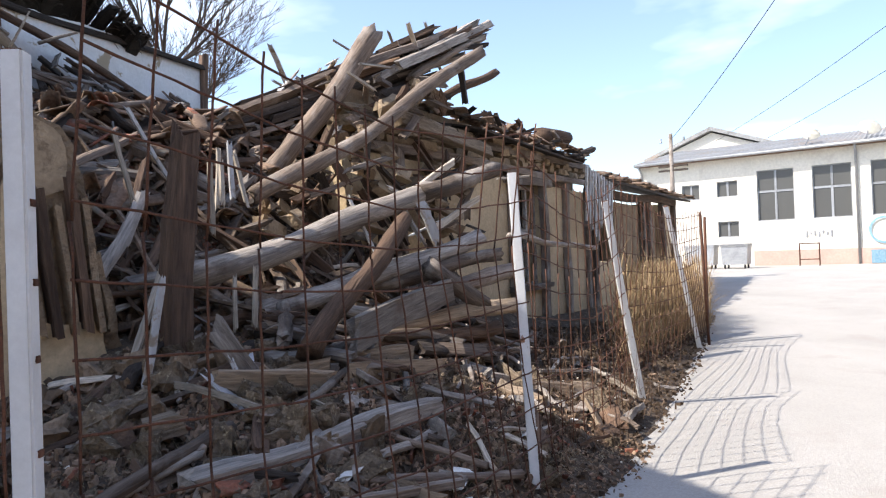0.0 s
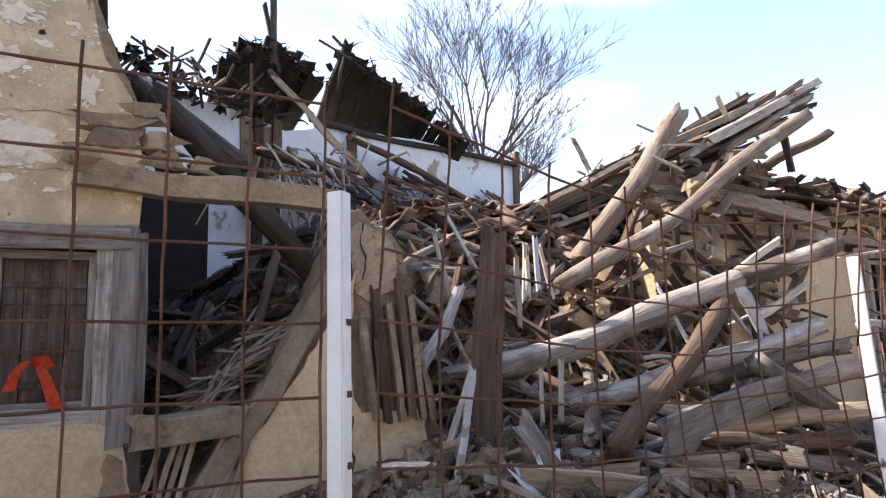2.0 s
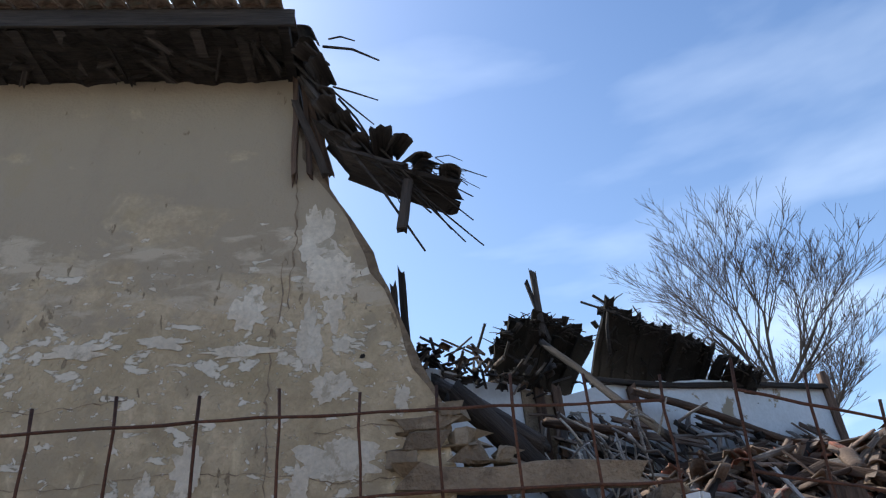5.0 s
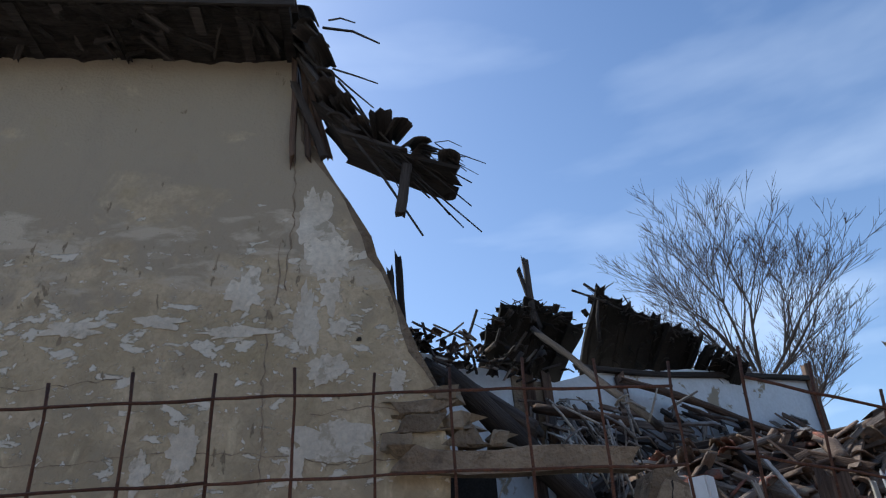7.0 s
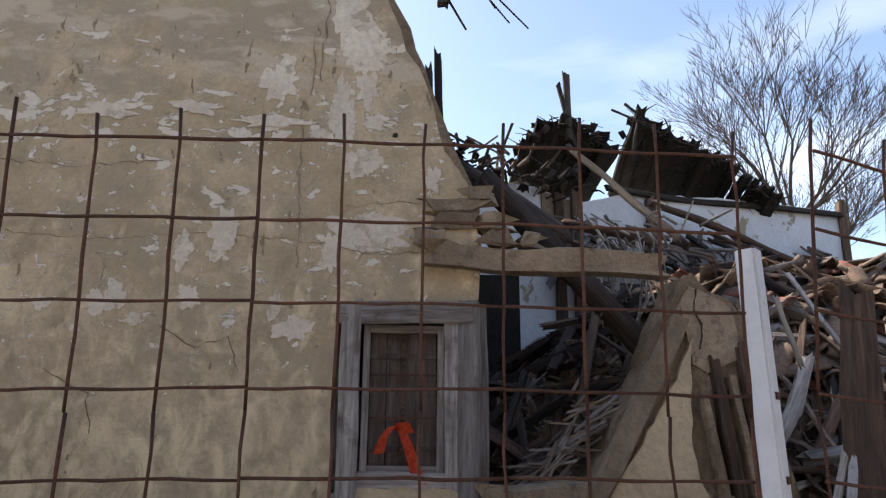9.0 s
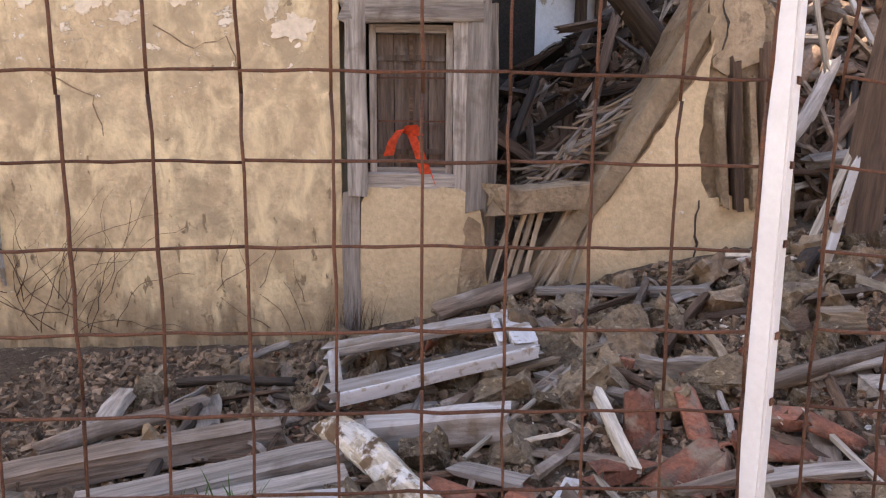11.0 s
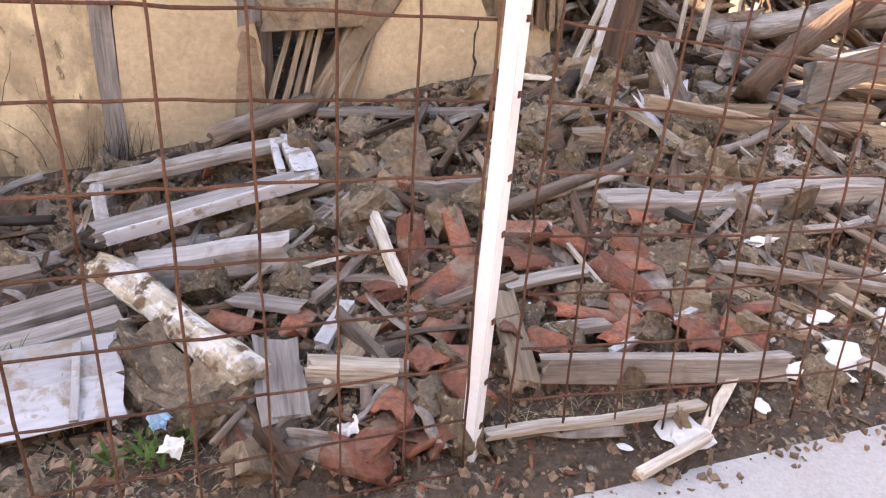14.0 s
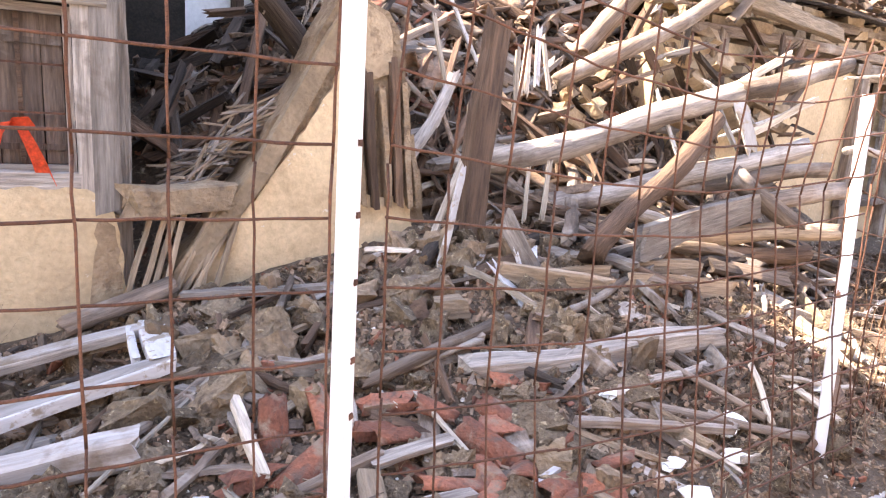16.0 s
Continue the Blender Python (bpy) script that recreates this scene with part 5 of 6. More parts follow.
    return -0.075 * max(0.0, z - 1.3) - 0.07 * max(0.0, 1.3 - z)


def lean(z):
    return -0.075 * max(0.0, z - 1.3)


panel(lambda u, z: (0.96 - 0.2 * 15 + 3.0 * u + 0.002 * math.sin(19 * u), 1.69 + bow(z) + 0.006 * math.sin(7 * u + z), z + 0.006 * math.sin(11 * u)), 15, 12, "rusty welded wire mesh panel tied to a white post")


def panel2(u, z):
    """Bulging panel whose foot runs out to the road."""
    k = max(0.0, (1.5 - z) / 1.5)
    x = 1.13 + 2.66 * u
    return (x + 0.10 * k * u + 0.02 * math.sin(8 * u + 3 * z), 1.66 + 0.16 * u + lean(z) - 0.20 * k * math.sin(min(1.0, u * 1.3) * 2.4) + 0.02 * math.sin(6 * u + 2 * z), z - 0.20 * math.sin(math.pi * u) * (z / 2.25) ** 2 - 0.06 * u)


panel(panel2, 14, 12, "rusty warped wire mesh bulging towards the road")
panel(lambda u, z: (3.86 + 2.4 * u + 0.25 * u * (1.0 - z / 2.2), 1.86 + 0.28 * u + 0.03 * math.sin(7 * u + z), z - 0.15 - 0.25 * math.sin(math.pi * u) * z / 2.25), 13, 11, "rusty wire mesh sagging between white posts")
panel(lambda u, z: (6.3 + 4.5 * u, 2.2 + 0.42 * u + 0.05 * math.sin(5 * u + 2 * z), z * (0.88 - 0.06 * math.sin(3 * u))), 24, 11, "rusty wire mesh overgrown by dry brush")


def post(base, top, w, label, tabs=(), turn=25.0):
    base, top = Vector(base), Vector(top)
    L = (top - base).length
    p = empty("fence_post", Matrix.Translation(base) @ (Vector((0, 0, 1)).rotation_difference((top - base).normalized())).to_matrix().to_4x4() @ Matrix.Rotation(radians(turn), 4, "Z"), label, "post", "fence posts")
    bm = box(bmesh.new(), (-w / 2, -w / 2, 0), (w / 2, w / 2, L))
    bmesh.ops.bevel(bm, geom=[e for e in bm.edges if abs(e.verts[0].co.z - e.verts[1].co.z) > 0.1], offset=0.006, segments=2, affect="EDGES")
    part("tube", bm, M_POST, p)
    part("cap", box(bmesh.new(), (-w / 2 + 0.004, -w / 2 + 0.004, L), (w / 2 - 0.004, w / 2 - 0.004, L + 0.004)), M_RUST, p)
    for z in tabs:
        part("weld_tab", timber(bmesh.new(), w * 0.36, 0.006, 0.018, rag=0.3, wob=0.5, seed=int(z * 99)), M_RUST, p).matrix_local = pose(-w * 0.1, -w / 2 - 0.002, z)
    return p


post((1.005, 1.655, -0.1), (1.04, 1.745, 2.03), 0.054, "white painted square steel fence post with rusty welds", (0.28, 0.67, 0.96, 1.13, 1.36, 1.55, 1.75, 0.45), 42)
post((3.77, 1.79, -0.1), (3.86, 1.93, 1.97), 0.055, "white painted square steel fence post, slightly leaning", (0.5, 0.9, 1.4), 35)
post((6.52, 2.09, -0.1), (6.05, 2.22, 1.92), 0.06, "white painted steel fence post with rust, leaning", (0.4, 1.1, 1.5), 35)
post((10.3, 2.55, -0.1), (9.55, 2.75, 2.05), 0.06, "white painted steel fence post, leaning", (0.6, 1.2), 30)
for dx, tx in ((0.0, 0.05), (0.12, 0.0), (0.2, 0.2), (-0.1, 0.1), (0.3, 0.12)):
    o = part("rusty_bar", tube(bmesh.new(), [(10.75 + dx, 2.55 + 0.3 * dx, -0.05), (10.75 + dx * 0.6 + tx, 2.62, 2.0 - abs(dx) * 0.3)], [0.02, 0.02], 6), M_RUST, smooth=True)
    tagged(o, "rusty upright iron bar at the end of the fence", "bar", "rusty bars")

# ---- bare tree behind the ruins ----
tree = empty("bare_tree", pose(10.85, 17.0, 0), "bare winter tree with a wide fan of fine branches", "tree")
trunk_bm, crown_bm = bmesh.new(), bmesh.new()
tr = random.Random(5)


def limb(p, d, length, r, depth):
    pts, rad = [Vector(p)], [r]
    n = 4
    for i in range(n):
        d = (d + Vector((tr.uniform(-1, 1), tr.uniform(-1, 1), tr.uniform(-0.4, 0.8))) * (0.03 if depth == 0 else 0.085)).normalized()
        pts.append(pts[-1] + d * length / n)
        rad.append(r * (1 - 0.45 * (i + 1) / n))
    tube(trunk_bm if depth == 0 else crown_bm, pts, rad, 8 if depth == 0 else (5 if depth < 3 else 3), cap=False)
    if depth >= 5:
        return
    kids = 12 if depth == 0 else (6 if depth == 1 else 5 if depth == 2 else 4 if depth < 4 else 3)
    turn = tr.uniform(0, 6.3)
    for k in range(kids):
        i = n if k < 2 else tr.randint(3 if depth == 0 else 1, n)
        az = turn + 2 * math.pi * k / kids + tr.uniform(-0.3, 0.3)
        if depth == 0:
            nd = Vector((math.cos(az) * 0.78, math.sin(az) * 0.78, 0.75 if k > 3 else 1.35)).normalized()
            limb(pts[i], nd, tr.uniform(2.1, 2.75), rad[i] * 0.50, 1)
        else:
            side = Vector((math.cos(az), math.sin(az), tr.uniform(-0.15, 0.5)))
            nd = (d + side * tr.uniform(0.30, 0.66)).normalized()
            limb(pts[i], nd, length * tr.uniform(0.5, 0.74), max(0.0075, rad[i] * tr.uniform(0.5, 0.70)), depth + 1)


limb((0, 0, -0.1), Vector((0.0, 0, 1)), 7.0, 0.22, 0)
part("trunk", trunk_bm, M_BARK, tree, smooth=True)
part("crown", crown_bm, M_BARK, tree)

# ---- far building across the yard ----
fb = empty("hall_building", pose(36, 0, 0), "long cream hall with tall windows and a corrugated roof", "building")
FZ = 0.40
fwin = [(4.72, 6.36, 2.62, 5.12), (2.35, 3.95, 2.62, 5.12), (0.0, 1.6, 2.62, 5.12), (-2.4, -0.8, 2.62, 5.12)]
# facade in vertical strips between the openings
openings = sorted([(a, b, [(z0, z1)]) for a, b, z0, z1 in fwin] + [(9.1, 10.0, [(3.9, 4.7)]), (7.25, 8.25, [(1.9, 2.7), (3.95, 4.75)])])
yy = -14.0
for a, b, zz in openings + [(12.25, 12.25, [])]:
    part("wall", box(bmesh.new(), (0, yy, FZ - 0.5), (0.4, a, 6.0)), M_FAR, fb)
    z = FZ - 0.5
    for z0, z1 in zz:
        part("wall", box(bmesh.new(), (0, a, z), (0.4, b, z0)), M_FAR, fb)
        z = z1
    if zz:
        part("wall", box(bmesh.new(), (0, a, z), (0.4, b, 6.0)), M_FAR, fb)
    yy = b
for a, b, zz in openings:
    for z0, z1 in zz:
        w = empty("window", pose(0, 0, 0), "", "")
        w.parent = fb
        w["label"] = "dusty multi-pane window in a grey frame"
        if "category" in w:
            del w["category"]
        n = 2
        for i in range(n):
            y0, y1 = a + (b - a) * i / n, a + (b - a) * (i + 1) / n
            rows_ = [z0, (z0 + z1) / 2 + 0.2, z1] if z1 - z0 > 1.5 else [z0, z1]
            for q0, q1 in zip(rows_, rows_[1:]):
                part("pane", box(bmesh.new(), (0.14, y0 + 0.05, q0 + 0.05), (0.15, y1 - 0.05, q1 - 0.05)), M_GLASS, w)
                for lo, hi in (((0.11, y0, q0), (0.18, y0 + 0.05, q1)), ((0.11, y1 - 0.05, q0), (0.18, y1, q1)), ((0.11, y0 + 0.05, q0), (0.18, y1 - 0.05, q0 + 0.05)), ((0.11, y0 + 0.05, q1 - 0.05), (0.18, y1 - 0.05, q1))):
                    part("frame", box(bmesh.new(), lo, hi), M_METAL, w)
part("plinth", box(bmesh.new(), (-0.06, -14, FZ - 0.4), (0.0, 6.6, FZ + 0.75)), M_PINK, fb)
part("wall", box(bmesh.new(), (0.41, 11.85, FZ - 0.5), (14, 12.25, 6.0)), M_FAR, fb)
part("wall", box(bmesh.new(), (13.6, -14, FZ - 0.5), (14, 11.84, 6.0)), M_FAR, fb)
bm = bmesh.new()
prev = None
for i in range(261):
    y = -14.2 + i * 0.102
    z = 0.03 * (1 if i % 2 else -1)
    cur = (bm.verts.new((-0.6, y, 6.0 + z)), bm.verts.new((7.0, y, 7.5 + z)), bm.verts.new((14.5, y, 6.0 + z)))
    if prev:
        bm.faces.new((prev[0], cur[0], cur[1], prev[1]))
        bm.faces.new((prev[1], cur[1], cur[2], prev[2]))
    prev = cur
part("roof", bm, M_SHEET, fb)
part("eave_board", box(bmesh.new(), (-0.45, -14.1, 5.86), (0.0, 12.3, 5.95)), M_BROWN, fb)
part("gutter", tube(bmesh.new(), [(-0.62, -14, 5.93), (-0.62, 12.3, 5.93)], [0.08, 0.08], 8), M_METAL, fb, smooth=True)
for y in (2.15, 12.1):
    part("downpipe", tube(bmesh.new(), [(-0.5, y, 5.9), (-0.08, y, 5.5), (-0.08, y, FZ)], [0.06, 0.06, 0.06], 8), M_METAL, fb, smooth=True)
gable = empty("gabled_house", pose(52, 11.0, -0.8), "pale gabled building behind the hall", "building")
part("wall", prism(bmesh.new(), [(-4, 0), (4, 0), (4, 8.4), (0, 9.9), (-4, 8.4)], 0, 5, Matrix.Rotation(radians(90), 4, "Z")), M_FAR, gable)
part("roof", prism(bmesh.new(), [(-4.5, 8.3), (0, 10.0), (4.5, 8.3), (4.5, 8.55), (0, 10.26), (-4.5, 8.55)], -0.6, 5.4, Matrix.Rotation(radians(90), 4, "Z")), M_SHEET, gable)
for y, s in ((4.1, 0.7), (1.7, 0.8)):
    d = empty("satellite_dish", pose(36.2, y, 6.35, 25, 40, 20), "grey satellite dish on the roof edge", "dish", "satellite dishes")
    bm = bmesh.new()
    rings = [[bm.verts.new((0.18 * (k / 4) ** 2 * s - 0.1, math.cos(a) * s * 0.6 * k / 4, 0.55 + math.sin(a) * s * 0.6 * k / 4)) for a in (2 * math.pi * i / 18 for i in range(18))] for k in range(1, 5)]
    c = bm.verts.new((-0.1, 0, 0.55))
    for i in range(18):
        bm.faces.new((c, rings[0][i], rings[0][(i + 1) % 18]))
        for p, q in zip(rings, rings[1:]):
            bm.faces.new((p[i], q[i], q[(i + 1) % 18], p[(i + 1) % 18]))
    bmesh.ops.solidify(bm, geom=bm.faces[:], thickness=0.02)
    part("reflector", bm, M_FAR, d, smooth=True)
    part("mast", tube(bmesh.new(), [(0, 0, -0.3), (0, 0, 0.5)], [0.03, 0.03], 8), M_METAL, d)

# dumpsters, railing, pole, cables
for y0, w in ((6.2, 1.15), (7.7, 1.3)):
    d = empty("dumpster", pose(32.5, y0 + 0.5, 0.42), "grey metal waste container on wheels", "dumpster", "dumpsters")
    bm = prism(bmesh.new(), [(-w / 2 + 0.06, 0.18), (w / 2 - 0.06, 0.18), (w / 2, 1.0), (-w / 2, 1.0)], -0.45, 0.45, Matrix.Rotation(radians(90), 4, "Z"))
    part("bin", bm, M_METAL, d)
    part("lid", box(bmesh.new(), (-0.48, -w / 2 - 0.02, 1.004), (0.48, w / 2 + 0.02, 1.12)), M_METAL, d)
    for sx in (-0.35, 0.35):
        for sy in (-w / 2 + 0.15, w / 2 - 0.15):
            part("wheel", tube(bmesh.new(), [(sx, sy - 0.03, 0.09), (sx, sy + 0.03, 0.09)], [0.09, 0.09], 12), M_CABLE, d)
rail = empty("iron_railing", pose(34.5, 0, 0.42), "low iron railing before the plinth", "railing")
for y in (3.6, 4.4):
    part("upright", tube(bmesh.new(), [(0, y, 0), (0, y, 1.05)], [0.03, 0.03], 6), M_RUST, rail)
for z in (0.3, 1.02):
    part("bar", tube(bmesh.new(), [(0, 3.6, z), (0, 4.4, z)], [0.025, 0.025], 6), M_RUST, rail)
pole = empty("utility_pole", pose(24, 6.92, 0), "thin pale utility pole with crossarms", "pole")
part("mast", tube(bmesh.new(), [(0, 0, 0), (0, 0, 5.5)], [0.10, 0.07], 10), M_GREY, pole, smooth=True)
for z in (4.2, 4.35):
    part("crossarm", box(bmesh.new(), (-0.06, -0.55, z - 0.03), (0.06, 0.45, z + 0.03)), M_DARK, pole)
for y in (-0.45, 0.35):
    part("insulator", tube(bmesh.new(), [(0, y, 5.2), (0, y, 5.35)], [0.05, 0.03], 8), M_METAL, pole)


def cable(a, b, sag, label):
    a, b = Vector(a), Vector(b)
    pts = [a.lerp(b, i / 14) - Vector((0, 0, sag * 4 * (i / 14) * (1 - i / 14))) for i in range(15)]
    tagged(part("power_cable", tube(bmesh.new(), pts, [0.009] * 15, 5), M_CABLE, smooth=True), label, "cable", "overhead cables")


cable((24, 6.9, 5.3), (9.0, -1.3, 7.8), 0.3, "black overhead cable over the street")
cable((36, 6.0, 6.6), (10.0, -5.0, 6.6), 0.3, "black overhead cable over the street")
cable((36, 9.0, 6.5), (11.0, -4.5, 7.5), 0.4, "black overhead cable over the street")

# ---- dry brush and straw ----
bm = bmesh.new()
br = random.Random(3)


def blade(bm, p, d, w, bend):
    q = Vector((-d.y, d.x, 0))
    q = (q.normalized() if q.length > 0.01 else Vector((1, 0, 0))) * w
    mid = p + d * 0.55 + Vector((0, 0, bend))
    tip = p + d
    v = [bm.verts.new(c) for c in (p - q, p + q, mid + q * 0.7, mid - q * 0.7, tip)]
    bm.faces.new(v[:4])
    bm.faces.new((v[3], v[2], v[4]))


for i in range(11000):
    y = br.uniform(2.85, 4.3)
    x = 9.0 + (y - 3.3) * 2.5 + 4.6 * br.random()
    top = 0.45 + 0.8 * (0.8 + 0.4 * noise.noise(Vector((x * 0.9, y * 1.3, 2))))
    a, e = br.uniform(0, 6.3), br.gauss(0.35, 0.55)
    d = Vector((math.cos(a) * math.cos(e), math.sin(a) * math.cos(e), math.sin(e))) * br.uniform(0.2, 0.7)
    blade(bm, Vector((x, y, 0.03 + br.random() * max(0.1, top - 0.1))), d, br.uniform(0.002, 0.0045), br.uniform(-0.08, 0.12))
tagged(part("dry_brush", bm, M_BRUSH), "dense tan dry brush growing behind the fence", "brush", kind="stuff")

# paint on the hall's wall: a blue ring, a blue patch and unreadable dark scrawl
bm = bmesh.new()
ring = [[bm.verts.new((35.93 + dx, 1.15 + math.cos(a) * rr, 1.95 + math.sin(a) * rr)) for a in (2 * math.pi * i / 28 for i in range(28))] for rr, dx in ((0.62, 0), (0.52, 0))]
for i in range(28):
    bm.faces.new((ring[0][i], ring[0][(i + 1) % 28], ring[1][(i + 1) % 28], ring[1][i]))
tagged(part("wall_painting", bm, M_PLASTIC), "blue ring painted on the cream wall", "graffiti", "graffiti")
tagged(part("wall_painting", box(bmesh.new(), (35.90, 0.4, 0.45), (35.93, 1.7, 1.05)), M_PLASTIC), "blue patch painted on the plinth", "graffiti", "graffiti")
bm = bmesh.new()
for i in range(7):
    y = 3.2 + i * 0.17
    box(bm, (35.97, y, 1.72 + 0.08 * (i % 3)), (35.985, y + 0.07, 2.05 - 0.07 * (i % 2)))
tagged(part("wall_painting", bm, M_METAL), "grey scrawl sprayed on the cream wall", "graffiti", "graffiti")

# ---- debris on the slope before the house ----
sash = empty("window_sash", pose(0, 0, 0), "white-painted broken window sash lying on the rubble", "window sash")
for nm, a, b, w, h in (("rail", (-0.23, 3.17, 0.30), (0.75, 3.40, 0.44), 0.13, 0.05), ("rail", (-0.34, 3.80, 0.30), (0.66, 3.84, 0.47), 0.11, 0.06), ("stile", (0.72, 3.93, 0.48), (0.73, 3.42, 0.445), 0.13, 0.05), ("muntin", (0.61, 3.86, 0.475), (0.61, 3.46, 0.44), 0.04, 0.045), ("stile", (-0.31, 3.74, 0.29), (-0.23, 3.26, 0.27), 0.06, 0.05)):
    beam(nm, a, b, w, h, M_WHITEWOOD if nm == "muntin" or a[0] > 0.5 else M_WORN, "", "", rag=0.5, wob=0.5, parent=sash)
beam("rail_face", (-0.20, 3.10, 0.29), (0.78, 3.34, 0.44), 0.025, 0.06, M_WHITEWOOD, "", "", rag=0.4, wob=0.4, parent=sash)
beam("rail_face", (-0.33, 3.745, 0.295), (0.60, 3.785, 0.46), 0.02, 0.05, M_GREY, "", "", rag=0.4, wob=0.4, parent=sash)
NEAR = [  # name, from, to, width, height, material, round, label
    ("limed_beam", (-0.22, 2.93, 0.38), (0.34, 2.04, 0.24), 0.145, 0.13, M_LIME, True, "short beam with flaking white limewash on the rubble"),
    ("pale_stick", (0.62, 3.36, 0.47), (1.54, 3.60, 0.58), 0.035, 0.03, M_TAN, False, "long pale split stick on the rubble"),
    ("pale_stick", (0.35, 2.66, 0.28), (0.98, 3.36, 0.46), 0.018, 0.016, M_LATH, False, "thin pale stick across the sash"),
    ("wide_plank", (-0.05, 2.90, 0.21), (0.56, 2.86, 0.28), 0.15, 0.15, M_WORN, False, "wide grey plank end with a broken tip"),
    ("wide_plank", (-1.12, 2.42, 0.13), (-0.12, 2.80, 0.17), 0.16, 0.13, M_GREY, False, "heavy weathered squared timber on the rubble"),
    ("wide_plank", (-1.55, 2.68, 0.12), (-0.45, 3.06, 0.17), 0.17, 0.10, M_WOOD, False, "weathered plank lying before the wall"),
    ("wide_plank", (-0.75, 2.41, 0.14), (-0.10, 2.60, 0.17), 0.12, 0.06, M_GREY, False, "weathered plank lying before the wall"),
    ("dark_pipe", (-1.15, 3.66, 0.24), (-0.50, 3.58, 0.27), 0.05, 0.05, M_DARK, True, "dark round bar lying along the wall foot"),
    ("brown_log", (-1.5, 2.90, 0.14), (-0.90, 3.36, 0.19), 0.09, 0.08, M_WOOD, True, "weathered round pole in the rubble"),
    ("thin_branch", (-0.34, 3.66, 0.26), (-0.02, 4.18, 0.36), 0.03, 0.025, M_LATH, True, "pale thin branch before the window bay"),
    ("flat_board", (0.31, 2.60, 0.21), (0.56, 2.47, 0.23), 0.10, 0.02, M_GREY, False, "broken flat grey board with pointed ends"),
    ("grey_board", (1.44, 2.38, 0.27), (1.85, 2.41, 0.285), 0.08, 0.035, M_GREY, False, "grey split board across the red tiles"),
    ("thin_stick", (1.85, 2.80, 0.37), (1.88, 2.26, 0.27), 0.022, 0.02, M_LATH, False, "thin pale stick between the red tiles"),
    ("rough_branch", (2.96, 3.19, 0.57), (3.35, 2.90, 0.49), 0.04, 0.04, M_TAN, True, "rough crooked branch on the rubble"),
    ("rough_branch", (3.42, 2.56, 0.38), (3.60, 2.02, 0.25), 0.045, 0.04, M_WOOD, True, "rough crooked branch on the rubble"),
    ("rough_branch", (2.90, 2.42, 0.30), (3.72, 1.86, 0.18), 0.07, 0.05, M_WOOD, True, "rough crooked branch on the rubble"),
    ("rough_branch", (4.02, 2.43, 0.36), (3.60, 1.97, 0.23), 0.035, 0.03, M_LATH, True, "rough crooked branch on the rubble"),
    ("wood_block", (2.30, 3.44, 0.56), (2.50, 3.41, 0.57), 0.14, 0.13, M_TAN, False, "short tan block of wood on the rubble"),
    ("split_lath", (1.0, 3.36, 0.44), (1.0, 2.48, 0.29), 0.055, 0.03, M_LATH, False, "pale splintered lath among the tiles"),
    ("low_board", (1.36, 1.86, 0.20), (2.36, 1.68, 0.17), 0.05, 0.12, M_GREY, False, "squared weathered board at the road edge"),
    ("white_strip", (1.06, 1.66, 0.13), (1.92, 1.62, 0.12), 0.04, 0.025, M_LATH, False, "long pale strip of wood at the road edge"),
    ("white_strip", (1.52, 1.42, 0.06), (1.86, 1.50, 0.08), 0.035, 0.03, M_LATH, False, "broken pale strip of wood"),
    ("white_strip", (1.70, 1.92, 0.20), (2.24, 2.08, 0.27), 0.035, 0.02, M_WHITEWOOD, False, "white painted strip of wood"),
    ("short_board", (0.44, 2.28, 0.20), (0.43, 1.86, 0.15), 0.17, 0.04, M_GREY, False, "short grey board end sticking out of the rubble"),
    ("short_board", (0.54, 2.06, 0.19), (0.86, 1.97, 0.18), 0.08, 0.10, M_LATH, False, "short pale block of wood"),
    ("short_board", (1.40, 2.33, 0.30), (1.28, 1.82, 0.18), 0.11, 0.04, M_TAN, False, "tan board leaning beside the post"),
    ("crooked_branch", (0.20, 1.82, 0.14), (0.49, 2.20, 0.21), 0.028, 0.028, M_WOOD, True, "thin crooked branch on the rubble"),
    ("white_strip", (0.60, 2.20, 0.22), (0.75, 2.43, 0.26), 0.06, 0.04, M_WHITEWOOD, False, "white painted offcut on the rubble"),
    ("white_strip", (3.38, 3.90, 1.02), (2.97, 3.34, 0.66), 0.06, 0.03, M_WHITEWOOD, False, "white painted batten leaning on the heap"),
    ("white_strip", (2.58, 4.08, 0.90), (2.98, 4.3, 1.5), 0.045, 0.03, M_LATH, False, "pale batten leaning against the heap"),
    ("grey_piece", (1.50, 2.08, 0.23), (1.76, 2.07, 0.24), 0.07, 0.03, M_GREY, False, "grey piece of board"),
    ("wall_log", (0.28, 4.18, 0.42), (0.90, 4.36, 0.62), 0.13, 0.13, M_WOOD, True, "weathered pole lying along the wall foot"),
    ("wall_plank", (0.95, 4.26, 0.60), (1.90, 3.92, 0.64), 0.09, 0.05, M_GREY, False, "grey plank along the wall foot"),
    ("rough_branch", (1.60, 2.92, 0.42), (2.66, 3.14, 0.60), 0.07, 0.07, M_WOOD, True, "rough crooked branch on the rubble"),
    ("rough_branch", (1.84, 2.98, 0.43), (2.4, 3.05, 0.50), 0.05, 0.05, M_GREY, True, "rough crooked branch on the rubble"),
    ("rough_branch", (3.0, 3.1, 0.60), (3.86, 3.40, 0.74), 0.06, 0.06, M_WOOD, True, "rough crooked branch on the rubble"),
    ("short_board", (0.98, 2.28, 0.24), (1.5, 2.42, 0.27), 0.05, 0.05, M_WOOD, False, "short weathered batten among the tiles"),
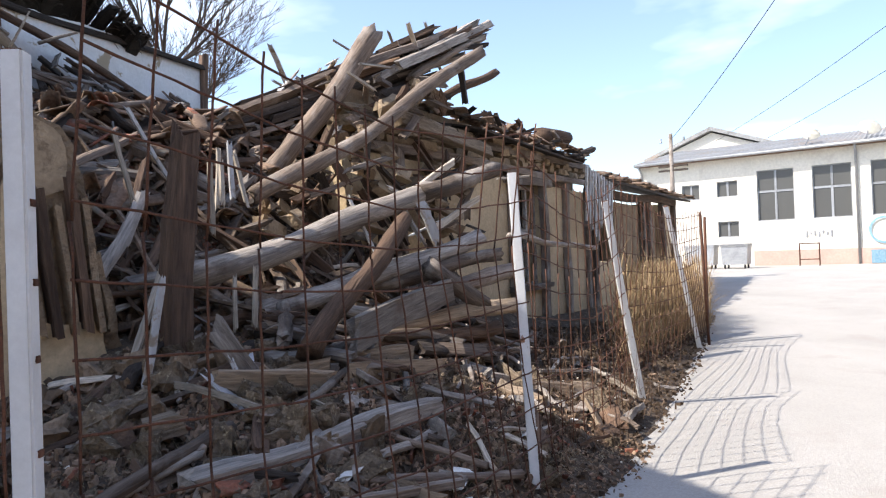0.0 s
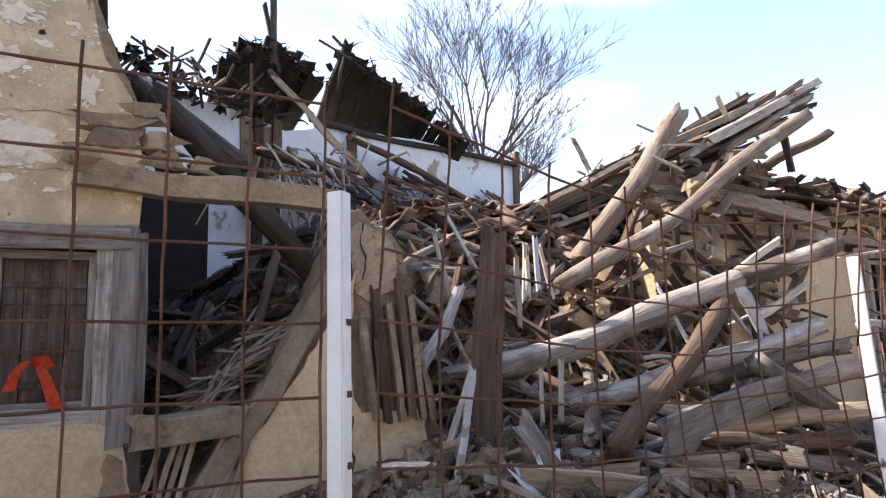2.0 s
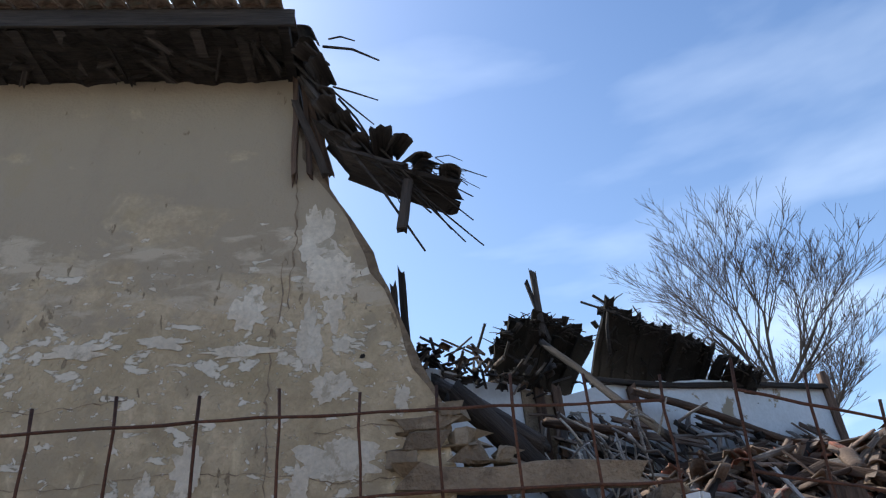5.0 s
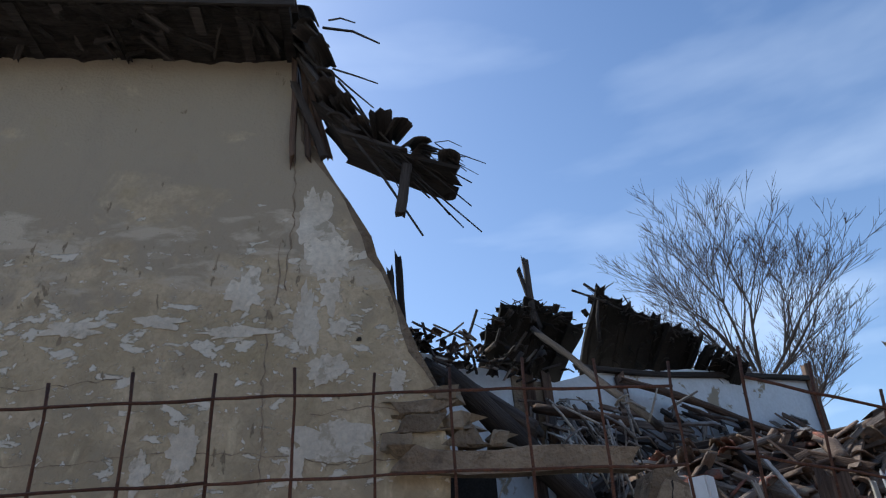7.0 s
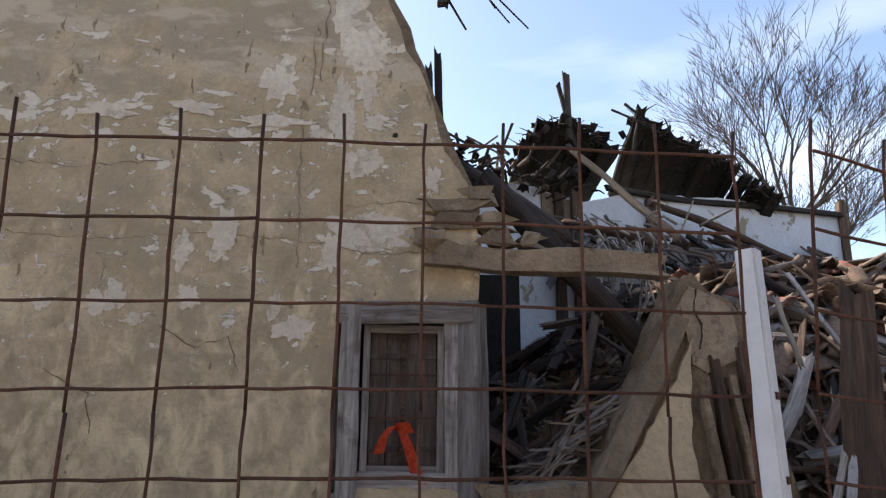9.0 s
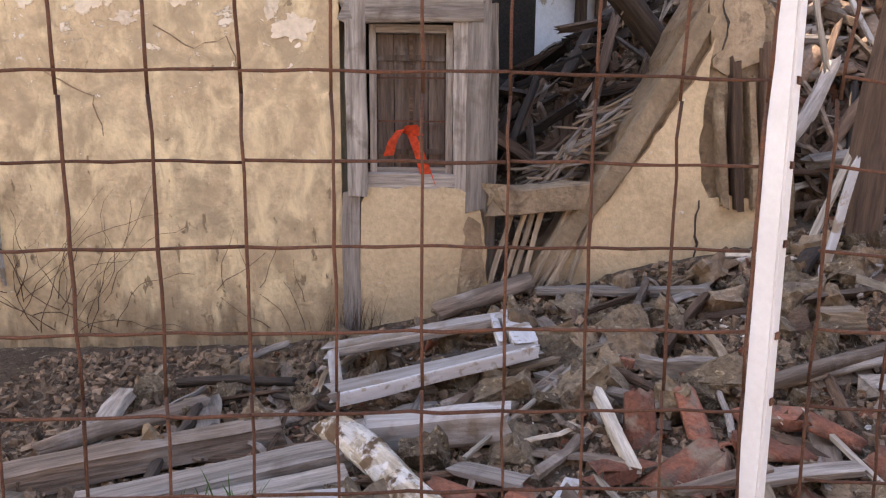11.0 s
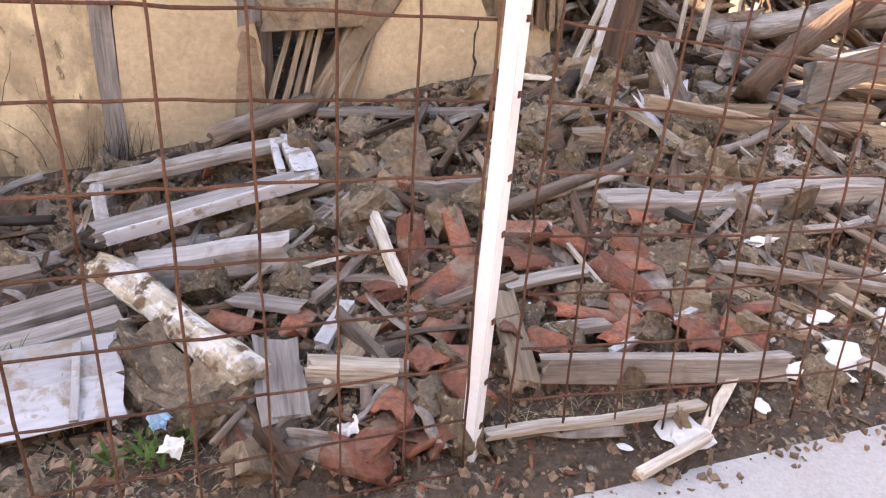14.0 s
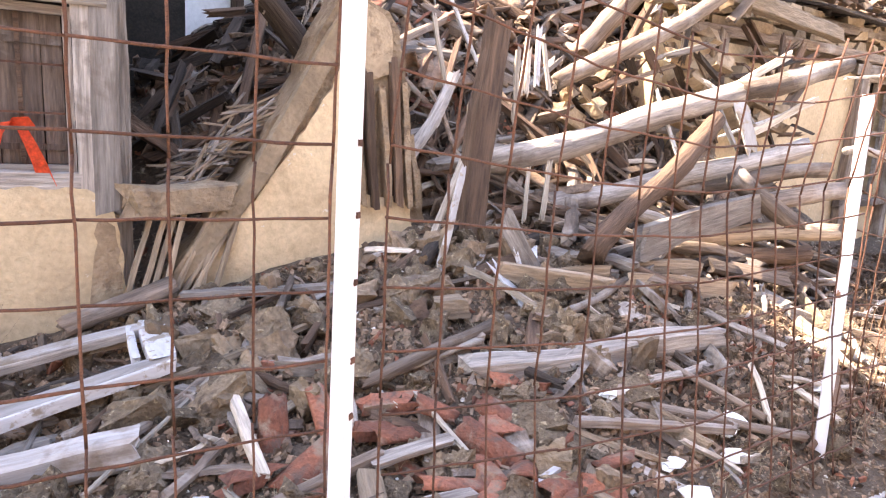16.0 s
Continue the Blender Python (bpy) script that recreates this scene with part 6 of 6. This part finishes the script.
    ("short_board", (2.5, 2.3, 0.32), (3.3, 2.0, 0.24), 0.05, 0.04, M_WOOD, False, "short weathered batten near the road"),
]
def rest(p, thick):
    """Settle a point that lies on the slope; what leans high stays."""
    z0 = heap_z(p[0], p[1], False)
    return p if p[2] - z0 > 0.3 else (p[0], p[1], min(p[2], z0 + 0.5 * thick + 0.06))


for nm, a, b, w, h, mt, lg, lab in NEAR:
    a, b = rest(a, h), rest(b, h)
    beam(nm, a, b, w, h, mt, lab, "log" if lg else "timber", log=lg, rag=0.3, wob=0.7)
# white painted door panel with nailed battens
door = empty("door_panel", along((-1.06, 2.07, 0.19), (-0.09, 2.17, 0.21), 20), "white-painted board panel with nailed battens, lying on the rubble", "door panel")
for k in range(2):
    part("board", timber(bmesh.new(), 0.98, 0.17, 0.022, rag=0.12, wob=0.1, seed=50 + k), M_WHITEWOOD, door).matrix_local = pose(0, -0.09 + 0.176 * k, 0)
for x in (0.15, 0.36, 0.84):
    part("batten", timber(bmesh.new(), 0.30, 0.025, 0.018, rag=0.3, wob=0.2, seed=int(x * 90)), M_WHITEWOOD, door).matrix_local = pose(x, -0.165, 0.022, 0, 0, 86)

# red tiles that can be told apart
for x, y, z, rx, ry, rz in ((1.12, 2.78, 0.36, 0, -60, 80), (1.37, 2.80, 0.34, 20, -40, 95), (1.90, 2.66, 0.40, 5, 20, -28), (1.10, 2.24, 0.26, 12, -10, 48), (1.62, 2.55, 0.34, -8, 6, 5), (2.02, 2.34, 0.30, 30, 15, -60), (1.82, 2.02, 0.24, 10, -12, 30), (1.36, 2.14, 0.24, 40, 8, 70), (1.72, 2.16, 0.25, -20, 5, -20), (0.80, 1.86, 0.18, 10, 10, 60), (0.92, 1.76, 0.17, 170, 0, 20), (0.62, 1.68, 0.13, 0, 20, -20), (2.2, 2.5, 0.36, 15, 25, -40), (2.05, 2.12, 0.26, -15, 5, 50), (1.2, 2.5, 0.31, 20, -25, 20), (2.35, 2.75, 0.40, 10, 10, -10), (0.98, 2.05, 0.21, -10, 5, 110), (2.15, 1.98, 0.22, 30, 0, 15), (0.3, 2.45, 0.25, 15, 0, 140), (-0.2, 2.32, 0.20, 30, 10, 20)):
    tagged(tile(None, pose(x, y, min(z - 0.01, heap_z(x, y, False) + 0.045), rx, ry, rz) @ Matrix.Diagonal((0.86, 0.85, 0.85, 1)), RED_TILES), "broken red clay roof tile lying on the rubble", "roof tile", "red roof tiles")

for x, y, a in ((1.55, 2.62, 10), (1.28, 2.42, 60), (2.1, 2.44, -25), (0.72, 1.75, 40), (1.9, 2.2, 80), (0.95, 2.52, 15), (2.5, 2.62, -40), (1.48, 2.02, 130), (1.05, 1.9, 100), (2.3, 2.2, 20), (1.7, 2.8, -10), (0.55, 2.4, 70)):
    d = Vector((math.cos(radians(a)), math.sin(radians(a)), RND.uniform(-0.3, 0.3))) * RND.uniform(0.08, 0.13)
    c = Vector((x, y, heap_z(x, y, False) + 0.05))
    beam("red_brick", c - d, c + d, 0.11, 0.06, M_TILE, "broken red brick lying on the rubble", "brick", rag=0.8, roll=RND.uniform(-30, 30), group="red bricks")
# plaster bits, papers, grass, plastic
for x, y, z, s in ((1.80, 1.55, 0.09, 0.10), (2.90, 2.48, 0.37, 0.10), (2.76, 1.75, 0.16, 0.085), (2.82, 1.95, 0.21, 0.06), (3.31, 2.04, 0.24, 0.06), (2.45, 1.72, 0.12, 0.05), (2.7, 1.65, 0.08, 0.04), (3.2, 1.9, 0.2, 0.06), (2.2, 1.6, 0.07, 0.035), (3.45, 2.1, 0.28, 0.07), (1.55, 1.55, 0.07, 0.03), (2.9, 1.62, 0.06, 0.03), (4.4, 2.2, 0.27, 0.09), (5.0, 2.1, 0.2, 0.08)):
    bm = bmesh.new()
    bmesh.ops.create_icosphere(bm, subdivisions=2, radius=s)
    for v in bm.verts:
        n_ = 0.8 * noise.noise(v.co * (1.6 / s) + Vector((x * 9, y * 9, 0)))
        v.co = Vector((v.co.x * (1 + n_), v.co.y * (0.8 + n_), v.co.z * (0.22 + 0.2 * n_)))
    o = part("plaster_chunk", bm, M_PLASTERBIT)
    o.matrix_world = pose(x, y, min(z, heap_z(x, y, False) + 0.03), RND.uniform(-25, 25), RND.uniform(-25, 25), RND.uniform(0, 360))
    tagged(o, "broken chunk of white lime plaster on the rubble", "plaster", "plaster chunks")
beam("painted_board", (2.86, 3.58, 0.74), (2.96, 3.44, 0.56), 0.16, 0.02, M_WHITEWOOD, "small pale blue-white broken board on the heap", "board", rag=1.2)
bm = bmesh.new()
for i in range(90):
    c = Vector((-0.55 + RND.gauss(0, 0.12), 2.28 + RND.gauss(0, 0.07), 0.17))
    blade(bm, c, Vector((RND.uniform(-0.07, 0.07), RND.uniform(-0.07, 0.07), RND.uniform(0.05, 0.12))), 0.0035, 0.01)
for i in range(40):
    c = Vector((-0.02 + RND.gauss(0, 0.06), 1.88 + RND.gauss(0, 0.05), 0.10))
    blade(bm, c, Vector((RND.uniform(-0.06, 0.06), RND.uniform(-0.06, 0.06), RND.uniform(0.03, 0.07))), 0.008, 0.01)
tagged(part("grass_tuft", bm, M_GRASS), "small tufts of fresh green grass in the rubble", "grass", kind="stuff")
for x, y, z, rz, mt, lab in ((0.04, 1.95, 0.16, 20, M_PLASTIC, "crumpled blue plastic wrapper"), (0.08, 1.84, 0.14, 70, M_PLASTERBIT, "crumpled pale paper scrap"), (0.62, 1.78, 0.15, 0, M_PLASTERBIT, "crumpled pale paper scrap")):
    bm = bmesh.new()
    bmesh.ops.create_grid(bm, x_segments=6, y_segments=5, size=0.032)
    for v in bm.verts:
        v.co += Vector((0.012 * noise.noise(v.co * 50 + Vector((z, x * 20, y))), 0.014 * noise.noise(v.co * 45 + Vector((x * 9, z, y))), 0.045 * noise.noise(v.co * 40 + Vector((x * 30, y, z)))))
    bmesh.ops.solidify(bm, geom=bm.faces[:], thickness=0.002)
    o = part("litter", bm, mt)
    o.matrix_world = pose(x, y, z, 15, -20, rz)
    tagged(o, lab + " on the rubble", "litter", "litter")


# ---- scattered debris, many pieces on shared meshes ----
def stock(materials, n, length, w, h, log=False, rag=1.0):
    out = []
    for i in range(n):
        SEED[0] += 1
        bm = timber(bmesh.new(), length, w, h, log, rag, 1.0, SEED[0], seg=4)
        me = bpy.data.meshes.new("debris")
        bm.to_mesh(me)
        bm.free()
        me.materials.append(materials[i % len(materials)])
        out.append((me, length))
    return out


PLANKS = stock((M_WOOD, M_GREY, M_BROWN, M_TAN, M_WOOD, M_GREY), 12, 1.0, 0.11, 0.035)
POLES = stock((M_WOOD, M_BROWN, M_GREY, M_DARK), 8, 1.0, 0.075, 0.07, True)
LATHS = stock((M_LATH, M_GREY, M_WOOD, M_BROWN), 8, 1.0, 0.035, 0.018, rag=2.0)
DARKS = stock((M_DARK, M_BROWN, M_DARK), 9, 1.0, 0.10, 0.06)


def islands(m):
    """Piece by piece variation for joined rubble."""
    nt_ = m.node_tree
    b_ = nt_.nodes["Principled BSDF"]
    s_ = b_.inputs["Base Color"].links[0].from_socket
    g_ = nt_.nodes.new("ShaderNodeNewGeometry")
    r_ = nt_.nodes.new("ShaderNodeMapRange")
    r_.inputs["To Min"].default_value, r_.inputs["To Max"].default_value = 0.45, 1.45
    nt_.links.new(g_.outputs["Random Per Island"], r_.inputs["Value"])
    x_ = nt_.nodes.new("ShaderNodeMix")
    x_.data_type, x_.blend_type = "RGBA", "MULTIPLY"
    x_.inputs["Factor"].default_value = 1.0
    nt_.links.new(s_, x_.inputs["A"])
    nt_.links.new(r_.outputs[0], x_.inputs["B"])
    nt_.links.new(x_.outputs["Result"], b_.inputs["Base Color"])
    return m


M_CHIP = islands(mat("rubble_chip", (0.30, 0.205, 0.138), (0.17, 0.112, 0.075), 20.0, bump=0.5, vary=0.0))
M_SPLINTER = islands(mat("wood_splinter", (0.24, 0.17, 0.12), (0.10, 0.07, 0.05), 20.0, bump=0.4, vary=0.0))
M_SHARD = islands(mat("tile_shard", (0.28, 0.11, 0.065), (0.18, 0.08, 0.055), 20.0, bump=0.4, vary=0.0))
M_BIT = islands(mat("plaster_crumb", (0.75, 0.73, 0.68), (0.6, 0.57, 0.5), 20.0, bump=0.3, vary=0.0))


def strew(kind, name, label, category, group, x0, x1, y0, y1, n, lmin, lmax, lift=0.03, tilt=0.12, ang=None, seed=1, thick=(0.7, 1.4), keep=999):
    r = random.Random(seed)
    joined = {}
    made = 0
    for _ in range(n):
        x, y = r.uniform(x0, x1), r.uniform(y0, y1)
        L = r.uniform(lmin, lmax)
        a = r.uniform(0, math.pi * 2) if ang is None else r.gauss(ang, 0.55)
        d = Vector((math.cos(a), math.sin(a), 0)) * L / 2
        p, q = Vector((x, y, 0)) - d, Vector((x, y, 0)) + d
        if min(p.y, q.y) < heap_edge(x) + 0.05:
            continue
        if name == "plank" and -1.4 < x < 0.15 and y < 2.35:
            continue
        if (p.y < 4.6) != (q.y < 4.6) and min(p.x, q.x) < 2.9:
            continue
        if y < 4.7 and max(p.y, q.y) > 4.42 and min(p.x, q.x) < 2.9:
            continue
        p.z = heap_z(p.x, p.y, False) + lift + r.uniform(-1, 1) * tilt * L
        q.z = heap_z(q.x, q.y, False) + lift + r.uniform(-1, 1) * tilt * L
        me, base = r.choice(kind)
        s = r.uniform(*thick)
        m = along(p, q, r.uniform(0, 180)) @ Matrix.Diagonal((L / base, s, s * r.uniform(0.8, 1.2), 1))
        made += 1
        if made <= keep:
            ob = new(name, me)
            ob.matrix_world = m
            tagged(ob, label, category, group)
        else:
            vs, fs = joined.setdefault(me.materials[0], ([], []))
            k = len(vs)
            vs.extend(m @ v.co for v in me.vertices)
            fs.extend(tuple(k + i for i in f.vertices) for f in me.polygons)
    for mt, (vs, fs) in joined.items():
        me = bpy.data.meshes.new("heap_" + name)
        me.from_pydata(vs, [], fs)
        me.materials.append(M_SPLINTER)
        tagged(new("heap_timber", me), "tangle of broken " + name + "s filling the heap", "rubble", kind="stuff")


def heap_edge(x):
    return lerp_table(x, [(-4, 1.25), (2.5, 1.42), (4.5, 1.5), (6.7, 1.85), (11.5, 2.75), (15, 3.4)])


# front slope
strew(PLANKS, "plank", "weathered broken plank lying in the rubble", "plank", "planks in the rubble", -1.6, 6.0, 1.8, 4.0, 110, 0.15, 0.6, 0.03, 0.12, None, 1)
strew(LATHS, "lath", "thin split lath lying in the rubble", "lath", "laths in the rubble", -1.2, 7.5, 1.6, 4.4, 160, 0.12, 0.6, 0.05, 0.15, None, 2)
strew(POLES, "stick", "weathered round stick lying in the rubble", "stick", "sticks in the rubble", -1.2, 7.0, 1.8, 4.4, 60, 0.2, 0.8, 0.04, 0.10, None, 3, (0.3, 0.8))
# heap behind the wall line: tangled rafters and boards
strew(DARKS, "rafter", "dark broken rafter tangled in the heap", "rafter", "rafters in the heap", 1.1, 6.5, 4.9, 8.2, 170, 0.4, 1.5, 0.10, 0.22, None, 4, (0.4, 1.0))
strew(PLANKS, "plank", "weathered broken plank tangled in the heap", "plank", "planks in the heap", 2.4, 6.6, 4.4, 7.4, 230, 0.3, 1.2, 0.12, 0.24, None, 5, (0.45, 1.0), keep=70)
strew(POLES, "pole", "weathered round pole tangled in the heap", "pole", "poles in the heap", 2.6, 7.0, 3.9, 7.0, 130, 0.4, 1.5, 0.12, 0.20, 0.3, 6, (0.7, 1.7))
strew(LATHS, "lath", "thin split lath tangled in the heap", "lath", "laths in the heap", 1.2, 6.8, 4.3, 7.6, 200, 0.2, 0.8, 0.16, 0.3, None, 7, (0.7, 1.5), keep=110)
strew(DARKS, "rafter", "dark broken rafter in the gutted room", "rafter", "rafters in the room", 0.9, 2.4, 5.1, 7.2, 60, 0.4, 1.3, 0.15, 0.3, None, 8, (0.5, 1.0))
strew(POLES, "pole", "weathered pole low in the heap", "pole", "poles in the heap", 3.6, 7.2, 3.5, 4.6, 42, 0.5, 1.4, 0.10, 0.14, -0.25, 9, (0.8, 1.8))
strew(PLANKS, "plank", "weathered plank low in the heap", "plank", "planks in the heap", 3.2, 8.0, 3.2, 4.8, 40, 0.3, 1.1, 0.08, 0.14, -0.2, 10, (0.8, 1.5))
# broken boards leaning on the foot of the rear wall
r = random.Random(77)
for i in range(170):
    x = r.uniform(1.7, 6.9)
    z = 4.42 + 0.12 * math.sin(x * 3.1) - r.random() ** 1.4 * 0.9
    L = r.uniform(0.35, 1.1)
    kind = r.choice((PLANKS, LATHS, DARKS, LATHS, POLES))
    me, base = r.choice(kind)
    q = BM @ Vector((x, -0.08 - 0.5 * (4.55 - z) * r.random(), z))
    p = q + (BM.to_3x3() @ Vector((r.uniform(-0.8, 0.8), r.uniform(-0.9, -0.3), r.uniform(-0.9, -0.1)))).normalized() * L
    ob = new("broken_board", me)
    ob.matrix_world = along(p, q, r.uniform(0, 180)) @ Matrix.Diagonal((L / base, 0.9, 0.9, 1))
    tagged(ob, "splintered board piled against the white rear wall", "board", "boards against the rear wall")
# sagged lower roof: pieces of board and tile over the back heap
r = random.Random(12)
for i in range(190):
    x, y = r.uniform(2.6, 5.4), r.uniform(5.4, 8.2)
    tagged(tile(None, pose(x, y, heap_z(x, y, False) + r.uniform(0.05, 0.22), r.uniform(-50, 50), r.uniform(-50, 50), r.uniform(0, 360)), TILES + RED_TILES[:2]), "old clay roof tile fallen on the heap", "roof tile", "tiles on the heap")
for i in range(40):
    x, y = r.uniform(-0.6, 3.4), r.uniform(1.65, 3.2)
    if r.random() > math.exp(-((x - 1.5) / 1.1) ** 2):
        continue
    tagged(tile(None, pose(x, y, heap_z(x, y, False) + r.uniform(-0.03, 0.03), r.uniform(-40, 40), r.uniform(-25, 25), r.uniform(0, 360)) @ Matrix.Diagonal((0.8, 0.85, 0.8, 1)), RED_TILES), "broken red clay roof tile lying on the rubble", "roof tile", "red roof tiles")
# clods of mud brick
M_CLOD = mat("straw_mud_clod", (0.245, 0.185, 0.125), (0.13, 0.095, 0.064), 14.0, bump=1.0, fine=60.0, vary=0.35, spots=((0.40, 0.325, 0.215), 30.0, 0.60, 0.66), spots2=((0.09, 0.066, 0.046), 18.0, 0.58, 0.68), grain=0.3, bdist=0.03)
CLODS = []
for i in range(12):
    cr_ = random.Random(300 + i)
    bm = bmesh.new()
    for sx in (-1, 1):
        for sy in (-1, 1):
            for sz in (-1, 1):
                bm.verts.new((sx * 0.115 * cr_.uniform(0.55, 1.1), sy * 0.085 * cr_.uniform(0.55, 1.1), sz * 0.055 * cr_.uniform(0.6, 1.15)))
    for _ in range(5):
        bm.verts.new(Vector((cr_.uniform(-1, 1) * 0.12, cr_.uniform(-1, 1) * 0.09, cr_.uniform(-1, 1) * 0.06)))
    bmesh.ops.convex_hull(bm, input=bm.verts)
    bmesh.ops.delete(bm, geom=[v for v in bm.verts if not v.link_faces], context="VERTS")
    bmesh.ops.subdivide_edges(bm, edges=bm.edges[:], cuts=3, use_grid_fill=True)
    bmesh.ops.triangulate(bm, faces=bm.faces[:])
    for v in bm.verts:
        k = 0.22 * noise.noise(v.co * 18 + Vector((i * 5, 0, 0))) + 0.16 * noise.noise(v.co * 48 + Vector((0, i * 5, 0)))
        v.co *= 1 + k * 1.6
    me = bpy.data.meshes.new("clod")
    bm.to_mesh(me)
    bm.free()
    me.materials.append((M_CLOD, M_CLOD, M_STONE, M_CLOD, M_MUD)[i % 5])
    CLODS.append(me)
for i in range(230):
    x, y = r.uniform(-1.4, 6.0), r.uniform(1.6, 4.35)
    if y < heap_edge(x) + 0.15:
        continue
    ob = new("clod", r.choice(CLODS))
    s = 0.25 + 0.95 * r.random() ** 2
    ob.matrix_world = pose(x, y, heap_z(x, y, False) + 0.02, r.uniform(0, 360), r.uniform(0, 360), r.uniform(0, 360)) @ Matrix.Diagonal((s, s, s, 1))
    tagged(ob, "crumbled clod of straw-bound mud brick", "clod", "mud clods")

for i in range(95):
    x, y = r.uniform(0.3, 3.6), r.uniform(2.9, 4.3)
    ob = new("clod", r.choice(CLODS))
    s = 0.4 + 1.1 * r.random() ** 1.5
    ob.matrix_world = pose(x, y, heap_z(x, y, False) + 0.03, r.uniform(0, 360), r.uniform(0, 360), r.uniform(0, 360)) @ Matrix.Diagonal((s, s, s, 1))
    tagged(ob, "crumbled clod of straw-bound mud brick", "clod", "mud clods")

# larger broken mud bricks that stand out of the slope
for x, y, s in ((-0.0, 2.26, 1.5), (0.21, 2.02, 1.3), (0.94, 1.89, 0.9), (2.32, 2.41, 1.3), (2.36, 2.23, 1.1), (2.39, 2.61, 1.0), (0.94, 3.16, 1.5), (2.3, 3.75, 1.7), (2.74, 3.89, 1.5), (2.14, 3.56, 1.3), (1.1, 3.21, 1.3), (2.99, 2.44, 1.2), (0.9, 3.52, 1.2), (1.13, 4.04, 1.2), (0.01, 2.27, 1.5), (0.17, 2.04, 1.3), (1.6, 3.67, 1.1), (2.19, 2.04, 1.0)):
    ob = new("mud_brick", r.choice(CLODS[:2] + CLODS[3:4]))
    ob.matrix_world = pose(x, y, heap_z(x, y, False) + 0.02, r.uniform(-40, 40), r.uniform(-30, 30), r.uniform(0, 360)) @ Matrix.Diagonal((s, s, s * 1.1, 1))
    tagged(ob, "broken straw-bound mud brick half sunk in rubble", "mud brick", "broken mud bricks")

# fine rubble: chips and splinters too small to count, straw
def chips(n, x0, x1, y0, y1, smin, smax, material, name, label, seed, flat=0.5, longer=1.0):
    r = random.Random(seed)
    verts, faces = [], []
    for _ in range(n):
        x, y = r.uniform(x0, x1), r.uniform(y0, y1)
        if y < heap_edge(x) - 0.08 + 0.3 * r.random() ** 2 or (4.40 < y < 4.95 and x < 2.9):
            continue
        m = Euler((r.uniform(0, 6.3), r.uniform(0, 6.3), r.uniform(0, 6.3))).to_matrix()
        s = smin + (smax - smin) * r.random() ** 2.2 * (0.55 if y < heap_edge(x) + 0.45 else 1.0)
        c = Vector((x, y, max(heap_z(x, y), 0.0) + s * 0.25))
        k = len(verts)
        for sx in (-1, 1):
            for sy in (-1, 1):
                for sz in (-1, 1):
                    verts.append(c + m @ Vector((sx * s * longer * r.uniform(0.6, 1), sy * s * r.uniform(0.4, 1), sz * s * flat * r.uniform(0.5, 1))))
        faces += [tuple(k + i for i in f) for f in ((0, 1, 3, 2), (4, 6, 7, 5), (0, 4, 5, 1), (2, 3, 7, 6), (0, 2, 6, 4), (1, 5, 7, 3))]
    me = bpy.data.meshes.new(name)
    me.from_pydata(verts, [], faces)
    me.materials.append(material)
    tagged(new(name, me), label, "rubble", kind="stuff")


chips(24000, -2.2, 5.2, 1.3, 4.45, 0.004, 0.034, M_CHIP, "rubble_chips", "crushed mud plaster and stone chips", 31)
chips(4500, -2.0, 8.5, 1.4, 8.0, 0.006, 0.018, M_SPLINTER, "splinters", "loose wood splinters over the rubble", 32, 0.5, 6.0)
chips(1300, -0.8, 5.0, 1.5, 7.5, 0.015, 0.05, M_SHARD, "tile_shards", "broken red tile shards in the rubble", 33, 0.25)
chips(420, -0.5, 6.5, 1.42, 4.0, 0.004, 0.018, M_BIT, "plaster_crumbs", "white plaster crumbs scattered on the rubble", 34)
chips(4200, 1.0, 6.5, 4.6, 8.2, 0.02, 0.075, M_SPLINTER, "broken_boards", "short broken boards filling the heap", 35, 0.25, 2.0)
bm = bmesh.new()
for i in range(15000):
    cx, cy = r.uniform(-0.8, 5.0), r.uniform(1.7, 4.4)
    if noise.noise(Vector((cx * 1.7, cy * 1.7, 4))) < 0.0:
        continue
    a = r.uniform(0, 6.3)
    blade(bm, Vector((cx, cy, heap_z(cx, cy) + 0.005)), Vector((math.cos(a), math.sin(a), r.uniform(-0.1, 0.7))) * r.uniform(0.03, 0.11), 0.0014, 0.006)
tagged(part("straw", bm, M_STRAW), "loose straw from crumbled mud bricks", "straw", kind="stuff")
# leaf brown made extra dark to stand in for shade on this ground
M_LEAF = islands(mat("leaf_litter", (0.105, 0.07, 0.045), (0.06, 0.042, 0.029), 20.0, bump=0.3, vary=0.0))
chips(11000, 3.2, 12.0, 1.45, 4.8, 0.012, 0.04, M_LEAF, "leaf_litter", "brown dead leaves and earth crumbs by the fence", 36, 0.12)
chips(1500, 2.4, 6.0, 4.8, 8.2, 0.02, 0.06, M_SHARD, "tile_shards", "broken red tile shards on the heap", 37, 0.25)
# thin dead stems along the fence and the wall foot
bm = bmesh.new()
for i in range(240):
    if i % 3 == 0:
        x = r.gauss(-0.28, 0.12)
        p = Vector((x, 4.47, heap_z(x, 4.4, False)))
        d = Vector((r.uniform(-0.2, 0.2), r.uniform(-0.12, -0.02), r.uniform(0.1, 0.4)))
    else:
        x = r.uniform(3.6, 9.0)
        p = Vector((x, heap_edge(x) + r.uniform(0.1, 1.2), 0.1))
        d = Vector((r.uniform(-0.4, 0.4), r.uniform(-0.3, 0.3), r.uniform(0.2, 0.9)))
    blade(bm, p, d, 0.0025, r.uniform(-0.03, 0.06))
tagged(part("dead_stems", bm, M_BROWN), "thin dead weed stems by wall and fence", "weeds", kind="stuff")
